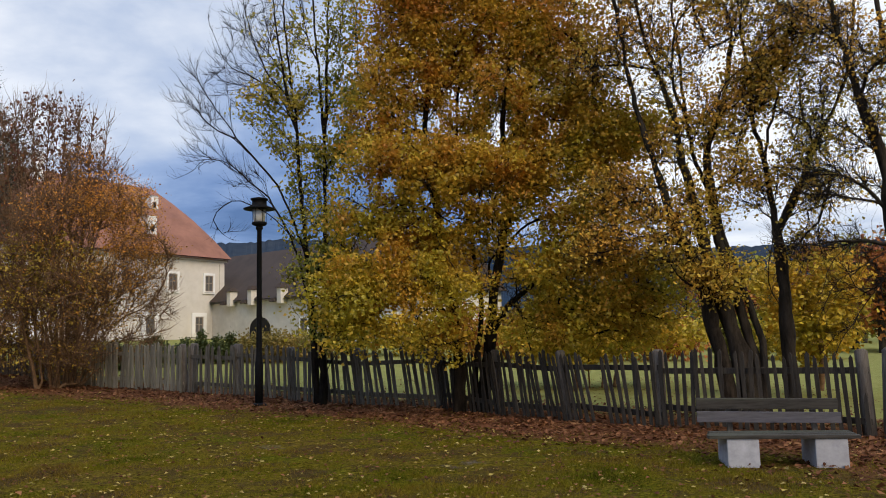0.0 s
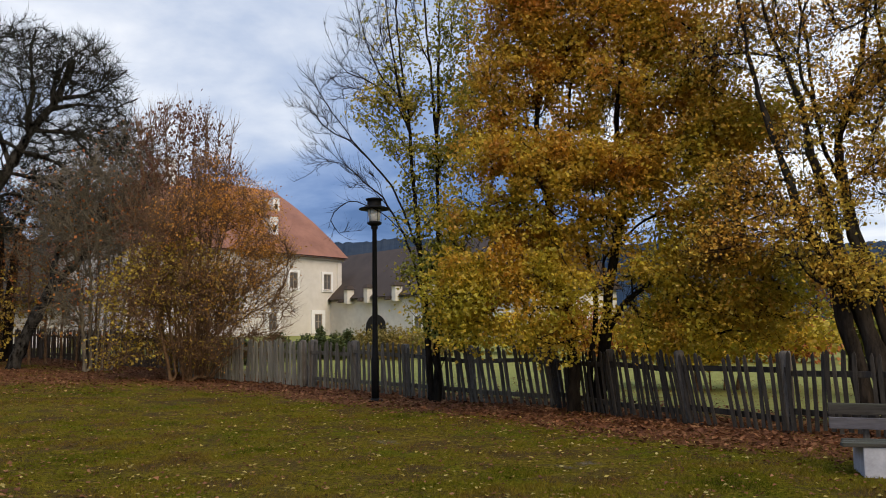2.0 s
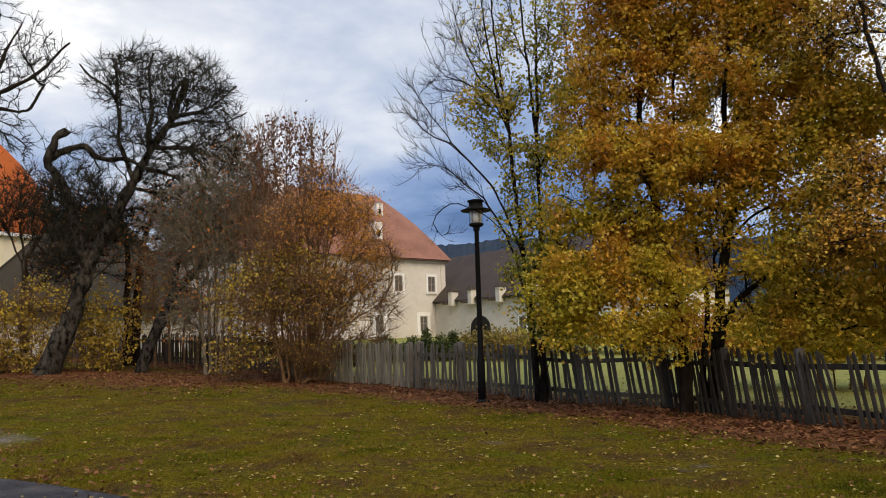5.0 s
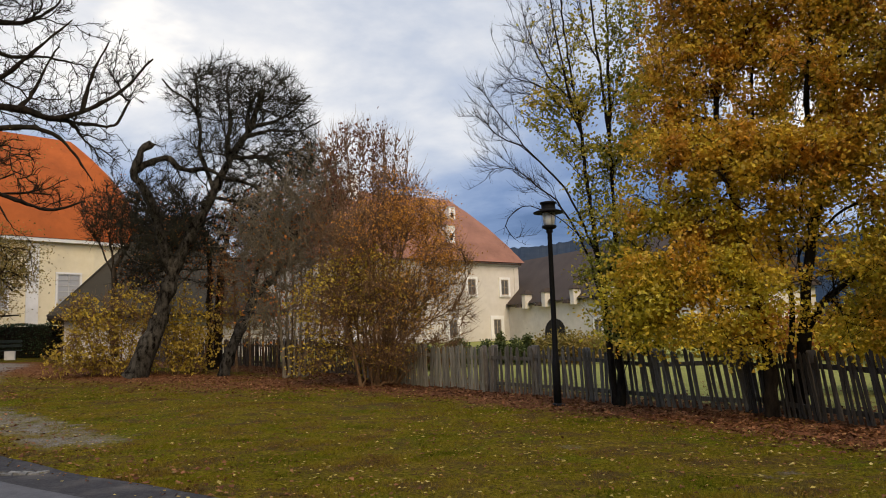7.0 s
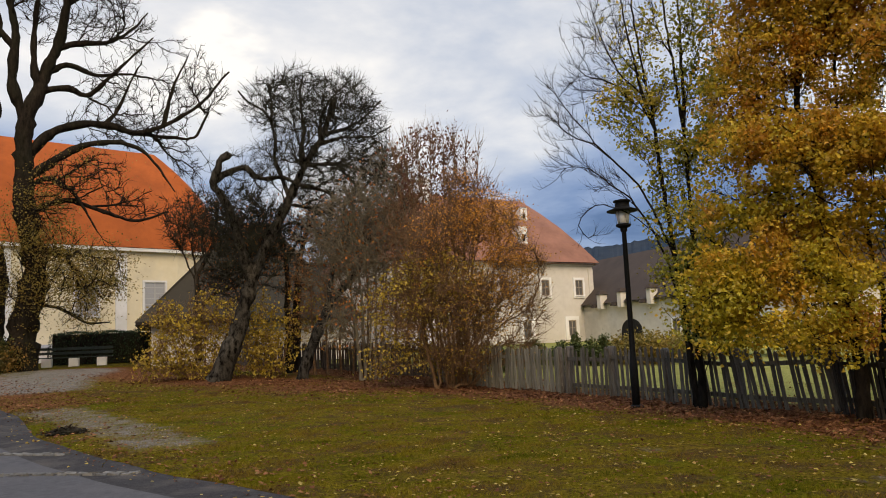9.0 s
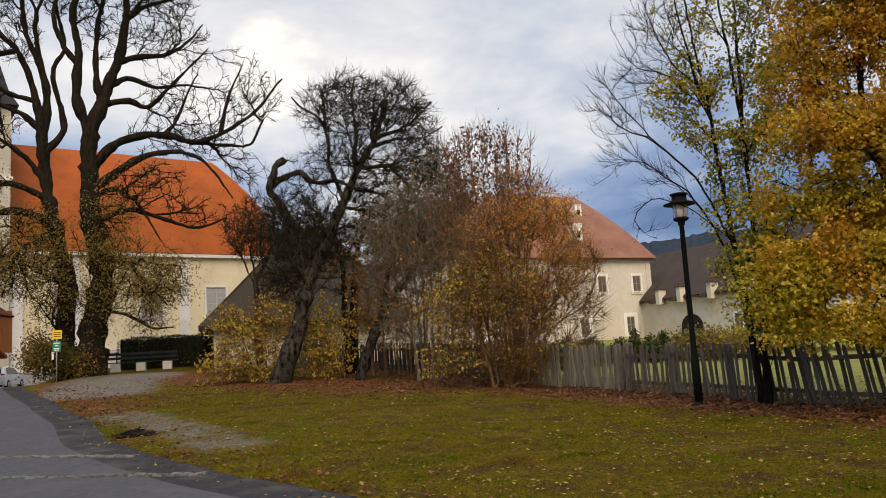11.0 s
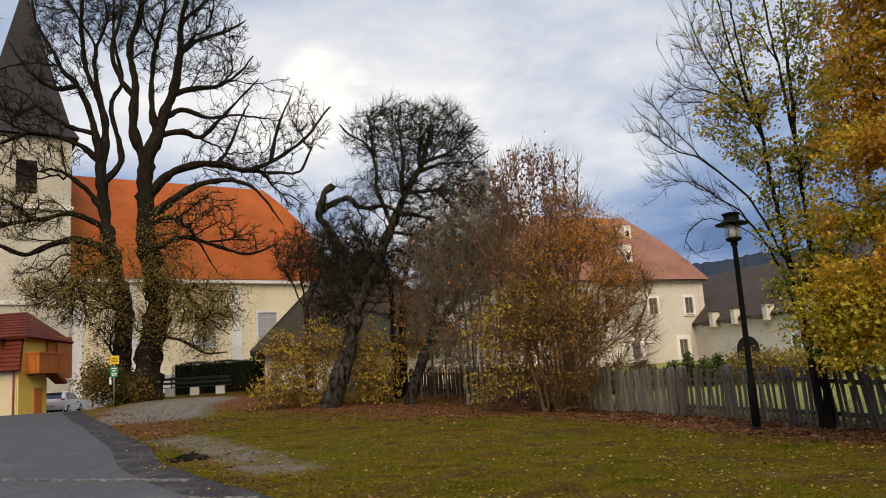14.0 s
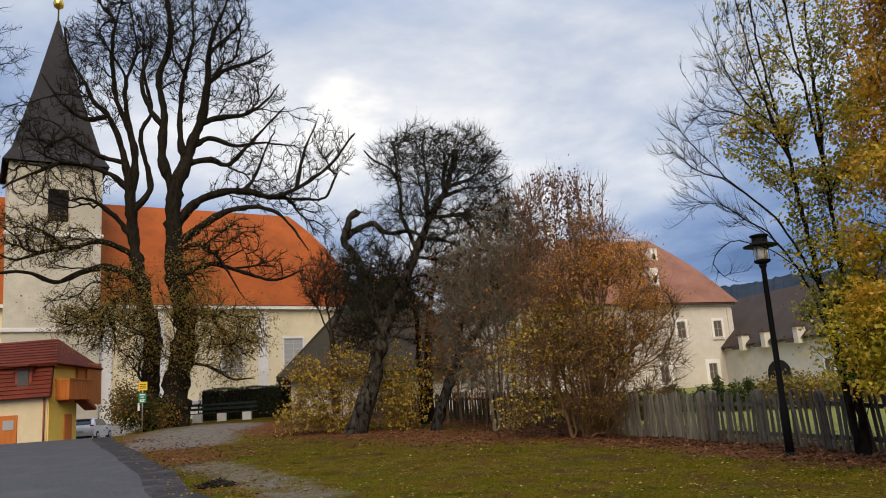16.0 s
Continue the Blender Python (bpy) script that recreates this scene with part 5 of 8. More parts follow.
tree("amber_shrub", -23.83, 23.0, 112,
     [limb(-0.3, (-0.98, -0.08), (-1.14, 2.42), (-2.04, 4.46)),
      limb(0.2, (-0.90, -0.08), (-0.93, 2.88), (-1.51, 5.34)),
      limb(-0.4, (-0.82, -0.08), (-0.70, 3.07), (-0.87, 5.60)),
      limb(0.3, (-0.77, -0.08), (-0.52, 3.17), (-0.29, 5.85)),
      limb(-0.3, (-0.70, -0.08), (-0.33, 3.04), (0.28, 5.51)),
      limb(0.3, (-0.66, -0.08), (-0.19, 2.78), (0.74, 5.07)),
      limb(-0.4, (-0.61, -0.08), (-0.05, 2.34), (1.21, 4.17)),
      limb(0.4, (-0.57, -0.08), (0.06, 1.90), (1.67, 3.40)),
      limb(-0.2, (-0.54, -0.08), (0.13, 1.44), (1.87, 2.51)),
      limb(0.2, (-0.51, -0.08), (0.13, 0.90), (1.90, 1.55)),
      limb(-0.4, (-0.48, -0.08), (0.04, 0.47), (1.47, 0.78)),
      limb(0.3, (-1.03, -0.08), (-1.30, 1.53), (-2.38, 2.85)),
      limb(-0.6, (-0.93, -0.08), (-0.91, 2.22), (-1.22, 4.02)),
      limb(-0.7, (-0.64, -0.08), (-0.29, 2.09), (0.37, 3.71)),
      limb(-0.7, (-0.74, -0.08), (-0.51, 2.28), (-0.24, 4.09)),
      limb(-0.3, (-1.06, -0.08), (-1.28, 0.82), (-2.08, 1.48))],
     [blob(0.47, 4.84, 0.89, 0.80, 1.6, -0.2, 0.93, 1), blob(-0.70, 4.69, 0.98, 1.01, 0.5, -0.2, 1.06, 1), blob(0.86, 3.73, 0.72, 0.99, 1.3, -0.2, 1.04, 1), blob(-1.58, 4.12, 0.75, 1.10, 0.15, 0, 1.15, 1),
      blob(0.28, 2.61, 0.95, 0.97, 0.6, -0.4, 1.02, 1), blob(-1.01, 2.55, 1.04, 1.14, 0.12, -0.4, 1.20, 1), blob(-0.47, 1.22, 1.11, 0.88, 0.1, -0.4, 1.16, 1), blob(-0.45, 5.89, 0.66, 0.68, 0.2, 0, 0.72, 1),
      blob(1.40, 2.39, 0.64, 0.98, 0.05, 0, 1.03, 1), blob(0.97, 1.12, 0.79, 0.72, 0.06, 0, 0.83, 1), blob(1.58, 3.53, 0.45, 0.66, 0.3, 0, 0.69, 1), blob(-2.06, 2.14, 0.66, 1.00, 0.12, 0, 1.05, 1)],
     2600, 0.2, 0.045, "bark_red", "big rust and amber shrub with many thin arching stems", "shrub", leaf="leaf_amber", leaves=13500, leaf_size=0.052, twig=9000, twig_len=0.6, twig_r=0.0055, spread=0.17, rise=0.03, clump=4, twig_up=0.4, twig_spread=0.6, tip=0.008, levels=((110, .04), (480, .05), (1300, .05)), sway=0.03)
tree("dogwood_shrub", -26.69, 24.6, 113,
     [[(-0.35, 0.00, -0.14), (-0.74, 0.00, 3.22), (-1.26, 0.00, 6.33), (-1.47, 0.00, 8.01)], [(-0.23, 0.06, -0.14), (-0.51, 0.06, 3.21), (-0.89, 0.06, 6.31), (-1.05, 0.06, 7.99)], [(-0.10, 0.12, -0.15), (-0.28, 0.12, 3.20), (-0.53, 0.12, 6.30), (-0.63, 0.12, 7.97)], [(0.02, 0.18, -0.15), (-0.05, 0.18, 3.19), (-0.17, 0.18, 6.28), (-0.21, 0.18, 7.95)], [(0.14, 0.24, -0.15), (0.18, 0.24, 3.18), (0.19, 0.24, 6.26), (0.21, 0.24, 7.94)], [(0.26, 0.30, -0.15), (0.41, 0.30, 3.17), (0.55, 0.30, 6.25), (0.63, 0.30, 7.92)], [(0.39, 0.36, -0.15), (0.65, 0.36, 3.16), (0.91, 0.36, 6.23), (1.05, 0.36, 7.90)], [(0.51, 0.42, -0.15), (0.88, 0.42, 3.15), (1.27, 0.42, 6.22), (1.46, 0.42, 7.88)]],
     [(-0.14, 0.0, 7.02, 1.27, 1.10, 1.12, 1, 1), (0.42, 0.0, 5.34, 1.26, 1.20, 1.47, 1, 0.6), (-0.87, 0.0, 4.67, 1.26, 1.20, 1.64, 1, 0.3), (1.35, 0.0, 5.85, 0.72, 0.90, 0.74, 0.6, 0.1)],
     1600, 0.2, 0.07, "bark_red", "tall upright shrub with maroon withered leaves", "shrub", leaf="leaf_maroon", leaves=1900, leaf_size=0.10, droop=1.6, twig=2200, twig_len=0.75, twig_r=0.008, twig_up=1.5, spread=0.18, rise=0.25, tip=0.009)
tree("willow_shrub", -31.96, 26.5, 114,
     [[(-0.37, 0.00, -0.09), (-0.58, 0.00, 2.55), (-0.98, 0.00, 5.25)], [(-0.22, 0.10, -0.10), (-0.31, 0.10, 2.54), (-0.60, 0.10, 5.24)], [(-0.08, 0.20, -0.11), (-0.05, 0.20, 2.53), (-0.21, 0.20, 5.23)], [(0.07, 0.30, -0.11), (0.22, 0.30, 2.52), (0.17, 0.30, 5.22)], [(0.22, 0.40, -0.12), (0.48, 0.40, 2.51), (0.55, 0.40, 5.21)], [(0.37, 0.50, -0.13), (0.75, 0.50, 2.50), (0.94, 0.50, 5.20)], [(0.52, 0.60, -0.13), (1.02, 0.60, 2.49), (1.33, 0.60, 5.19)]],
     [(-0.23, 0.0, 4.84, 1.73, 1.40, 2.16, 1, 0.15), (0.99, 0.0, 6.58, 1.37, 1.30, 1.40, 1, 0.1), (-0.68, 0.0, 2.17, 1.13, 1.20, 1.52, 0.8, 0.3), (-1.75, 0.0, 4.69, 0.95, 1.20, 1.55, 0.8, 0.05)],
     1900, 0.22, 0.08, "bark_twig", "bare grey-brown willow shrub with drooping twigs", "shrub", leaf="leaf_rust", leaves=700, leaf_size=0.1, twig=3600, twig_len=0.75, twig_r=0.008, twig_up=-0.15, spread=0.2, rise=0.12, levels=((30, .08), (140, .08), (520, .07)), tip=0.010)
tree("pear_tree", -42.36, 29.5, 115,
     [limb(0, (-0.19, -0.08), (0.37, 1.40), (0.80, 2.84), (1.29, 4.31), (1.80, 5.36), (2.41, 6.43), (2.83, 7.42), (3.16, 8.19), (3.68, 8.97), (4.00, 9.87), (4.27, 10.68)),
      limb(-0.3, (0.94, 3.68), (0.60, 4.97), (0.43, 5.83), (0.02, 6.66), (-0.35, 7.18), (-0.17, 7.73), (-0.07, 8.06), (0.21, 8.24)),
      limb(-0.2, (-0.27, 7.30), (-0.01, 7.50), (0.48, 7.75), (0.93, 7.82), (1.17, 7.50), (1.64, 7.39), (2.23, 7.42), (2.69, 7.16)),
      limb(0.2, (2.46, 6.54), (2.18, 7.44), (1.94, 8.12), (2.00, 8.91), (1.86, 9.60), (1.89, 10.29), (1.78, 11.10)),
      limb(0.3, (1.85, 9.51), (1.51, 10.09), (0.97, 10.49), (0.64, 10.93)),
      limb(0.2, (3.00, 7.75), (2.96, 8.65), (3.05, 9.34), (2.98, 10.04), (2.91, 10.85), (3.06, 11.56)),
      limb(-0.2, (3.73, 9.04), (3.72, 9.75), (4.02, 10.41), (4.49, 11.04), (4.91, 11.41)),
      limb(-0.3, (3.78, 9.08), (4.81, 9.49), (5.55, 10.10), (6.02, 10.57)),
      limb(0.3, (3.54, 8.75), (4.59, 9.10), (5.75, 9.20), (6.54, 9.71)),
      limb(-0.4, (3.06, 7.97), (4.27, 7.96), (5.57, 7.63), (6.67, 7.12)),
      limb(-0.5, (2.76, 7.20), (3.77, 6.91), (4.61, 5.97), (5.12, 4.73)),
      limb(-0.5, (2.41, 6.43), (3.51, 6.11), (4.13, 5.12), (4.31, 3.90)),
      limb(-0.4, (1.52, 4.83), (1.35, 5.79), (1.07, 6.64), (0.57, 7.28)),
      limb(-0.5, (1.29, 4.31), (0.43, 3.90), (-0.29, 4.03), (-0.77, 4.77), (-1.14, 5.61)),
      limb(0.4, (1.80, 5.36), (2.65, 5.79), (3.49, 4.90), (3.67, 4.03)),
      limb(0.2, (0.60, 4.98), (0.08, 5.44), (-0.53, 5.90), (-0.93, 6.68)),
      limb(-0.3, (0.80, 2.84), (1.67, 3.64), (2.33, 4.24), (2.57, 4.86)),
      limb(0.3, (4.29, 7.99), (5.14, 7.04), (5.97, 5.69), (6.37, 4.57))],
     [blob(2.88, 10.45, 1.67, 1.33, 0, 0, 1.90, 1.3), blob(4.43, 10.44, 1.47, 1.27, 0, 0, 1.90, 1.3), blob(1.56, 10.35, 0.98, 1.02, 0, 0, 1.40, 1), blob(5.41, 9.86, 0.91, 1.16, 0, 0, 1.50, 1.2),
      blob(2.79, 8.65, 1.54, 1.13, 0, 0, 1.70, 1), blob(5.21, 8.38, 1.36, 1.14, 0, 0, 1.70, 1.6), blob(4.25, 7.27, 2.01, 1.35, 0, 0, 1.80, 1.4), blob(6.05, 7.45, 1.14, 1.37, 0, 0, 1.60, 1.9),
      blob(4.59, 5.48, 1.56, 1.33, 0, 0, 1.70, 1.5), blob(0.76, 6.70, 1.28, 1.20, 0, 0, 1.50, 0.9), blob(1.76, 5.36, 1.29, 1.31, 0, 0, 1.50, 0.8), blob(-0.13, 5.44, 0.94, 1.18, 0, 0, 1.50, 0.9),
      blob(1.46, 8.00, 0.86, 0.78, 0, 0, 1.30, 0.8), blob(6.62, 5.86, 1.02, 1.47, 0, 0, 1.40, 1.3), blob(0.23, 4.14, 1.15, 0.85, 0, 0, 1.30, 0.7)],
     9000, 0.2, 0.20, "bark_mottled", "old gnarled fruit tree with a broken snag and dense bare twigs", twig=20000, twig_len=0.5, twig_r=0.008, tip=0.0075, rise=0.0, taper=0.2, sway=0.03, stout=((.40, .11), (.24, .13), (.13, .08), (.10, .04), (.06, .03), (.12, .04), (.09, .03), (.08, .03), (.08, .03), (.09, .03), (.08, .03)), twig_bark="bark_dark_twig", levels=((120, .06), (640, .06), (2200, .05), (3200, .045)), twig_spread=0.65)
tree("pear_tree", -36.96, 29.0, 116,
     [[(-0.00, 0.00, -0.07), (0.22, 0.00, 0.83), (0.75, 0.00, 2.03), (1.40, 0.00, 3.15), (1.99, 0.00, 3.70), (2.49, 0.00, 4.70)], [(1.07, 0.00, 2.54), (1.21, 0.20, 3.89), (1.66, 0.20, 5.15)]],
     [(2.70, 0.0, 4.91, 1.28, 1.50, 1.29, 1, 0.2), (1.65, 0.0, 4.72, 1.26, 1.40, 1.06, 0.8, 0.2), (3.58, 0.0, 5.54, 1.08, 1.20, 1.08, 0.8, 0.2), (2.31, 0.0, 5.99, 1.49, 1.20, 1.08, 0.8, 0.1)],
     2600, 0.2, 0.20, "bark_mottled", "leaning old fruit tree with mottled bark", twig=2800, twig_len=0.6, twig_r=0.01, tip=0.011, taper=0.2, rise=0.1, leaf="leaf_rust", leaves=900, leaf_size=0.1, levels=((14, .08), (80, .08), (320, .07)), twig_bark="bark_twig")
tree("plum_tree", -37.62, 32.5, 117,
     [[(-0.14, 0.00, -0.04), (-0.14, 0.00, 2.28), (-0.15, 0.00, 4.13), (-0.31, 0.00, 5.53)], [(0.18, 0.30, -0.06), (0.18, 0.30, 2.27), (0.36, 0.30, 4.58), (0.73, 0.30, 5.99)]],
     [(-0.31, 0.0, 5.53, 1.38, 1.50, 1.42, 1, 0.6), (0.84, 0.0, 5.51, 1.40, 1.50, 1.67, 1, 0.6), (0.11, 0.0, 3.65, 1.14, 1.20, 0.93, 0.6, 0.5), (0.75, 0.0, 6.70, 1.40, 1.40, 1.32, 1, 0.2), (-1.67, 0.0, 4.86, 0.90, 1.20, 1.40, 0.8, 0.4)],
     900, 0.26, 0.20, "bark_black", "dark straight-stemmed fruit tree behind the fence", leaf="leaf_rust", leaves=1600, leaf_size=0.11, twig=4500, twig_len=0.6, twig_r=0.007, tip=0.010)
tree("hazel_shrub", -43.90, 30.6, 118,
     [[(-0.30, -0.30, -0.15), (-0.79, -0.30, 1.10), (-1.38, -0.30, 2.78)], [(-0.14, -0.20, -0.15), (-0.47, -0.20, 1.09), (-0.88, -0.20, 2.77)], [(0.02, -0.10, -0.15), (-0.15, -0.10, 1.08), (-0.39, -0.10, 2.76)], [(0.18, 0.00, -0.15), (0.17, 0.00, 1.06), (0.12, 0.00, 2.74)], [(0.34, 0.10, -0.15), (0.49, 0.10, 1.05), (0.62, 0.10, 2.73)], [(0.50, 0.20, -0.15), (0.81, 0.20, 1.03), (1.14, 0.20, 2.72)], [(0.66, 0.30, -0.15), (1.14, 0.30, 1.02), (1.66, 0.30, 2.70)]],
     [(-0.69, 0.0, 1.10, 1.20, 1.30, 1.14, 1, 1), (0.52, 0.0, 2.10, 1.23, 1.30, 1.27, 1, 0.7), (-1.28, 0.0, 1.95, 0.89, 1.00, 0.93, 0.9, 0.8), (0.30, 0.0, 0.43, 1.22, 1.10, 0.62, 0.8, 1.2), (-1.37, 0.0, 0.62, 1.08, 1.20, 0.72, 0.9, 1.3), (-0.49, 0.0, 0.16, 1.61, 1.20, 0.45, 0.8, 1.2)],
     1000, 0.22, 0.06, "bark_red", "low yellow-leaved shrub at the foot of the old tree", "shrub", leaf="leaf_lemon", leaves=5265, leaf_size=0.098, droop=1.1, twig=3000, twig_len=0.5, spread=0.15, rise=0.06, clump=4, twig_r=0.007)
tree("hazel_shrub", -39.32, 30.5, 119,
     [[(-0.41, 0.00, -0.12), (-0.71, 0.00, 1.05), (-1.00, 0.00, 2.33)], [(-0.25, 0.10, -0.12), (-0.44, 0.10, 1.04), (-0.63, 0.10, 2.32)], [(-0.08, 0.20, -0.13), (-0.17, 0.20, 1.03), (-0.26, 0.20, 2.31)], [(0.08, 0.30, -0.14), (0.10, 0.30, 1.02), (0.12, 0.30, 2.30)], [(0.25, 0.40, -0.15), (0.37, 0.40, 1.01), (0.50, 0.40, 2.28)], [(0.42, 0.50, -0.15), (0.65, 0.50, 0.99), (0.88, 0.50, 2.27)]],
     [(-0.08, 0.0, 1.24, 1.05, 1.30, 1.28, 1, 1), (-0.48, 0.0, 2.74, 0.84, 1.20, 0.86, 0.8, 0.6), (1.84, 0.0, 2.24, 1.30, 1.20, 1.31, 0.5, 0.3)],
     700, 0.24, 0.06, "bark_red", "yellow-green shrub between the old fruit trees", "shrub", leaf="leaf_lemon", leaves=3442, leaf_size=0.098, droop=1.1, twig=900, twig_len=0.5, spread=0.15, clump=4)
tree("bramble_thicket", -32.35, 31.0, 120,
     [[(-1.96, -0.50, -0.09), (-2.03, -0.50, 1.44), (-2.13, -0.50, 4.09)], [(-1.48, -0.35, -0.11), (-1.51, -0.35, 1.41), (-1.56, -0.35, 4.07)], [(-1.01, -0.20, -0.14), (-0.99, -0.20, 1.39), (-0.98, -0.20, 4.05)], [(-0.53, -0.05, -0.15), (-0.46, -0.05, 1.37), (-0.41, -0.05, 4.04)], [(-0.05, 0.10, -0.15), (0.07, 0.10, 1.35), (0.17, 0.10, 4.02)], [(0.44, 0.25, -0.15), (0.60, 0.25, 1.32), (0.75, 0.25, 4.00)], [(0.92, 0.40, -0.15), (1.13, 0.40, 1.30), (1.34, 0.40, 3.98)], [(1.41, 0.55, -0.15), (1.66, 0.55, 1.28), (1.92, 0.55, 3.96)], [(1.89, 0.70, -0.15), (2.20, 0.70, 1.26), (2.51, 0.70, 3.94)]],
     [(-0.15, 0.0, 2.24, 2.90, 1.50, 1.56, 1, 0.5), (1.68, 0.0, 3.51, 2.03, 1.50, 1.81, 1, 0.5), (-1.87, 0.0, 3.64, 1.32, 1.40, 1.34, 0.8, 0.8)],
     1600, 0.24, 0.06, "bark_red", "tangle of thin bare stems behind the fence", "shrub", leaf="leaf_rust", leaves=2000, leaf_size=0.085, twig=4500, twig_len=0.7, twig_r=0.006, twig_up=1.0, tip=0.011)

# the two lindens before the church, and the trees past the frame of the road
tree("linden_tree", -54.99, 45.5, 131,
     [limb(0, (0.12, -0.08), (0.12, 1.66), (0.30, 3.48), (0.41, 5.33), (0.30, 7.23), (0.06, 9.15), (0.06, 11.10), (0.12, 13.09), (0.42, 14.78), (0.80, 16.10), (1.50, 17.52), (1.83, 19.38), (2.03, 21.19), (2.37, 23.05), (3.07, 26.12)),
      limb(-0.8, (0.12, 12.92), (-0.25, 14.05), (-0.56, 15.68), (-0.69, 17.68), (-0.88, 19.69), (-0.33, 21.44), (-0.14, 23.18), (-0.33, 25.99)),
      limb(0.8, (1.49, 17.45), (2.76, 17.92), (3.93, 18.32), (5.31, 19.32), (6.29, 20.48)),
      limb(0.6, (0.73, 15.75), (1.94, 16.45), (3.23, 16.04), (4.56, 16.33), (6.33, 16.21)),
      limb(-0.9, (0.55, 14.72), (1.91, 14.95), (2.85, 14.56), (3.81, 15.43), (5.45, 17.27), (6.19, 18.31)),
      limb(-1.2, (0.12, 11.04), (0.97, 12.07), (2.21, 12.89), (3.78, 13.23), (5.37, 12.85), (6.67, 13.22), (8.01, 14.09), (9.38, 15.08), (10.52, 16.58)),
      limb(-1.6, (0.24, 9.80), (1.57, 10.99), (2.81, 11.67), (4.05, 11.96), (5.29, 11.71), (6.52, 10.69), (7.41, 9.48)),
      limb(-1.3, (6.78, 13.44), (7.09, 14.55), (7.56, 15.84), (8.11, 17.21)),
      limb(-1.5, (0.18, 9.47), (1.26, 9.98), (2.16, 9.32), (2.79, 8.28), (3.30, 7.20)),
      limb(-1.8, (0.30, 8.18), (2.16, 8.73), (3.98, 8.31), (5.48, 7.83), (6.76, 8.20)),
      limb(-1.5, (0.36, 5.96), (1.54, 6.03), (2.70, 4.84), (3.61, 3.68)),
      limb(-1.5, (0.65, 3.46), (1.82, 3.07), (2.97, 2.31), (3.98, 2.35)),
      limb(1, (1.89, 19.74), (2.96, 20.69), (4.34, 21.69), (5.77, 22.92)),
      limb(0.5, (2.10, 21.56), (3.32, 23.27), (4.38, 25.01)),
      limb(-0.8, (-0.63, 16.78), (-1.42, 18.03), (-1.79, 19.65), (-1.43, 21.33), (-1.66, 23.32)),
      limb(0.5, (0.42, 14.78), (0.30, 17.22), (0.52, 19.75), (0.85, 22.35), (1.03, 25.40)),
      limb(-0.5, (3.82, 13.36), (4.46, 14.19), (5.12, 15.21), (5.79, 16.59)),
      limb(0.8, (5.44, 13.02), (7.48, 13.00), (8.92, 13.29), (9.73, 14.66))],
     [blob(-0.27, 23.15, 1.93, 2.93, 0, 0, 3.40, 1.6), blob(2.64, 23.45, 2.01, 3.00, 0, 0, 3.40, 1.6), blob(4.27, 21.01, 1.69, 2.04, 0, 0, 2.40, 1.5), blob(5.23, 18.53, 1.53, 1.64, 0, 0, 1.72, 1),
      blob(2.92, 19.10, 1.98, 1.81, 0, 0, 2.08, 1), blob(0.68, 19.65, 1.60, 2.15, 0, 0, 2.25, 1), blob(4.18, 15.63, 1.99, 1.41, 0, 0, 2.09, 1), blob(7.52, 15.41, 1.56, 1.63, 0, 0, 1.71, 1),
      blob(9.26, 15.85, 1.60, 1.84, 0, 0, 1.93, 1), blob(8.28, 17.62, 1.23, 1.29, 0, 0, 1.36, 1), blob(6.11, 13.24, 2.37, 1.40, 0, 0, 2.49, 1), blob(3.81, 13.19, 1.96, 1.38, 0, 0, 2.06, 1),
      blob(8.40, 11.19, 1.38, 1.23, 0, 0, 1.44, 1), blob(2.73, 10.13, 2.47, 1.13, 0.1, -1.5, 2.60, 1), blob(5.17, 8.52, 1.90, 0.97, 0.05, -1.5, 2.00, 1), blob(1.02, 27.38, 4.05, 2.29, 0, 0, 4.26, 1),
      blob(2.69, 4.51, 2.27, 1.55, 1.2, -1.2, 2.38, 1), blob(1.52, 6.27, 1.80, 1.25, 1, -1, 1.89, 1), blob(3.90, 5.25, 1.07, 1.42, 1, -1.2, 1.49, 1), blob(0.50, 7.73, 1.49, 1.58, 0.6, -0.8, 1.66, 1),
      blob(1.24, 8.95, 1.81, 1.28, 0.3, -1, 1.91, 1), blob(2.94, 2.65, 1.34, 0.91, 0.7, -1.5, 1.41, 1), blob(0.35, 4.03, 1.17, 1.84, 0.5, -0.8, 1.93, 1)],
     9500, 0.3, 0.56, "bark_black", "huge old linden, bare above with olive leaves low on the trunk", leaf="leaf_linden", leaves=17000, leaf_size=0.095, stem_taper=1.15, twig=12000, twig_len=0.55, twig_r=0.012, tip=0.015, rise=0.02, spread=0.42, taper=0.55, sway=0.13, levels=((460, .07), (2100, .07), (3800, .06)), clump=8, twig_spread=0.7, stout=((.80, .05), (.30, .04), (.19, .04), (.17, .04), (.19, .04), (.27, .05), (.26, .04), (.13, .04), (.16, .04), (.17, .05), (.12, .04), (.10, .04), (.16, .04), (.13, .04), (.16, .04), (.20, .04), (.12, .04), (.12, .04)))
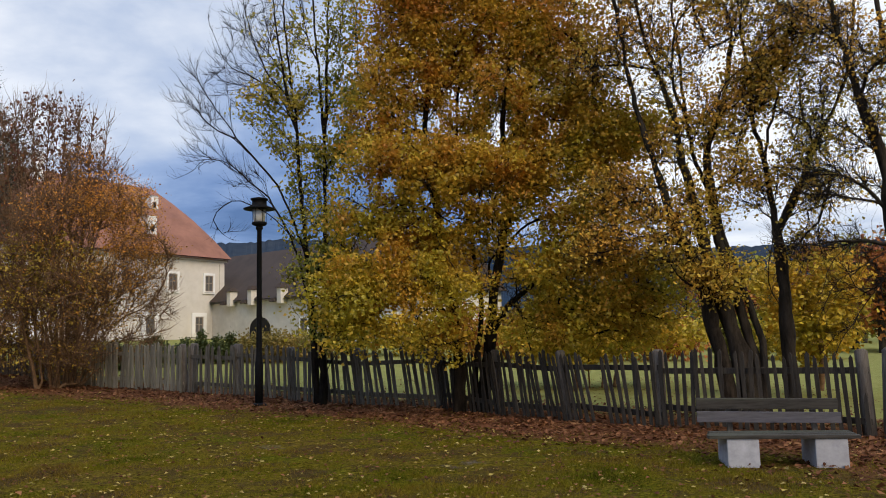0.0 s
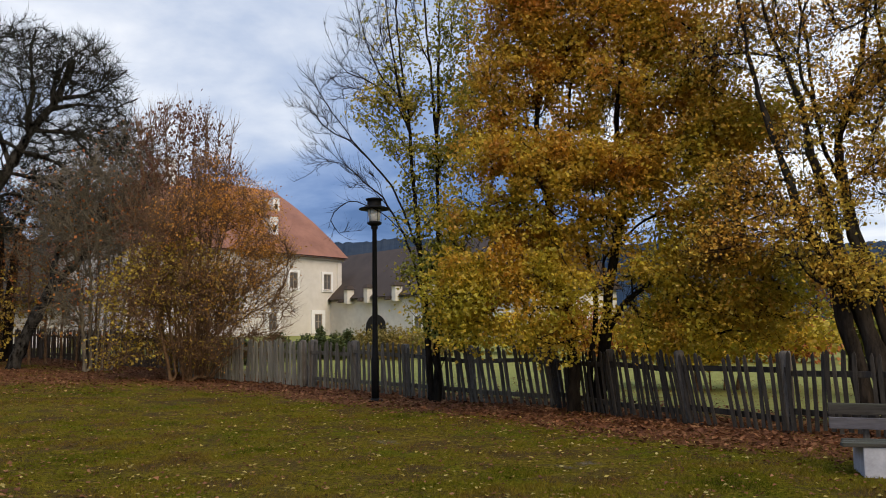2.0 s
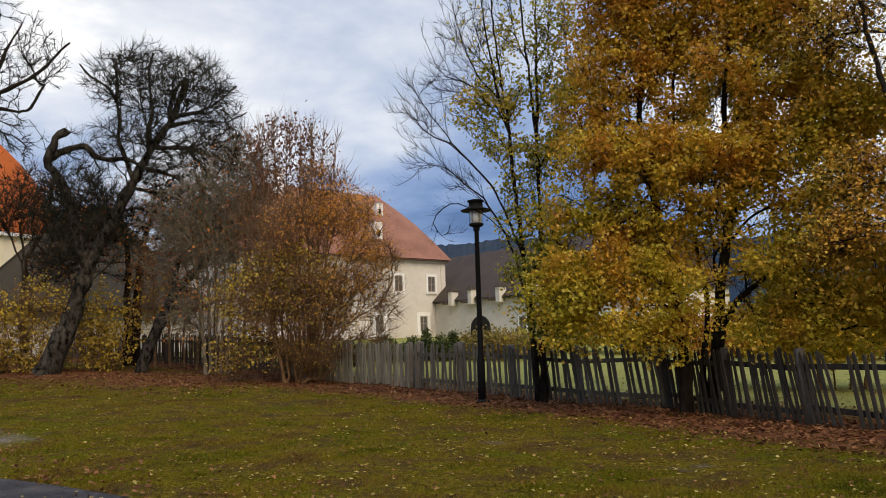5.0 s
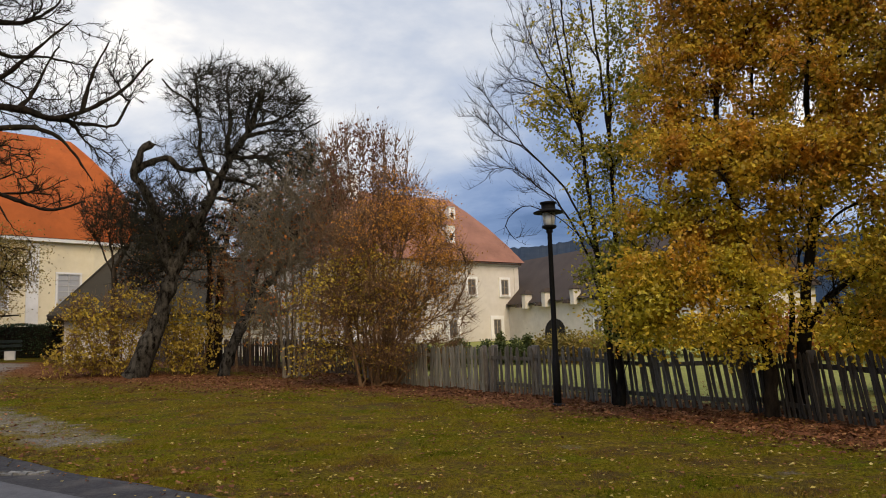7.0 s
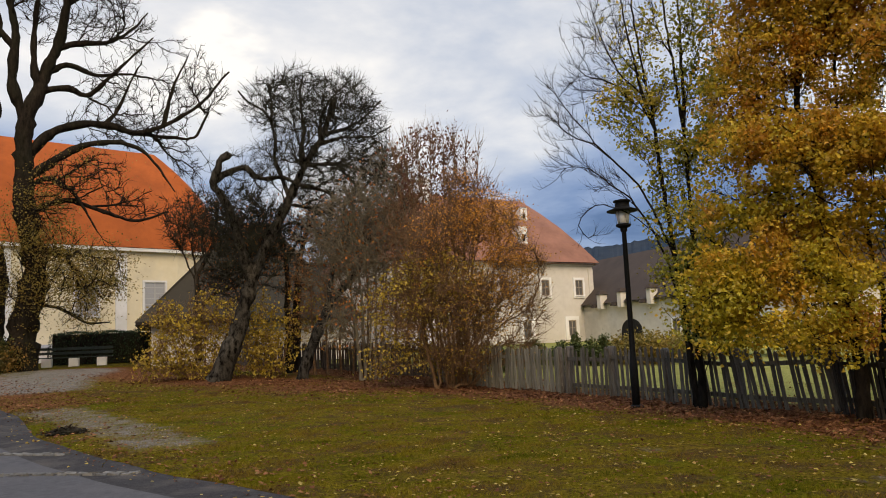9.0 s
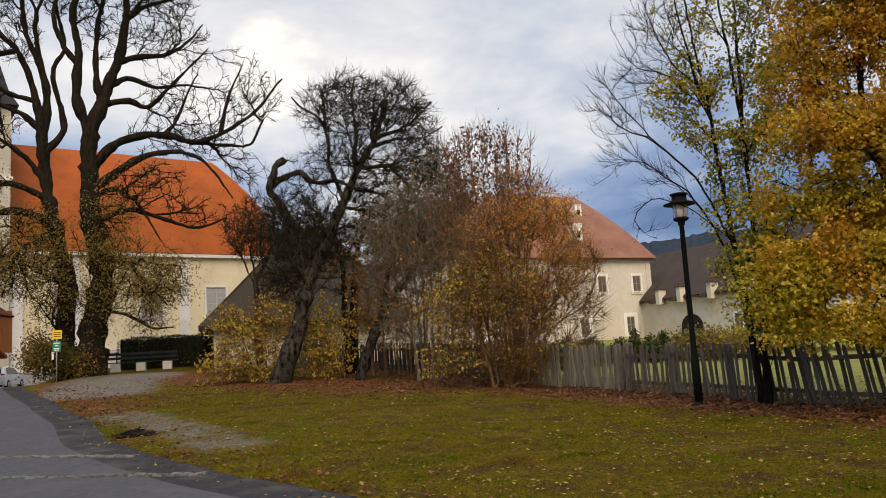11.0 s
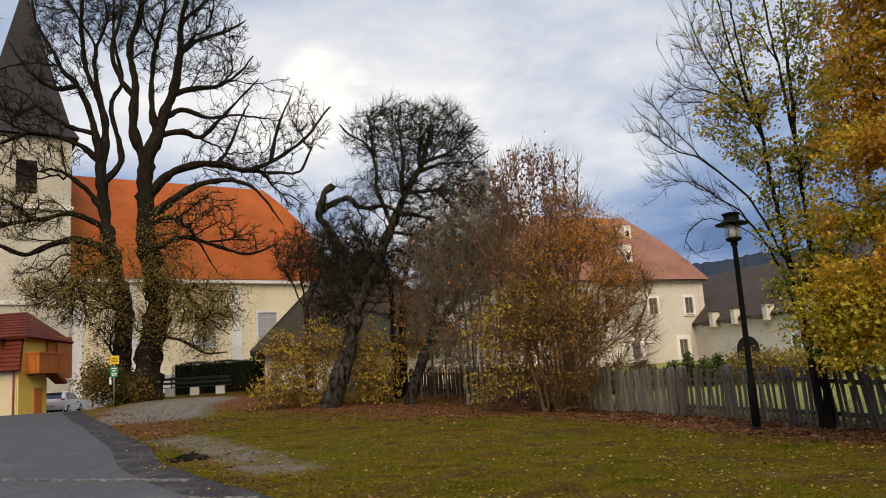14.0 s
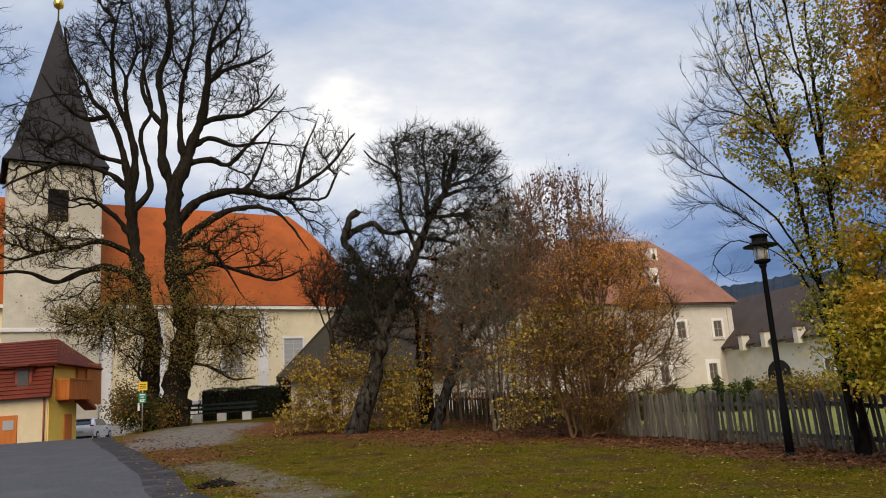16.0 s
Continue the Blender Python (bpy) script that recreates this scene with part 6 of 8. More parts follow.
tree("linden_tree", -56.44, 46.5, 132,
     [limb(0, (0.08, -0.08), (0.00, 3.05), (-0.19, 5.56), (-0.51, 8.11), (-0.88, 10.38), (-1.02, 12.36), (-1.22, 13.62), (-1.65, 15.02), (-1.97, 16.36), (-2.47, 17.70), (-3.24, 18.68), (-3.71, 20.03), (-4.33, 21.36), (-4.73, 23.08)),
      limb(0.5, (-1.02, 12.36), (-0.89, 14.06), (-1.06, 15.78), (-1.39, 17.51), (-2.02, 18.89), (-2.23, 20.66), (-2.08, 22.87), (-1.83, 25.51)),
      limb(-0.5, (-1.06, 15.73), (-1.29, 17.74), (-1.52, 19.76), (-1.11, 21.87), (-1.33, 24.67)),
      limb(-0.8, (-1.24, 13.35), (-2.26, 14.26), (-3.57, 14.61), (-4.69, 14.69), (-5.94, 15.28)),
      limb(0.7, (-1.65, 15.02), (-2.74, 15.38), (-3.96, 16.41), (-5.04, 17.62)),
      limb(-1, (-0.89, 10.55), (-2.37, 12.24), (-3.51, 12.93), (-4.46, 12.59)),
      limb(-1.2, (-0.73, 9.57), (-1.61, 9.99), (-2.90, 10.24), (-4.27, 10.00), (-5.90, 11.00)),
      limb(-1.8, (-0.51, 8.43), (-2.03, 8.87), (-3.01, 8.66), (-3.96, 8.39), (-5.01, 8.07), (-6.05, 8.51), (-7.80, 8.40)),
      limb(-1.5, (-0.32, 6.67), (-1.71, 7.10), (-2.80, 6.43), (-3.98, 5.74)),
      limb(0.8, (-1.02, 12.29), (-0.19, 13.76), (-0.44, 15.16), (-0.65, 16.92), (-0.09, 18.42), (-0.30, 20.61), (-0.54, 23.21)),
      limb(-1.2, (-4.76, 14.88), (-6.07, 13.98), (-7.30, 13.13)),
      limb(0.6, (-2.47, 17.70), (-3.67, 17.52), (-4.89, 18.71), (-5.84, 20.44)),
      limb(-1.4, (-4.35, 10.19), (-5.41, 9.77), (-6.67, 9.22), (-7.92, 9.72))],
     [blob(-3.75, 21.77, 1.36, 2.31, 0, 0, 2.60, 1.6), blob(-1.95, 23.40, 1.41, 2.74, 0, 0, 2.80, 1.6), blob(-0.53, 22.46, 1.11, 2.38, 0, 0, 2.60, 1.6), blob(-2.49, 18.74, 1.52, 1.75, 0, 0, 1.83, 1),
      blob(-4.28, 18.94, 1.33, 1.72, 0, 0, 1.81, 1), blob(-4.78, 15.87, 2.04, 1.34, 0, 0, 2.14, 1), blob(-6.14, 13.84, 1.69, 1.63, 0.05, 0, 1.77, 1), blob(-3.86, 13.60, 1.75, 1.32, 0.05, 0, 1.84, 1),
      blob(-5.09, 10.13, 2.21, 1.56, 0.25, -1, 2.33, 1), blob(-6.97, 10.42, 1.60, 1.84, 0.2, -1, 1.94, 1), blob(-2.31, 27.40, 2.55, 2.25, 0, 0, 2.68, 1), blob(-6.80, 17.08, 1.41, 1.66, 0, 0, 1.75, 1),
      blob(-1.67, 6.08, 2.15, 1.38, 1.1, -1.2, 2.25, 1), blob(-3.05, 5.66, 1.67, 1.51, 0.9, -1.2, 1.75, 1), blob(-0.81, 4.26, 1.44, 1.85, 0.45, -0.8, 1.94, 1), blob(-1.56, 7.96, 1.74, 1.26, 0.7, -1, 1.82, 1),
      blob(-4.15, 6.57, 1.36, 1.21, 0.35, -1.3, 1.43, 1)],
     7500, 0.3, 0.46, "bark_black", "second old linden, bare above with browning leaves low down", leaf="leaf_linden", leaves=16000, leaf_size=0.095, stem_taper=1.15, twig=10500, twig_len=0.55, twig_r=0.012, tip=0.015, rise=0.02, spread=0.42, taper=0.55, sway=0.13, levels=((420, .07), (1900, .07), (3300, .06)), clump=8, twig_spread=0.7, stout=((.56, .05), (.27, .04), (.17, .04), (.19, .04), (.16, .04), (.18, .04), (.19, .04), (.24, .06), (.13, .04), (.20, .04), (.12, .04), (.15, .04), (.13, .04)))
tree("ivy_shrub", -55.93, 44.5, 133,
     [[(-1.32, -0.50, 0.23), (-1.57, -0.50, 1.39)], [(-0.85, -0.30, 0.19), (-1.05, -0.30, 1.36)], [(-0.37, -0.10, 0.16), (-0.52, -0.10, 1.32)], [(0.11, 0.10, 0.13), (0.01, 0.10, 1.29)], [(0.59, 0.30, 0.09), (0.55, 0.30, 1.0)]],
     [(-1.44, 0.0, 1.09, 1.10, 1.50, 0.92, 1, 1), (0.01, 0.0, 0.71, 1.08, 1.50, 0.64, 1, 1), (-1.78, 0.0, 2.06, 0.6, 1.00, 0.7, 0.5, 0.35)],
     700, 0.25, 0.05, "bark", "dark green and brown shrub round the linden trunks", "shrub", leaf="leaf_ivy", leaves=7500, leaf_size=0.12, twig=900, twig_len=0.4, spread=0.3)

tree("linden_tree", -74.56, 40.0, 134,
     [[(0.00, 0.00, 1.56), (-0.28, 0.00, 6.95), (-0.52, 0.00, 11.67), (-0.56, 0.00, 17.72)], [(-0.51, 0.00, 10.95), (1.64, 0.00, 14.03), (3.84, 0.00, 16.33), (6.32, 0.00, 18.01)], [(1.64, 0.00, 14.03), (3.98, 0.00, 18.04), (6.50, 0.00, 19.83)], [(-0.50, 0.00, 14.15), (1.80, 0.00, 18.33), (4.33, 0.00, 20.42)]],
     [(6.31, 0.0, 18.30, 0.98, 2.00, 1.76, 1, 0), (4.85, 0.0, 19.11, 1.42, 3.00, 2.31, 1, 0), (1.42, 0.0, 17.69, 2.99, 4.00, 3.79, 1, 0), (-1.98, 0.0, 16.85, 2.61, 4.00, 4.03, 1, 0)],
     0, 0.3, 0.4, "bark_black", "bare linden beside the lane, its outer twigs reaching over it", levels=((20, .1), (120, .1), (500, .1)), twig=4000, twig_len=.6, twig_r=.009, tip=.011, rise=.04)
tree("bare_tree", -44.00, 33.0, 135,
     [[(-0.00, 0.00, 0.58), (-0.03, 0.00, 2.83), (-0.14, 0.00, 4.44), (-0.35, 0.00, 6.05), (-0.12, 0.00, 7.46)], [(-0.07, 0.00, 3.97), (0.64, 0.00, 5.59), (0.76, 0.00, 7.00)], [(-0.07, 0.00, 3.75), (-0.68, 0.00, 5.13), (-0.78, 0.00, 6.28)]],
     [(-0.02, 0.0, 6.29, 1.00, 1.50, 1.53, 1, 0.3), (0.87, 0.0, 6.06, 0.90, 1.50, 1.42, 1, 0.2), (-0.78, 0.0, 6.05, 0.65, 1.20, 1.16, 0.8, 0.2), (1.99, 0.0, 5.59, 1.27, 1.60, 1.91, 1, 0.3), (1.07, 0.0, 3.73, 1.35, 1.40, 0.93, 0.7, 0.6)],
     0, 0.22, 0.14, "bark", "small dark bare tree before the shed roof", leaf="leaf_rust", leaves=900, leaf_size=.09, levels=((24, .1), (200, .1), (1200, .1)), twig=6500, twig_len=.5, twig_r=0.0095, tip=.010, rise=.03)

# garden plants between the fence and the house
tree("garden_shrub", -12.6, 33.0, 141, [[(0, 0.1, -0.05), (k * 0.42 - 1.3, 0.1, 0.6)] for k in range(7)], [(0, 0, 0.5, 1.4, 1.0, 0.5, 1, 1)],
     500, 0.25, 0.04, "bark_red", "low straw-brown garden shrub beyond the fence", "shrub", leaf="leaf_linden", leaves=6000, leaf_size=0.12, twig=900, twig_len=0.5, twig_up=1.2)
tree("garden_shrub", -10.0, 36.0, 142, [[(0, 0.1, -0.05), (k * 0.42 - 1.3, 0.1, 0.6)] for k in range(7)], [(0, 0, 0.45, 1.5, 1.0, 0.5, 1, 1)],
     500, 0.25, 0.04, "bark_red", "low olive garden shrub beyond the fence", "shrub", leaf="leaf_linden", leaves=5000, leaf_size=0.12, twig=700, twig_len=0.4)
for k, (az, d, w, h) in enumerate(((-22.5, 30, 2.2, 0.9), (-20.2, 31, 1.6, 1.05), (-18.4, 32, 1.0, 0.9), (-17.2, 32.5, 0.8, 1.2), (-16.2, 32, 0.9, 0.95), (-15.3, 33, 0.7, 1.1))):
    tree("conifer_shrub", az, d, 150 + k, [[(0, 0, 0), (0, 0, h * 0.5), (0.02, 0, h * 0.95)]], [(0, 0, h * 0.32, w * 0.55, w * 0.5, h * 0.34, 1, 1), (0, 0, h * 0.7, w * 0.3, w * 0.3, h * 0.3, 1, 1)],
         300, 0.15, 0.05, "bark_red", "small dark green garden conifer", "shrub", leaf="conifer", leaves=2600, leaf_size=0.1, spread=0.1, rise=0.2, group="garden conifers")
for k, (az, d, w, h, lf) in enumerate(((-7.0, 40, 3.5, 2.6, "leaf_ash"), (-2.0, 38, 3.0, 2.2, "leaf_gold"), (3.5, 36, 3.2, 2.4, "leaf_rust"), (9.0, 34, 3.0, 2.3, "leaf_gold"), (15.0, 36, 3.6, 2.2, "leaf_rust"), (20.0, 40, 3.4, 2.6, "leaf_ash"), (24.5, 38, 3.0, 2.2, "leaf_gold"))):
    tree("garden_shrub", az, d, 170 + k, [[(0, 0.1, -0.05), (q * 0.5 - 1.5, 0.1 * q, h * 0.5)] for q in range(7)], [(-w * 0.25, 0, h * 0.5, w * 0.4, 1.2, h * 0.48, 1, 1), (w * 0.3, 0, h * 0.42, w * 0.35, 1.2, h * 0.4, 1, 1)],
         600, 0.28, 0.05, "bark", "loose autumn shrub in the far garden", "shrub", leaf=lf, leaves=2600, leaf_size=0.2, twig=700, twig_len=0.6, twig_r=0.007, group="far garden shrubs")


def clipped_hedge(name, a, b, depth, h, seed, label, density=900):
    """A clipped hedge between two points: a solid near-black box for the shade among its twigs, under a skin of small
    leaves.
    """
    rng = np.random.default_rng(seed)
    a, b = Vector((*a, 0)), Vector((*b, 0))
    L = (b - a).length
    m = (a + b) / 2
    root = thing(name, m.x, m.y, None, math.degrees(math.atan2(b.y - a.y, b.x - a.x)), label, "hedge")
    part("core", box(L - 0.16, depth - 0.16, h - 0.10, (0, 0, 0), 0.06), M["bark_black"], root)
    n = int(density * (L * h * 2 + L * depth + depth * h * 2))
    face = rng.choice(5, n, p=np.array([L * h, L * h, L * depth, depth * h, depth * h]) / (2 * L * h + L * depth + 2 * depth * h))
    p = rng.uniform(-0.5, 0.5, (n, 3)) * np.array([L, depth, h]) + np.array([0, 0, h / 2])
    p[face == 0, 1], p[face == 1, 1], p[face == 2, 2], p[face == 3, 0], p[face == 4, 0] = -depth / 2, depth / 2, h, -L / 2, L / 2
    p += rng.normal(0, 0.035, p.shape) + 0.06 * np.sin(p[:, [1, 2, 0]] * 3.1 + 1)
    v, t = leaf_cloud(rng, p, 0.075, 0.2)
    part("foliage", numpy_mesh("foliage", v, t), M["hedge"], root)


clipped_hedge("clipped_hedge", pol(-52.9, 52.5), pol(-46.6, 50.5), 1.8, 1.85, 161, "dark green clipped hedge behind the bench", 260)

# bare woodland beyond the meadow
for k, (az, d, h) in enumerate(((13, 75, 9), (18, 85, 10), (22, 70, 8), (25.5, 80, 10), (28, 66, 9), (30.5, 78, 11), (33, 70, 9), (36, 74, 10), (7, 82, 8), (26.0, 48, 6), (27.5, 52, 7), (29.0, 46, 6), (30.6, 50, 7), (32.2, 47, 6.5), (12.0, 60, 5), (20.5, 58, 5.5))):
    tree("bare_tree", az, d, 200 + k, [[(0, 0, 0), (0.1, 0, h * 0.4), (0.0, 0.1, h * 0.75)]], [(0, 0, h * 0.55, h * 0.28, h * 0.25, h * 0.4, 1, 0.4), (0, 0, h * 0.25, h * 0.22, h * 0.2, h * 0.2, 0.6, 1)],
         330, 0.6, 0.2, "bark", "distant half-bare deciduous tree at the meadow's edge", leaf="leaf_rust" if k % 2 else "leaf_ash", leaves=1100, leaf_size=0.3, twig=900, twig_len=1.2, twig_r=0.014, tip=0.02, group="meadow edge trees")



# ---- buildings ----
def facade(a0, d0):
    """Frame of a wall whose foot of the perpendicular lies d0 off in direction a0: x along the wall to the right, y away, z up."""
    x, y = pol(a0, d0)
    return Matrix.Translation((x, y, 0)) @ Matrix.Rotation(radians(-a0), 4, "Z")


def placed(name, m, z, label, category):
    ob = new(name)
    ob.matrix_basis = Matrix.Translation((0, 0, z)) @ m
    return tagged(ob, label, category)


def window(parent, u, z, w, h, y=0.0, surround=0.0, cross=(1, 3), frame="frame", glass="pane", sill=True, depth=0.12, label=""):
    """A window set in a wall that faces -y: recessed pane, frame with bars, raised surround and sill."""
    at = Matrix.Translation((u, y, z))
    if surround:
        bm = bmesh.new()
        s = surround
        for cx, cz, sx, sz in ((0, h, w + 2 * s, s), (0, -s, w + 2 * s, s), (-w / 2 - s / 2, 0, s, h), (w / 2 + s / 2, 0, s, h)):
            box(sx, 0.12, sz, (cx, -0.03, cz), bm=bm)
        win = part("window", bm, M["white"], parent, label, at)
    else:
        bm = box(w + 0.1, 0.05, 0.06, (0, -0.02, h))
        win = part("window", bm, M["white"], parent, label, at)
    bm = bmesh.new()
    t = 0.07
    for cx, sx in ((-w / 2 + t / 2, t), (w / 2 - t / 2, t)):
        box(sx, 0.08, h, (cx, -0.012, 0), bm=bm)
    for cz in (0, h - t):
        box(w - 2 * t, 0.08, t, (0, -0.012, cz), bm=bm)
    for k in range(1, cross[0] + 1):
        box(0.06, 0.06, h - 2 * t, (-w / 2 + w * k / (cross[0] + 1), -0.012, t), bm=bm)
    for k in range(1, cross[1] + 1):
        box(w - 2 * t, 0.04, 0.035, (0, -0.012, h * k / (cross[1] + 1)), bm=bm)
    part("frame", bm, M[frame], win)
    part("pane", box(w - 2 * t, 0.02, h - 2 * t, (0, 0.005, t)), M[glass], win)
    if sill:
        part("sill", box(w + 0.2, 0.16, 0.06, (0, -0.07, -0.07), 0.01), M["white"], win)
    return win


def church():
    m = facade(-67.0, 62.0)
    z0 = 0.6
    root = placed("church", m, z0, "cream rendered baroque church with orange tiled roof and stone tower", "church")
    EV, RG, HALF, UA = 9.55, 18.7, 5.5, 24.6
    # nave and polygonal apse, one closed wall ring
    ang = [radians(a) for a in (-90, -54, -18, 18, 54, 90)]
    ring = [(-8.0, 0.0)] + [(UA + HALF * math.cos(a), HALF + HALF * math.sin(a)) for a in ang] + [(-8.0, 2 * HALF)]
    bm = bmesh.new()
    low, top = [bm.verts.new((x, y, 0)) for x, y in ring], [bm.verts.new((x, y, EV)) for x, y in ring]
    for i in range(len(ring)):
        j = (i + 1) % len(ring)
        bm.faces.new((low[i], low[j], top[j], top[i]))
    bm.faces.new(top)
    part("wall", bm, M["stucco"], root)
    # roof: two slopes and the hips of the apse, bell-cast at the eave
    bm = bmesh.new()
    o = 0.45
    eave = [(-8.0, -o)] + [(UA + (HALF + o) * math.cos(a), HALF + (HALF + o) * math.sin(a)) for a in ang] + [(-8.0, 2 * HALF + o)]
    uv = bm.loops.layers.uv.verify()

    def at(p, k):
        """A point of the roof: k runs from the eave to the ridge."""
        x, y = p
        rx = min(x, UA)
        kk = k - 0.055 * math.sin(math.pi * k) if x <= UA + 0.01 else k ** 2.0
        return Vector((x + (rx - x) * kk, y + (HALF - y) * kk, EV + 0.05 + (RG - EV) * k))
    steps = [0, 0.06, 0.14, 0.28, 0.42, 0.56, 0.7, 0.84, 0.94, 1.0]
    for p, q in zip(eave, eave[1:]):
        run = (Vector(q) - Vector(p)).length
        for k0, k1 in zip(steps, steps[1:]):
            vs = [at(p, k0), at(q, k0), at(q, k1), at(p, k1)]
            f = bm.faces.new([bm.verts.new(v) for v in vs])
            for l, c in zip(f.loops, ((0, k0), (run, k0), (run, k1), (0, k1))):
                l[uv].uv = (c[0], c[1] * 11.0)
    bmesh.ops.remove_doubles(bm, verts=bm.verts[:], dist=0.002)
    part("roof", bm, M["roof_orange"], root)
    bm = bmesh.new()
    for p, q in zip(eave, eave[1:]):
        p, q = Vector((*p, EV - 0.42)), Vector((*q, EV - 0.42))
        w = (q - p)
        ang_z = math.atan2(w.y, w.x)
        box(w.length, 0.30, 0.26, (w.length / 2, 0.20, 0.18), bm=bm, m=Matrix.Translation(p) @ Matrix.Rotation(ang_z, 4, "Z"))
    part("cornice", bm, M["white"], root)
    for u in (-1.0, 8.35, 12.0, 20.1):
        part("pilaster", box(0.85, 0.16, EV - 0.9, (u, -0.06, 0.5)), M["white"], root)
    part("plinth", box(31.0, 0.3, 0.95, (7.6, -0.12, 0), 0.03), M["concrete"], root)
    for u in (11.6, 17.6, 22.7):
        window(root, u, 4.28, 1.65, 2.65, -0.03, 0.14, (1, 5), label="tall white-framed church window")
    # a small annex with a stone cornice in front of the nave
    for u, w, h in ((14.2, 3.0, 2.0),):
        part("annex", box(w, 2.0, h, (u, -1.1, 0), 0.04), M["white"], root, "low whitewashed annex at the church wall")
        part("annex_roof", box(w + 0.5, 2.4, 0.22, (u, -1.1, h), 0.04, taper=0.9), M["concrete"], root)
    # tower
    TW, TU, TH = 6.2, 4.75, 19.95
    part("tower", box(TW, TW, TH, (TU, TW / 2 - 0.5, 0), 0.04), M["tower"], root, "weathered rendered church tower")
    for zz in (7.6, 14.5):
        part("tower_band", box(TW + 0.3, TW + 0.3, 0.3, (TU, TW / 2 - 0.5, zz), 0.05), M["white"], root)
    bm = bmesh.new()
    c = Vector((TU, TW / 2 - 0.5, 0))
    uv = bm.loops.layers.uv.verify()
    lv = [(TW / 2 + 0.45, TH), (TW / 2 - 0.1, TH + 1.0), (TW / 2 * 0.5, TH + 6.6), (0.09, TH + 12.9)]
    for k in range(4):
        d0, d1 = [Vector((math.cos(radians(45 + 90 * (k + j))), math.sin(radians(45 + 90 * (k + j))), 0)) * math.sqrt(2) for j in (0, 1)]
        for (r0, h0), (r1, h1) in zip(lv, lv[1:]):
            vs = [c + d0 * r0 + Vector((0, 0, h0)), c + d1 * r0 + Vector((0, 0, h0)), c + d1 * r1 + Vector((0, 0, h1)), c + d0 * r1 + Vector((0, 0, h1))]
            f = bm.faces.new([bm.verts.new(v) for v in vs])
            for l, t in zip(f.loops, ((-r0, h0), (r0, h0), (r1, h1), (-r1, h1))):
                l[uv].uv = t
    bmesh.ops.remove_doubles(bm, verts=bm.verts[:], dist=0.002)
    part("spire", bm, M["slate"], root, "dark slate pyramid spire")
    part("finial", lathe([(0.07, TH + 12.6), (0.06, TH + 13.9), (0.34, TH + 14.1), (0.42, TH + 14.4), (0.30, TH + 14.75), (0.06, TH + 14.9), (0.05, TH + 16.2)], 12, at=tuple(c)), M["gold"], root, "gilt ball on the spire")
    for sx, sy in ((0, -1), (1, 0)):
        w = part("belfry_window", box(1.35 if sx == 0 else 0.1, 0.1 if sx == 0 else 1.35, 2.4, (TU + sx * (TW / 2 + 0.01) + (0.15 if sx == 0 else 0), TW / 2 - 0.5 + sy * (TW / 2 + 0.01), TH - 4.3)), M["dark"], root, "dark louvred belfry opening")
        if sx == 0:
            bm = bmesh.new()
            for k in range(8):
                box(1.3, 0.05, 0.16, (TU + 0.15, -0.58, TH - 4.2 + k * 0.29), bm=bm)
            part("louvre", bm, M["dark"], w)
    return root


def hip_roof(bm, x0, x1, y0, y1, ze, zr, hip0, hip1, over=0.4, thick=0.14, bow=0.0):
    """A ridged roof along x with hips of the given run at its two ends, its slopes slightly bowed."""
    ym = (y0 + y1) / 2
    x0, x1, y0, y1 = x0 - over, x1 + over, y0 - over, y1 + over
    e = [Vector((x0, y0, ze)), Vector((x1, y0, ze)), Vector((x1, y1, ze)), Vector((x0, y1, ze))]
    a, b = Vector((x0 + hip0 + over, ym, zr)), Vector((x1 - hip1 - over, ym, zr))
    uv = bm.loops.layers.uv.verify()

    def strip(p, q, r, s):
        n = (q - p).cross(s - p).normalized()
        w, h = (q - p).length, ((s + r) / 2 - (p + q) / 2).length
        ks = [0, 0.25, 0.5, 0.75, 1.0]
        for k0, k1 in zip(ks, ks[1:]):
            vs = [(p.lerp(s, k), q.lerp(r, k), n * bow * math.sin(math.pi * k)) for k in (k0, k1)]
            quad = [vs[0][0] + vs[0][2], vs[0][1] + vs[0][2], vs[1][1] + vs[1][2], vs[1][0] + vs[1][2]]
            if (quad[2] - quad[3]).length < 1e-4:
                quad = quad[:3]
            f = bm.faces.new([bm.verts.new(v) for v in quad])
            al = (q - p).normalized()
            for l in f.loops:
                l[uv].uv = ((l.vert.co - p).dot(al), (l.vert.co - p).dot(n.cross(al)))
    strip(e[0], e[1], b, a)
    strip(e[2], e[3], a, b)
    strip(e[1], e[2], b, b)
    strip(e[3], e[0], a, a)
    bmesh.ops.remove_doubles(bm, verts=bm.verts[:], dist=0.002)
    f = bm.faces.new([bm.verts.new(v - Vector((0, 0, thick))) for v in e[::-1]])
    return bm


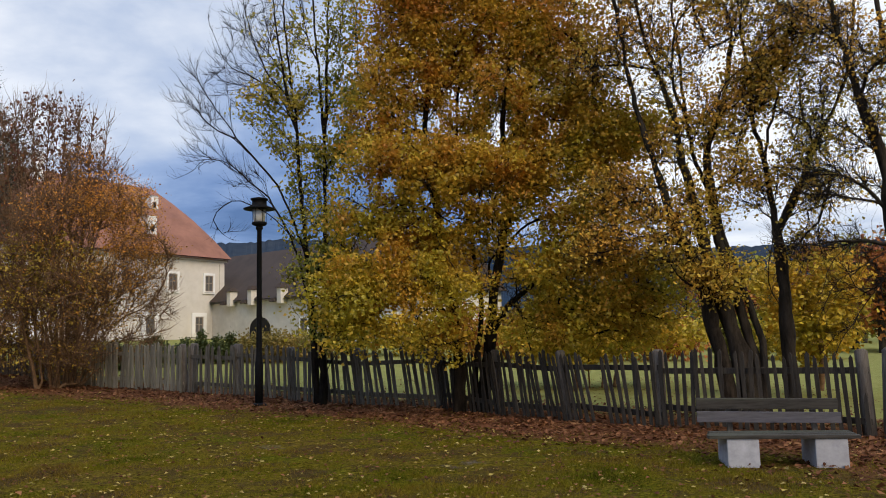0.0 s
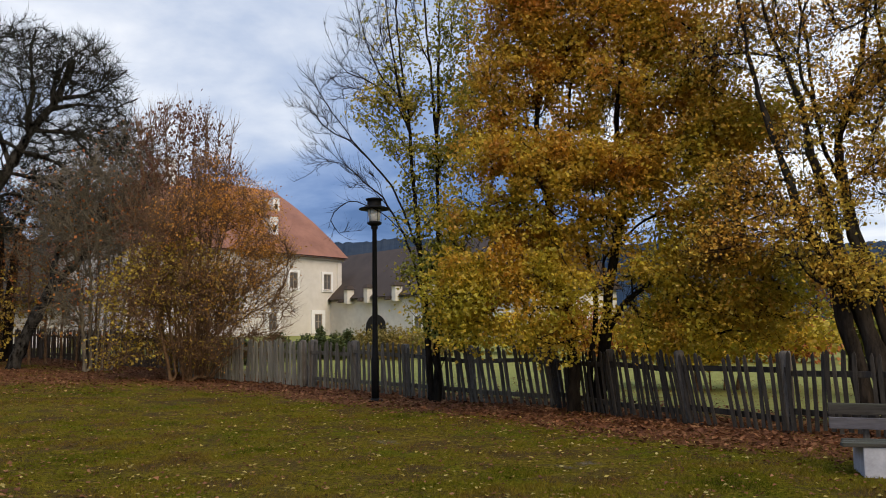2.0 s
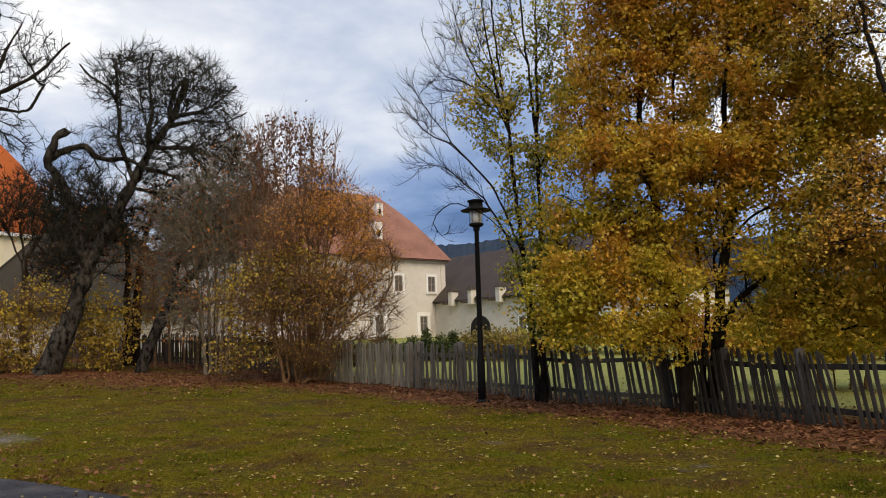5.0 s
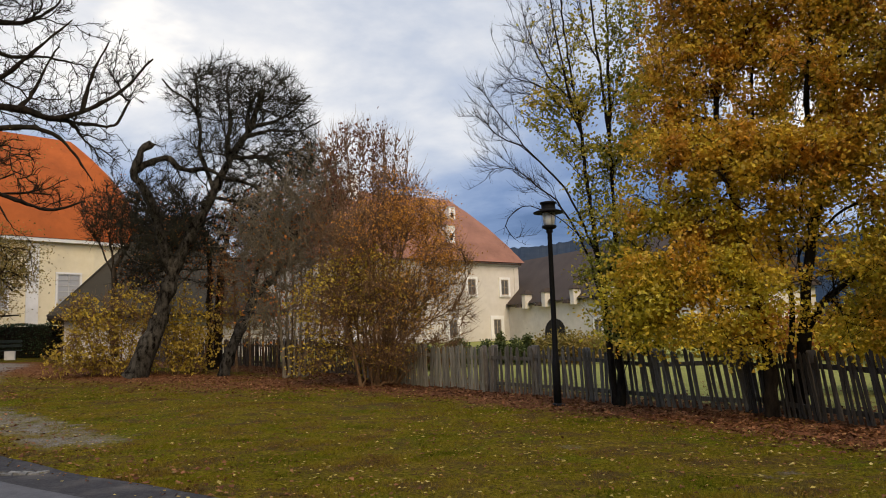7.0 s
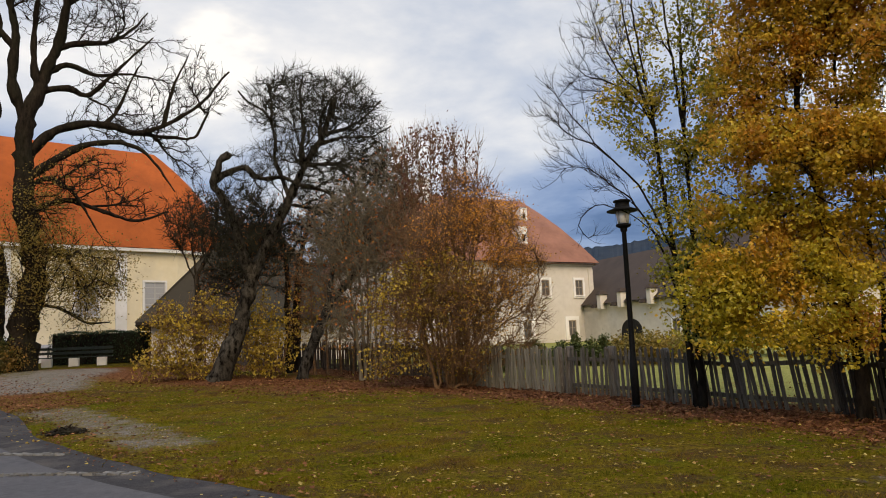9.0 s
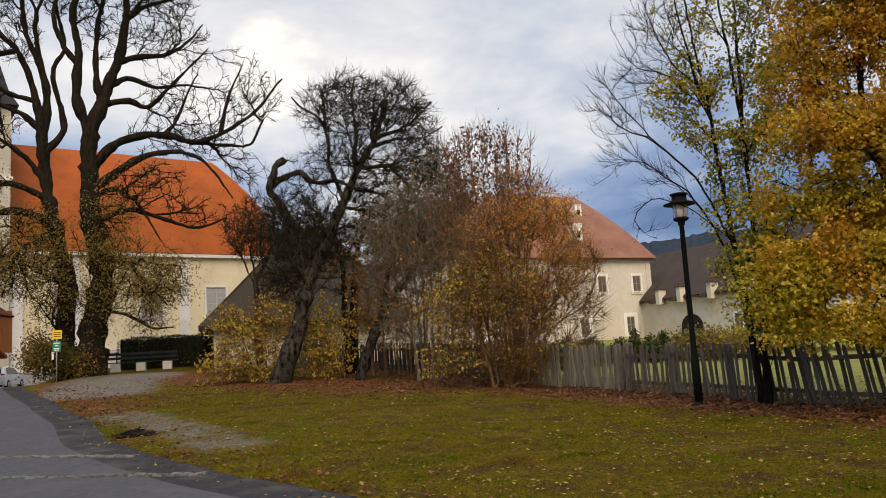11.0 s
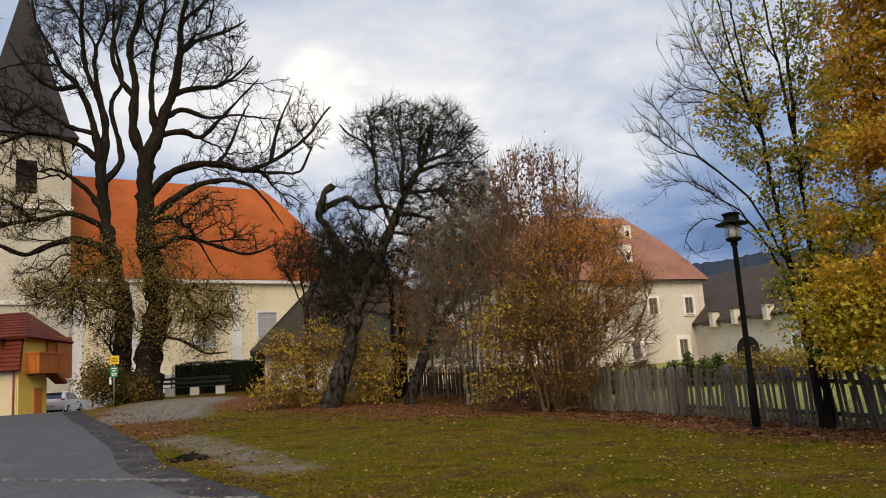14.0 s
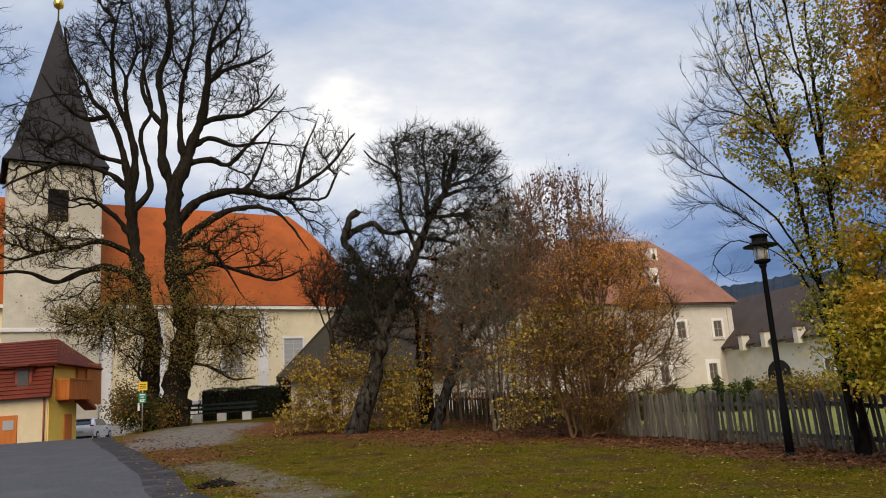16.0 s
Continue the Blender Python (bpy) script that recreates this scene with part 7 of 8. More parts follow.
def manor():
    m = facade(-58.0, 51.7)
    root = placed("manor_house", m, 0.9, "cream rendered two-storey manor with red hipped roof", "house")
    X0, X1, DP, EV, RG = 27.0, 47.0, 12.0, 7.3, 13.75
    part("wall", box(X1 - X0, DP, EV, ((X0 + X1) / 2, DP / 2, 0)), M["stucco_house"], root)
    part("roof", hip_roof(bmesh.new(), X0, X1, 0, DP, EV, RG, 5.0, 2.9, 0.45, bow=0.35), M["roof_red"], root)
    part("cornice", box(X1 - X0 + 0.4, 0.2, 0.28, ((X0 + X1) / 2, -0.07, EV - 0.30), 0.05), M["stucco_house"], root)
    part("corner_band", box(0.5, 0.1, EV - 0.5, (X1 - 0.28, -0.03, 0)), M["stucco_house"], root)
    for u in (29.0, 33.0, 37.4, 41.6, 45.3):
        window(root, u, 4.45, 0.85, 1.35, -0.02, 0.2, (1, 1), "frame_dark", "pane_dark", label="upper window with pale surround")
    for u in (29.5, 34.5, 39.5, 44.3):
        window(root, u, 1.0, 0.85, 1.35, -0.02, 0.32, (1, 1), "frame_dark", "pane_dark", label="ground-floor window in a broad white surround")
    # roof dormers of white plaster, and chimneys
    for u, z, w, h in ((40.3, 8.45, 0.85, 2.0), (42.3, 11.0, 0.75, 1.6)):
        y = (z - EV) / (RG - EV) * 6.0
        d = part("dormer", box(w, 2.2, h, (u, y + 0.9, z), 0.04), M["white"], root, "white plastered roof dormer")
        part("shutter", box(w * 0.34, 0.06, h * 0.3, (u, y - 0.22, z + h * 0.35)), M["dark"], d)
        part("dormer_cap", box(w + 0.2, 2.3, 0.12, (u, y + 0.9, z + h), 0.03, taper=0.85), M["roof_red"], d)
    part("chimney", box(0.8, 0.8, 2.6, (33.0, 5.0, 12.3), 0.03), M["white"], root, "white chimney")
    return root


def barn():
    """The grey-roofed outbuilding with stepped buttress tops and an arched gate."""
    m = facade(40.0, 38.1)
    root = placed("outbuilding", m, 0.7, "long outbuilding with grey tiled roof, white wall and arched gate", "barn")
    X0, X1, DP, EV, RG = -62.0, -34.0, 9.0, 3.75, 8.2
    part("wall", box(X1 - X0, DP, EV, ((X0 + X1) / 2, DP / 2, 0)), M["barn_wash"], root)
    part("roof", hip_roof(bmesh.new(), X0, X1, 0, DP, EV, RG, 0.3, 0.3, 0.35), M["roof_grey"], root)
    for k, u in enumerate((-54.4, -51.6, -47.9, -43.5, -39.2)):
        b = part("buttress", box(0.5, 0.7, 1.2, (u, -0.25, 3.3), 0.03), M["barn_wash"], root)
        part("buttress_cap", box(0.75, 0.95, 0.32, (u, -0.28, 4.50), 0.03, taper=0.5), M["roof_grey"], b)
        part("tile_hood", box(0.7, 0.6, 0.3, (u - 0.72, -0.45, 3.45), 0.03, taper=0.6), M["roof_grey"], b)
    bm = bmesh.new()
    arch = [(-1.35, 0)] + [(1.35 * math.cos(radians(a)), 1.35 + 1.0 * math.sin(radians(a))) for a in range(180, -1, -20)] + [(1.35, 0)]
    f = [bm.verts.new((x, -0.012, z)) for x, z in arch]
    bk = [bm.verts.new((x, 0.25, z)) for x, z in arch]
    bm.faces.new(f)
    for i in range(len(f) - 1):
        bm.faces.new((f[i + 1], f[i], bk[i], bk[i + 1]))
    gate = part("gate", bm, M["dark"], root, "dark arched gateway", Matrix.Translation((-51.0, 0, 0)))
    part("gate_bar", box(0.14, 0.08, 2.2, (0, -0.05, 0)), M["barn_wash"], gate)
    for u in (-45.6, -41.2, -36.5):
        window(root, u, 1.1, 0.8, 1.0, -0.02, 0.12, (1, 1), "frame_dark", "pane_dark")
    return root


def white_house():
    """The white gabled house that shows in pieces through the yellow tree."""
    m = facade(-4.0, 58.0)
    root = placed("white_house", m, 0.6, "white rendered house with a dark tiled roof behind the trees", "house")
    X0, X1, DP, EV, RG = -4.6, 5.5, 8.0, 3.6, 6.4
    part("wall", box(X1 - X0, DP, EV, ((X0 + X1) / 2, DP / 2, 0)), M["white"], root)
    part("roof", hip_roof(bmesh.new(), X0, X1, 0, DP, EV, RG, 2.0, 2.0, 0.4), M["roof_grey"], root)
    for u in (-2.8, 0.2, 3.4):
        window(root, u, 1.0, 1.1, 1.3, -0.02, 0.1, (1, 1), "frame_dark", "pane_dark")
    return root


def shed():
    """The low building with the steep shingled hip roof in front of the church."""
    m = facade(-46.0, 41.5)
    root = placed("shingled_shed", m, 1.1, "low whitewashed shed under a steep weathered shingle roof", "shed")
    X0, X1, DP, EV, RG = -0.8, 9.0, 7.4, 2.35, 7.9
    part("wall", box(X1 - X0, DP, EV, ((X0 + X1) / 2, DP / 2, 0)), M["barn_wash"], root)
    part("roof", hip_roof(bmesh.new(), X0, X1, 0, DP, EV - 0.12, RG, 4.4, 3.5, 0.75, bow=-0.12), M["roof_shingle"], root)
    part("eave_board", box(X1 - X0 + 1.4, 0.08, 0.16, ((X0 + X1) / 2, -0.7, EV - 0.26)), M["dark"], root)
    window(root, 4.0, 0.9, 0.8, 0.9, -0.02, 0.08, (1, 1), "frame_dark", "pane_dark")
    return root


def chalet():
    """The maroon-roofed house at the road with its larch balcony."""
    x, y = pol(-62.72, 47.0)
    root = new("roadside_house")
    root.matrix_basis = Matrix.Translation((x, y, 0.15)) @ Matrix.Rotation(radians(30.0), 4, "Z")
    tagged(root, "yellow roadside house with maroon mansard roof and larch balcony", "house")
    # local: corner at 0,0; front runs to -x, the yellow gable side runs to +y
    L, W, EV, BR, RG = 9.0, 4.8, 3.15, 4.85, 6.35
    G = 2.6                                   # the ground floor is shallower than the storey over it
    part("wall", box(L, G, EV, (-L / 2, G / 2, 0)), M["beige"], root)
    part("side_wall", box(0.08, G - 0.04, EV, (0.03, G / 2 + 0.02, 0)), M["yellow"], root, "bright yellow gable wall")
    part("upper_wall", box(L, W - 0.4, 1.7, (-L / 2 + 0.04, W / 2 + 0.15, EV + 0.004)), M["yellow"], root, "bright yellow upper gable")
    o = 0.35
    lower = part("lower_roof", slab(bmesh.new(), [(-L, -o, EV - 0.1), (o, -o, EV - 0.1), (0.05, 0.35, BR), (-L, 0.35, BR)], 0.14), M["roof_maroon"], root, "steep maroon tiled mansard slope")
    bm = bmesh.new()
    slab(bm, [(-L, 0.0, BR - 0.05), (0.5, 0.0, BR - 0.05), (-1.0, W / 2, RG), (-L, W / 2, RG)], 0.14)
    slab(bm, [(0.5, 0.0, BR - 0.05), (0.4, W, BR - 0.2), (-1.0, W / 2, RG)], 0.14)
    upper = part("upper_roof", bm, M["roof_maroon"], root, "maroon tiled upper roof")
    for roof, (p0, p1, p2, p3), n, lip in ((lower, ((-L, -o, EV - 0.1), (o, -o, EV - 0.1), (0.05, 0.35, BR), (-L, 0.35, BR)), 8, (0, -0.07, 0.01)), (upper, ((-L, 0.0, BR - 0.05), (0.5, 0.0, BR - 0.05), (-1.0, W / 2, RG), (-L, W / 2, RG)), 9, (0, -0.03, 0.06))):
        p0, p1, p2, p3, up = Vector(p0), Vector(p1), Vector(p2), Vector(p3), Vector(lip)
        for k in range(n):
            u, v = k / n, (k + 1) / n
            part("tile_course", slab(bmesh.new(), [p0.lerp(p3, u) + up, p1.lerp(p2, u) + up, p1.lerp(p2, v) + up * 0.2, p0.lerp(p3, v) + up * 0.2], 0.05), M["roof_maroon"], roof)
    # gable boarding left and right of the balcony
    part("gable_boards", box(0.12, 2.3, 1.85, (0.12, W - 1.15, EV - 0.05)), M["wood_orange"], root)
    bay = part("balcony", box(0.8, 2.3, 0.18, (0.45, 1.75, EV - 0.30), 0.03), M["wood_orange"], root, "orange-brown larch balcony")
    part("balcony_rail", box(0.12, 2.4, 0.12, (0.83, 1.75, EV + 0.72), 0.02), M["wood_orange"], bay)
    part("balcony_rail", box(0.8, 0.12, 0.12, (0.45, 0.60, EV + 0.72), 0.02), M["wood_orange"], bay)
    for k in range(11):
        part("baluster_board", box(0.05, 0.19, 0.92, (0.83, 0.68 + k * 0.215, EV - 0.2)), M["wood_orange"], bay)
    for k in range(4):
        part("baluster_board", box(0.18, 0.05, 0.92, (0.16 + k * 0.195, 0.60, EV - 0.2)), M["wood_orange"], bay)
    for yy in (0.9, 2.5):
        part("bracket", box(0.75, 0.12, 0.12, (0.42, yy, EV - 0.42), 0.02), M["wood_red"], bay)
    flight = part("stair", box(0.7, 1.2, 0.14, (0, 0, 0), 0.02, m=None), M["wood_red"], root, "dark red wooden stair under the balcony", pose(0.42, 2.9, EV - 0.62, -27, 0, 0))
    for k in range(4):
        part("tread", box(0.66, 0.24, 0.04, (0, -0.45 + k * 0.29, 0.15)), M["wood_orange"], flight)
    part("board_screen", box(0.14, 1.5, 2.35, (0.22, 4.0, EV - 0.55)), M["wood_orange"], root, "upright larch boarding beside the balcony")
    # window in the mansard slope, door, downpipe
    w = part("dormer_window", box(0.95, 0.7, 1.25, (-1.35, 0.25, EV + 0.28), 0.03), M["wood_red"], root, "dormer window in dark red boards")
    part("pane", box(0.62, 0.05, 0.95, (-1.35, -0.12, EV + 0.40)), M["pane_dark"], w)
    part("frame", box(0.66, 0.04, 0.05, (-1.35, -0.16, EV + 0.40)), M["frame_dark"], w)
    part("hood", box(1.3, 1.3, 0.1, (-1.35, 0.0, EV + 1.55), 0.02), M["roof_maroon"], w)
    dr = part("door", box(1.0, 0.1, 2.2, (-2.15, -0.03, 0.0), 0.02), M["wood_orange"], root, "orange wooden door with a small pane")
    part("pane", box(0.62, 0.04, 0.5, (-2.1, -0.09, 1.45)), M["pane"], dr)
    part("side_door", box(0.08, 0.7, 2.0, (0.09, 1.75, 0.1), 0.01), M["wood_orange"], root)
    part("downpipe", lathe([(0.05, 0), (0.05, EV)], 8, at=(-0.12, -0.1, 0)), M["wood_red"], root)
    return root


church()
manor()
barn()
white_house()
shed()
chalet()


# ---- distance: wooded hills that close the view ----
def hills():
    rng = np.random.default_rng(3)
    for name, dist, tops, mtl, label, rough in (
        ("hill_ridge", 620.0, [(-180, 40), (-70, 55), (-30, 70), (-16, 72), (-11, 76), (0, 70), (12, 62), (25, 57), (34, 60), (60, 50), (110, 35), (180, 40)], "hill", "dark wooded hills, tinted blue for distance haze", 2.6),
        ("meadow_slope", 300.0, [(-180, 3), (-30, 3), (-12, 2), (0, 2.5), (14, 3), (26, 3.5), (40, 4), (70, 3), (180, 3)], "field", "pale green and brown meadow slope", 0.5)):
        az = np.linspace(-180, 180, 1440)
        top = np.interp(az, [t[0] for t in tops], [t[1] for t in tops])
        k = np.arange(len(az))
        top = top + rough * 0.3 * np.sin(k * 0.11) + rng.random(len(az)) * rough * 0.55
        rows = []
        for f, lift in ((0.55, -1.0), (0.8, 0.42), (0.92, 0.75), (1.0, 1.0), (1.15, 0.9)):
            r = dist * f
            zz = np.where(lift < 0, -3.0, top * lift + (rng.random(len(az)) - 0.5) * rough * 0.6 * (0 < lift))
            rows.append(np.stack([r * np.sin(np.radians(az)), r * np.cos(np.radians(az)), zz], 1))
        n = len(az)
        V = np.concatenate(rows)
        i = (np.arange(len(rows) - 1)[:, None] * n + np.arange(n - 1)[None]).ravel()
        me = numpy_mesh(name, V, quads=np.stack([i, i + 1, i + n + 1, i + n], 1), smooth=False)
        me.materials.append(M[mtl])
        tagged(new("backdrop_" + name, me), label, "hill", kind="structure")


hills()


# ---- street furniture ----
def street_lamp():
    x, y = pol(-13.3, 17.4)
    root = thing("street_lamp", x, y, None, 10, "black iron park lamp with a flat hat and glass lantern", "street lamp")
    part("post", lathe([(0.085, -0.1), (0.085, 0.9), (0.075, 0.95), (0.062, 1.1), (0.050, 3.77), (0.075, 3.80), (0.075, 3.87)], 14), M["iron"], root)
    part("bracket_ring", lathe([(0.05, 3.85), (0.15, 3.89), (0.17, 3.93), (0.15, 3.95)], 16), M["iron"], root)
    part("glass", lathe([(0.115, 3.94), (0.150, 4.23)], 16), M["lamp_glass"], root, "clear glass lantern cylinder, painted pale")
    for k in range(6):
        a = k * math.pi / 3
        part("bar", box(0.007, 0.007, 0.33, (0.150 * math.cos(a), 0.150 * math.sin(a), 3.92)), M["iron"], root)
    part("hat", lathe([(0.34, 4.23), (0.345, 4.25), (0.20, 4.30), (0.16, 4.32), (0.155, 4.43), (0.19, 4.44), (0.19, 4.47), (0.06, 4.50)], 24), M["iron"], root, "broad flat black hat")
    part("base_plate", lathe([(0.16, -0.02), (0.16, 0.03), (0.09, 0.06)], 14), M["iron"], root)


street_lamp()


def bench_near():
    x, y = 3.82, 9.08
    root = thing("park_bench", x, y, -0.045, -7.5, "weathered plank bench on two pale concrete blocks", "bench")
    for u in (-0.49, 0.45):
        part("concrete_block", box(0.35, 0.52, 0.40, (u, 0.04, -0.03), 0.016, taper=0.985), M["concrete"], root)
    for k, yy in enumerate((-0.17, -0.02, 0.13)):
        part("seat_plank", box(1.62 - 0.03 * k, 0.138, 0.042, (0.02 * k - 0.05, yy, 0.362 + 0.004 * k), 0.009, m=Matrix.Rotation(radians(-1.5), 4, "X")), M["plank"], root)
    for z, yy, dx, ln in ((0.49, 0.265, -0.09, 1.62), (0.645, 0.30, -0.10, 1.60)):
        part("back_plank", box(ln, 0.042, 0.125, (dx, yy, z), 0.009, m=Matrix.Rotation(radians(0.8), 4, "Y")), M["plank_grey" if z < 0.6 else "plank"], root)
    for u in (-0.50, 0.46):
        part("back_support", box(0.06, 0.05, 0.60, (u, 0.255, 0.18), 0.008, m=Matrix.Translation((0, 0.05, 0)) @ Matrix.Rotation(radians(-10), 4, "X") @ Matrix.Translation((0, -0.02, 0))), M["post"], root)
    return root


bench_near()


def bench_far():
    x, y = pol(-51.78, 48.0)
    root = thing("park_bench", x, y, None, 44, "dark green slatted bench on three white concrete blocks", "bench")
    for u in (-1.42, -0.06, 1.36):
        part("concrete_block", box(0.50, 0.46, 0.48, (u, 0, -0.03), 0.02), M["white"], root)
    for yy in (-0.16, 0.0, 0.16):
        part("seat_plank", box(3.8, 0.12, 0.05, (0, yy, 0.46), 0.01), M["plank_dark"], root)
    for z in (0.66, 0.90):
        part("back_plank", box(3.8, 0.05, 0.14, (0, 0.27, z), 0.01), M["plank_dark"], root)
    for u in (-1.42, -0.06, 1.36):
        part("back_support", box(0.06, 0.05, 0.78, (u, 0.30, 0.30), 0.005), M["iron"], root)
    return root


bench_far()


def path_sign():
    x, y = pol(-57.0, 43.0)
    root = thing("sign_post", x, y, None, 57, "galvanised post with a yellow and a green hiking sign", "sign")
    part("pole", lathe([(0.03, -0.1), (0.03, 2.55)], 10), M["steel"], root)
    s = part("yellow_panel", box(0.42, 0.03, 0.42, (0.02, -0.045, 2.12), 0.004), M["sign_yellow"], root, "yellow square sign panel")
    for k in range(3):
        part("print_bar", box(0.30, 0.004, 0.035, (0.02, -0.064, 2.22 + k * 0.09)), M["iron"], s)
    g = part("green_panel", box(0.36, 0.03, 0.52, (0.0, -0.045, 1.48), 0.004), M["sign_green"], root, "green sign panel with pale print")
    for k, (w, z) in enumerate(((0.26, 1.88), (0.16, 1.76), (0.24, 1.62), (0.2, 1.55))):
        part("print_bar", box(w, 0.004, 0.05, (0.0, -0.064, z)), M["sign_white"], g)
    part("small_panel", box(0.10, 0.03, 0.38, (-0.17, -0.02, 1.12), 0.004), M["sign_white"], root)


path_sign()


def hatchback():
    x, y = pol(-60.2, 56.5)
    root = thing("car", x, y, None, -137, "white compact hatchback parked behind the road's crest", "car")
    # side outline, nose to -y; the cabin narrows towards the roof
    prof = [(-2.0, 0.32), (-2.02, 0.62), (-1.85, 0.80), (-0.95, 0.93), (-0.35, 1.36), (0.25, 1.47), (1.35, 1.45), (1.58, 1.38), (1.86, 1.02), (1.97, 0.92), (2.0, 0.60), (1.96, 0.32)]
    bm = bmesh.new()
    rings = []
    for k, f in ((-1, 0.0), (-0.97, 0.05), (0.97, 0.05), (1, 0.0)):
        ring = []
        for yy, zz in prof:
            half = 0.88 - max(0, zz - 0.9) * 0.36
            ring.append(bm.verts.new((half * k, yy * (1 - 0.015 * (abs(k) == 1)), zz - (0.02 if abs(k) == 1 and zz > 1 else 0))))
        rings.append(ring)
    for a, b in zip(rings, rings[1:]):
        for i in range(len(prof)):
            j = (i + 1) % len(prof)
            bm.faces.new((a[i], b[i], b[j], a[j]))
    bm.faces.new(rings[0])
    bm.faces.new(rings[-1][::-1])
    for f in bm.faces:
        f.smooth = len(f.verts) == 4
    body = part("body", bm, M["car_white"], root)
    for s in (-1, 1):
        bm = bmesh.new()
        vs = [(s * 0.865, -0.75, 0.96), (s * 0.865, 1.50, 1.00), (s * 0.715, 1.25, 1.38), (s * 0.715, -0.18, 1.38)]
        slab(bm, vs if s > 0 else vs[::-1], 0.02)
        part("side_window", bm, M["car_glass"], body)
        part("tail_light", box(0.22, 0.10, 0.22, (s * 0.72, 1.90, 0.82), 0.02), M["red_lamp"], body)
        part("mirror", box(0.16, 0.1, 0.12, (s * 0.95, -0.6, 0.98), 0.03), M["car_white"], body)
        for yy in (-1.25, 1.3):
            w = part("wheel", lathe([(0.10, -0.1), (0.31, -0.1), (0.325, -0.06), (0.325, 0.06), (0.31, 0.1), (0.10, 0.1)], 20), M["rubber"], root, "", Matrix.Translation((s * 0.80, yy, 0.325)) @ Matrix.Rotation(radians(90), 4, "Y"))
            part("rim", lathe([(0.05, -0.11), (0.2, -0.115), (0.2, 0.115), (0.05, 0.11)], 16), M["steel"], w)
    bm = bmesh.new()
    slab(bm, [(0.64, 1.85, 1.06), (-0.64, 1.85, 1.06), (-0.56, 1.655, 1.33), (0.56, 1.655, 1.33)], 0.02)
    part("rear_window", bm, M["car_glass"], body)
    bm = bmesh.new()
    slab(bm, [(-0.68, -0.92, 0.97), (0.68, -0.92, 0.97), (0.60, -0.38, 1.37), (-0.60, -0.38, 1.37)], 0.02)
    part("windscreen", bm, M["car_glass"], body)
    part("spoiler", box(1.24, 0.28, 0.05, (0, 1.60, 1.40), 0.015), M["car_white"], body)
    part("bumper", box(1.7, 0.2, 0.26, (0, 1.92, 0.36), 0.05), M["car_white"], body)
    part("number_plate", box(0.5, 0.02, 0.11, (0, 2.03, 0.58)), M["frame"], body)
    part("lower_valance", box(1.5, 0.12, 0.14, (0, 1.97, 0.24), 0.02), M["rubber"], body)


hatchback()


# ---- fences ----
def picket_mesh(rng, h, w=0.06, t=0.026, pointed=True):
    bm = bmesh.new()
    bend = rng.normal(0, 0.012)
    levels = [0, 0.35, 0.7, 1.0]
    rings = []
    for k in levels:
        ww = w * (1 + rng.normal(0, 0.06)) * (0.98 if k < 1 else 0.9)
        dx = bend * math.sin(math.pi * k)
        zz = h * k - (0.05 if k == 1.0 else 0)
        rings.append([bm.verts.new((dx + sx * ww / 2, sy * t / 2, zz)) for sx, sy in ((-1, -1), (1, -1), (1, 1), (-1, 1))])
    for a, b in zip(rings, rings[1:]):
        for i in range(4):
            bm.faces.new((a[i], a[(i + 1) % 4], b[(i + 1) % 4], b[i]))
    bm.faces.new(rings[0][::-1])
    top = rings[-1]
    cx = sum(v.co.x for v in top) / 4 + rng.normal(0, 0.008)
    c0, c1 = bm.verts.new((cx, -t / 2, h + rng.normal(0, 0.008))), bm.verts.new((cx, t / 2, h + rng.normal(0, 0.008)))
    bm.faces.new((top[0], top[1], c0))
    bm.faces.new((top[2], top[3], c1))
    bm.faces.new((top[1], top[2], c1, c0))
    bm.faces.new((top[3], top[0], c0, c1))
    me = bpy.data.meshes.new("picket")
    bm.to_mesh(me)
    bm.free()
    return me


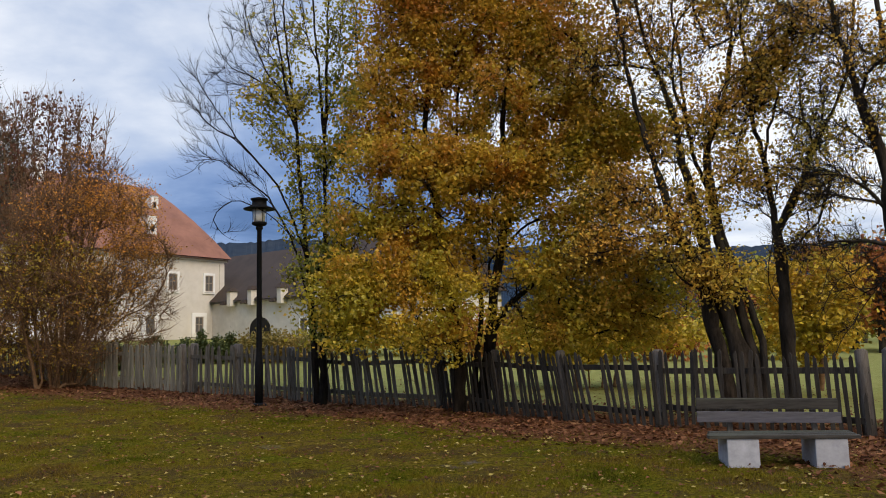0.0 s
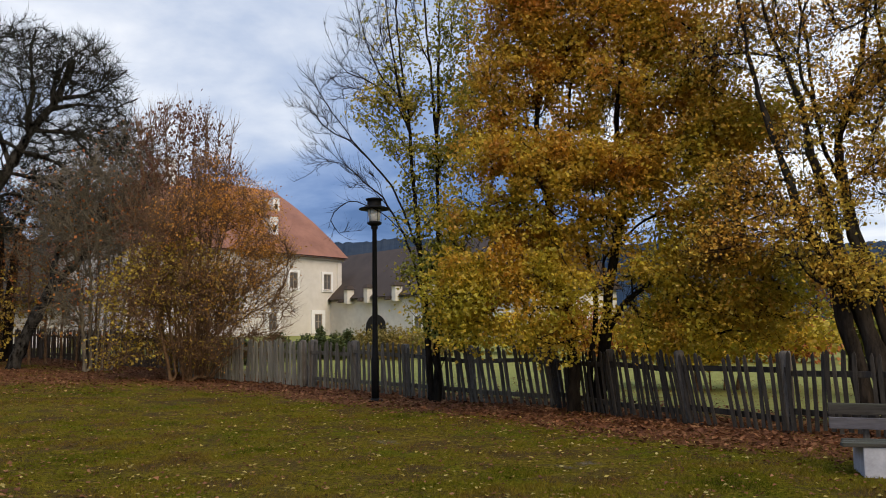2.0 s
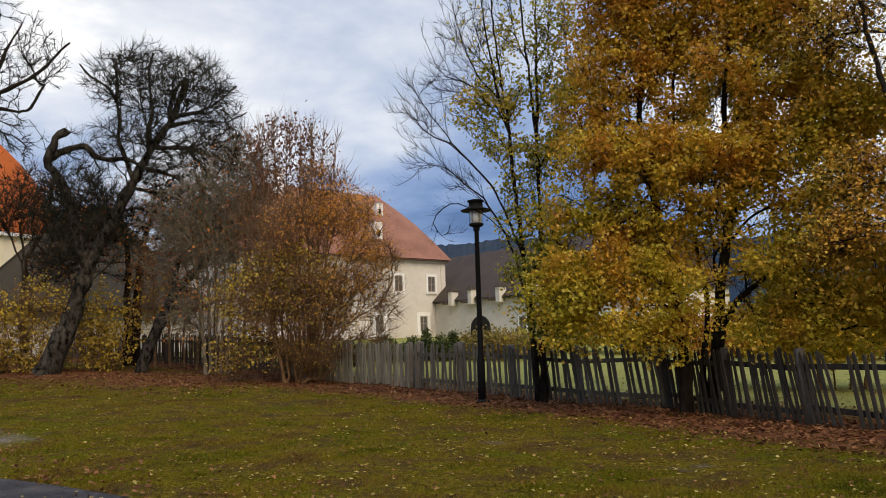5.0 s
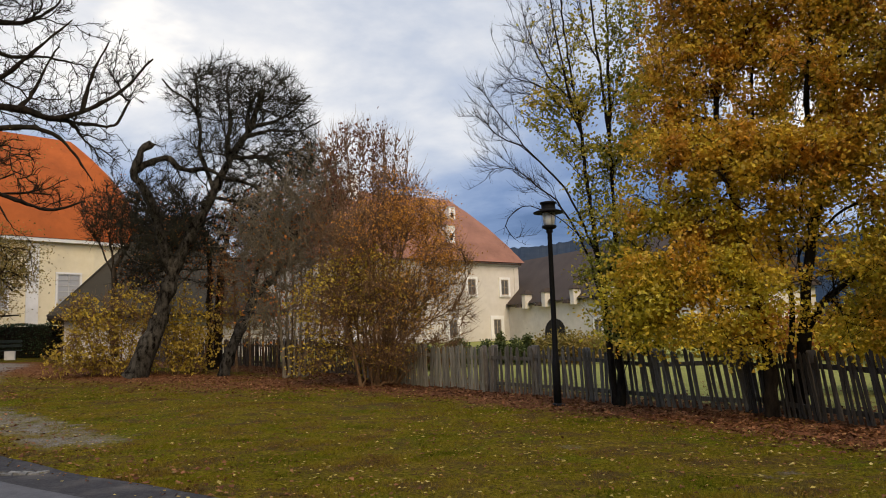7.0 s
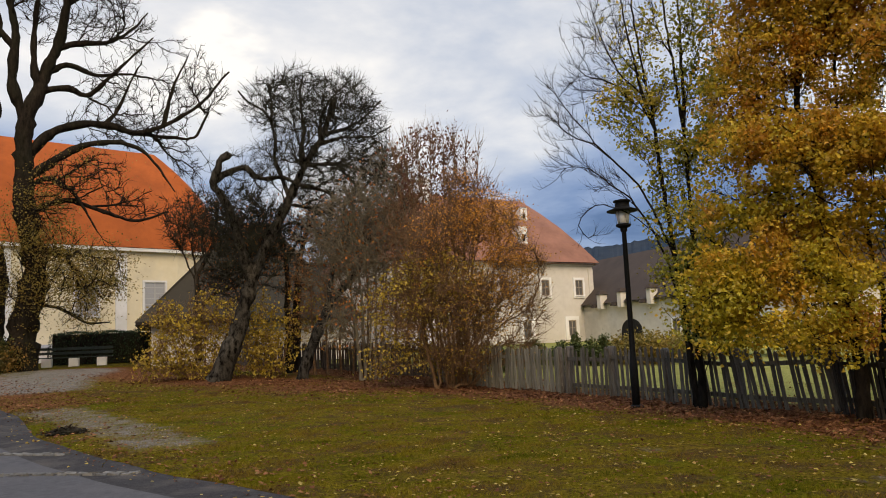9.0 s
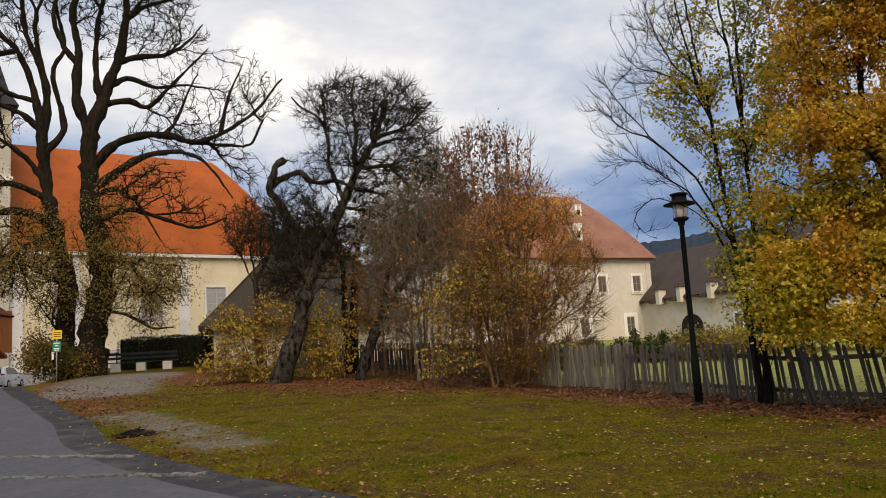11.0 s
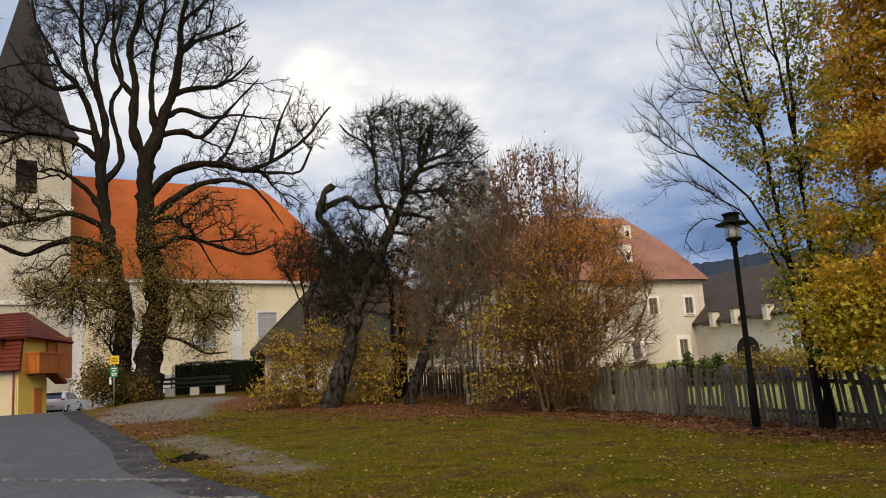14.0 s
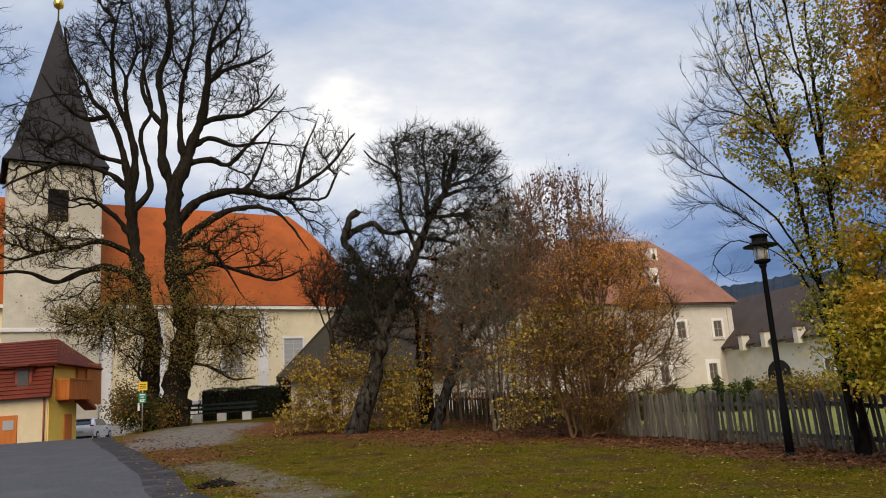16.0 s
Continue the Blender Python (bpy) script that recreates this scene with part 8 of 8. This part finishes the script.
def picket_fence(name, line, seed, step, h, mtl, label, posts, lean=((0, 0), (1, 0)), wave=0.05, width=0.075, gaps=()):
    """Upright split pickets on two rails, between posts at the given shares of its run; each its own piece."""
    rng = np.random.default_rng(seed)
    x0, y0 = line[0]
    root = thing(name, x0, y0, 0.0, 0, label, "fence")
    meshes = [picket_mesh(rng, h * s, width * w) for s, w in ((1.0, 1.0), (0.98, 0.92), (1.02, 1.1), (0.95, 0.96), (1.0, 0.86), (0.97, 1.04))]
    for me in meshes:
        me.materials.append(M[mtl])
    c = resample([(*p, 0) for p in line], step)[:, :2]
    t = np.gradient(c, axis=0)
    yaw = np.degrees(np.arctan2(t[:, 1], t[:, 0]))
    phase = rng.random() * 6
    tilt = np.interp(np.linspace(0, 1, len(c)), [q[0] for q in lean], [q[1] for q in lean])
    for k, (p, a) in enumerate(zip(c, yaw)):
        if rng.random() < 0.012 or any(abs(k / (len(c) - 1) - q) * len(c) < 0.7 for q in gaps):
            continue
        z = gz(*p)
        slant = tilt[k] + rng.normal(0, 1.2)
        if rng.random() < 0.025:
            slant += rng.normal(0, 8)
        m = pose(p[0] - x0 + rng.normal(0, 0.008), p[1] - y0, z + 0.03 + wave * math.sin(k * 0.21 + phase) * 0.5 + rng.normal(0, 0.018), rng.normal(0, 1.5), slant, a + rng.normal(0, 3))
        part("picket", meshes[rng.integers(len(meshes))], None, root, "", m)
    # rails, sagging a little from post to post, on the far side of the pickets
    n = np.stack([-t[:, 1], t[:, 0]], 1) / np.linalg.norm(t, axis=1)[:, None]
    far = np.sign((n * c).sum(1))[:, None] * n
    marks = [int(round(q * (len(c) - 1))) for q in posts]
    for a, b in zip(marks, marks[1:]):
        for zz in (0.20, 0.78):
            pa, pb = c[a] + far[a] * 0.045, c[b] + far[b] * 0.045
            za, zb = gz(*pa) + h * zz * 1.0 + rng.normal(0, 0.03), gz(*pb) + h * zz + rng.normal(0, 0.03)
            d = Vector((pb[0] - pa[0], pb[1] - pa[1], zb - za))
            q = Matrix.Translation((pa[0] - x0, pa[1] - y0, za)) @ d.to_track_quat("X", "Z").to_matrix().to_4x4()
            part("rail", box(d.length + 0.1, 0.035, 0.09, (d.length / 2, 0, -0.045), 0.006), M[mtl], root, "", q)
    for k in marks:
        p = c[k] + far[k] * 0.11
        r = 0.085 + rng.random() * 0.025
        bm = lathe([(r * 1.05, -0.2), (r, 0.3), (r * 0.97, 0.8), (r * 0.95, h + 0.02), (r * 0.6, h + 0.05)], 10)
        for v in bm.verts:
            v.co.x += rng.normal(0, 0.006)
            v.co.y += rng.normal(0, 0.006)
        part("post", bm, M["post"], root, "", pose(p[0] - x0, p[1] - y0, gz(*p), rng.normal(0, 1.5), rng.normal(0, 1.5) + 0.6 * tilt[k], math.degrees(math.atan2(t[k][1], t[k][0]))))
    return root


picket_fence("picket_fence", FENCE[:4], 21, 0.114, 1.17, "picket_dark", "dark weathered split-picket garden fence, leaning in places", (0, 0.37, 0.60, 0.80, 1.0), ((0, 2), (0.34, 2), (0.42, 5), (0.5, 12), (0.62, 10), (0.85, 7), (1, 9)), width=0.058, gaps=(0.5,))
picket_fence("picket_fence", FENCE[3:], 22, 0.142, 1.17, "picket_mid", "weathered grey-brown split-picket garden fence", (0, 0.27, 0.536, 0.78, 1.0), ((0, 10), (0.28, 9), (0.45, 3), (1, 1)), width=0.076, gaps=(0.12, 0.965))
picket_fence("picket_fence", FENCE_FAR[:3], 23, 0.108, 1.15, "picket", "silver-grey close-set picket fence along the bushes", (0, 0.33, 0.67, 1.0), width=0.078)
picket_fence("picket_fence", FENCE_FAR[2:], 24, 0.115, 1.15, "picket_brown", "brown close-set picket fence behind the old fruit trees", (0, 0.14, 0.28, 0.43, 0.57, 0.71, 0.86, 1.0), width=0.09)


def rail_fence():
    x0, y0 = 6.15, 11.0
    root = thing("rail_fence", x0, y0, 0.0, 0, "plain weathered rail fence beyond the end post", "fence")
    part("post", lathe([(0.12, -0.2), (0.11, 1.2), (0.07, 1.24)], 12), M["post"], root, "thick weathered end post", pose(0, 0, gz(x0, y0), 1, 2, 0))
    for zz in (0.82,):
        d = Vector((3.4, -1.2, 0.02))
        part("rail", box(d.length, 0.05, 0.12, (d.length / 2, 0, 0), 0.02), M["post"], root, "", Matrix.Translation((0, 0, gz(x0, y0) + zz)) @ d.to_track_quat("X", "Z").to_matrix().to_4x4())
    part("post", lathe([(0.09, -0.2), (0.085, 1.1), (0.05, 1.14)], 12), M["post"], root, "", pose(3.4, -1.2, gz(x0 + 3.4, y0 - 1.2), 0, 0, 0))


rail_fence()


# ---- on the ground ----
def strew(name, seed, n, area, weight, size, material, label, category, lie=0.12, kind="stuff", lift=0.012):
    """Leaves lying about, kept where the weight allows."""
    rng = np.random.default_rng(seed)
    x, y = rng.uniform(area[0], area[1], n), rng.uniform(area[2], area[3], n)
    keep = rng.random(n) < weight(x, y)
    x, y = x[keep], y[keep]
    at = np.stack([x, y, height(x, y) + lift + rng.random(len(x)) * 0.02], 1)
    v, t = leaf_cloud(rng, at, size, flat=True, lie=lie)
    me = numpy_mesh(name, v, t)
    me.materials.append(M[material])
    tagged(new(name, me), label, category, kind=kind)


strew("leaf_litter", 31, 210000, (-30, 9, 6, 31), lambda x, y: 0.75 * litter_weight(x, y) * (off_road(x, y) > 0) * np.clip(26 / np.hypot(x, y) - 0.6, 0, 1), 0.080, "fallen", "russet and brown fallen leaves in a band along the fence", "fallen leaves", 0.3)
strew("pale_leaves", 32, 42000, (-26, 9, 4, 26), lambda x, y: (0.13 + 0.15 * (x > -6)) * (1 - 0.85 * litter_weight(x, y)) * (off_road(x, y) > -0.6) * (seg_dist(x, y, FENCE)[1] > 0), 0.054, "fallen_pale", "pale yellow fallen leaves scattered on the lawn", "fallen leaves", 0.07)
strew("brown_leaves", 33, 62000, (-26, 9, 4, 24), lambda x, y: 0.35 * (off_road(x, y) > -0.3) * (1 - 1.3 * gravel_weight(x, y)), 0.046, "fallen", "brown fallen leaves in the grass", "fallen leaves", 0.12)


def grass():
    """Short blades over the lawn, thinner with distance and on bare ground."""
    rng = np.random.default_rng(41)
    n = 1050000
    r, a = 5.0 + 22.0 * rng.random(n) ** 1.6, np.radians(rng.uniform(-66, 36, n))
    x, y = r * np.sin(a), r * np.cos(a)
    clump = np.array([noise.fractal(Vector((u * 0.9, v * 0.9, 0.3)), 0.8, 2.1, 4) for u, v in zip(x, y)])
    patch = np.clip(0.5 + 0.75 * clump, 0, 1)
    keep = (off_road(x, y) > 0.05) & (rng.random(n) > 0.9 * litter_weight(x, y)) & (rng.random(n) > gravel_weight(x, y)) & (rng.random(n) < 0.05 + 0.95 * patch ** 1.6) & (seg_dist(x, y, FENCE + FENCE_FAR[1:])[1] > 0)
    x, y = x[keep], y[keep]
    k = len(x)
    h = rng.uniform(0.010, 0.034, k) * (1 + 0.6 * patch[keep])
    d = rng.uniform(0, 2 * math.pi, k)
    w = 0.0032 + 0.0002 * np.hypot(x, y)
    side = np.stack([np.cos(d), np.sin(d), 0 * d], 1) * w[:, None]
    leanv = np.stack([rng.normal(0, 0.8, k), rng.normal(0, 0.8, k), np.ones(k)], 1) * h[:, None]
    p = np.stack([x, y, height(x, y) - 0.005], 1)
    V = np.stack([p - side, p + side, p + leanv], 1).reshape(-1, 3)
    me = numpy_mesh("grass", V, np.arange(3 * k).reshape(-1, 3))
    me.materials.append(M["blade"])
    tagged(new("grass", me), "short autumn grass of green and straw blades", "grass", kind="stuff")


grass()


def leaf_heap():
    x, y = -13.25, 10.25
    rng = np.random.default_rng(51)
    k = 320
    q = rng.normal(0, 1, (k, 2)) * np.array([0.20, 0.11])
    z = 0.13 * np.exp(-(q[:, 0] / 0.4) ** 2 - (q[:, 1] / 0.22) ** 2) * rng.random(k) ** 0.4
    v, t = leaf_cloud(rng, np.stack([q[:, 0], q[:, 1], z + 0.01], 1), 0.065, flat=True, lie=0.25)
    root = thing("leaf_heap", x, y, None, 50, "small heap of wet dark leaves at the road's edge", "leaf heap")
    bm = bmesh.new()
    bmesh.ops.create_icosphere(bm, subdivisions=3, radius=1.0)
    for w in bm.verts:
        w.co = Vector((w.co.x * 0.36, w.co.y * 0.20, max(-0.05, w.co.z) * 0.12)) * (1 + 0.12 * noise.noise(w.co * 2.1))
    part("mound", bm, M["bark_black"], root)
    tagged(part("leaf_cover", numpy_mesh("leaf_cover", v, t), M["bark"], root), kind="stuff")


leaf_heap()


def cobble_strips():
    """Two rows of pale setts across the road."""
    rng = np.random.default_rng(61)
    meshes = []
    for k in range(4):
        bm = box(0.15 + 0.02 * rng.random(), 0.082 + 0.01 * rng.random(), 0.05, (0, 0, 0), 0.0, taper=0.86)
        for v in bm.verts:
            v.co += Vector(rng.normal(0, 0.006, 3))
        me = bpy.data.meshes.new("sett")
        bm.to_mesh(me)
        bm.free()
        me.materials.append(M["cobble"])
        meshes.append(me)
    for (ax, ay), (bx, by) in (((-10.9, 8.38), (-22.6, 4.9)), ((-8.5, 7.55), (-20.0, 3.0))):
        root = thing("cobble_strip", ax, ay, 0.0, 0, "band of pale granite setts across the asphalt", "paving", kind="structure")
        d = Vector((bx - ax, by - ay))
        n = int(d.length / 0.172)
        yaw = math.degrees(math.atan2(d.y, d.x))
        px, py = -d.y / d.length, d.x / d.length
        for k in range(n):
            for r in (-0.5, 0.5):
                u = (k + 0.25 * r) / n
                x, y = ax + d.x * u + px * r * 0.096, ay + d.y * u + py * r * 0.096
                part("sett", meshes[rng.integers(4)], None, root, "", pose(x - ax, y - ay, gz(x, y) - 0.022 + rng.normal(0, 0.003), rng.normal(0, 1.5), rng.normal(0, 1.5), yaw + rng.normal(0, 2)))


cobble_strips()
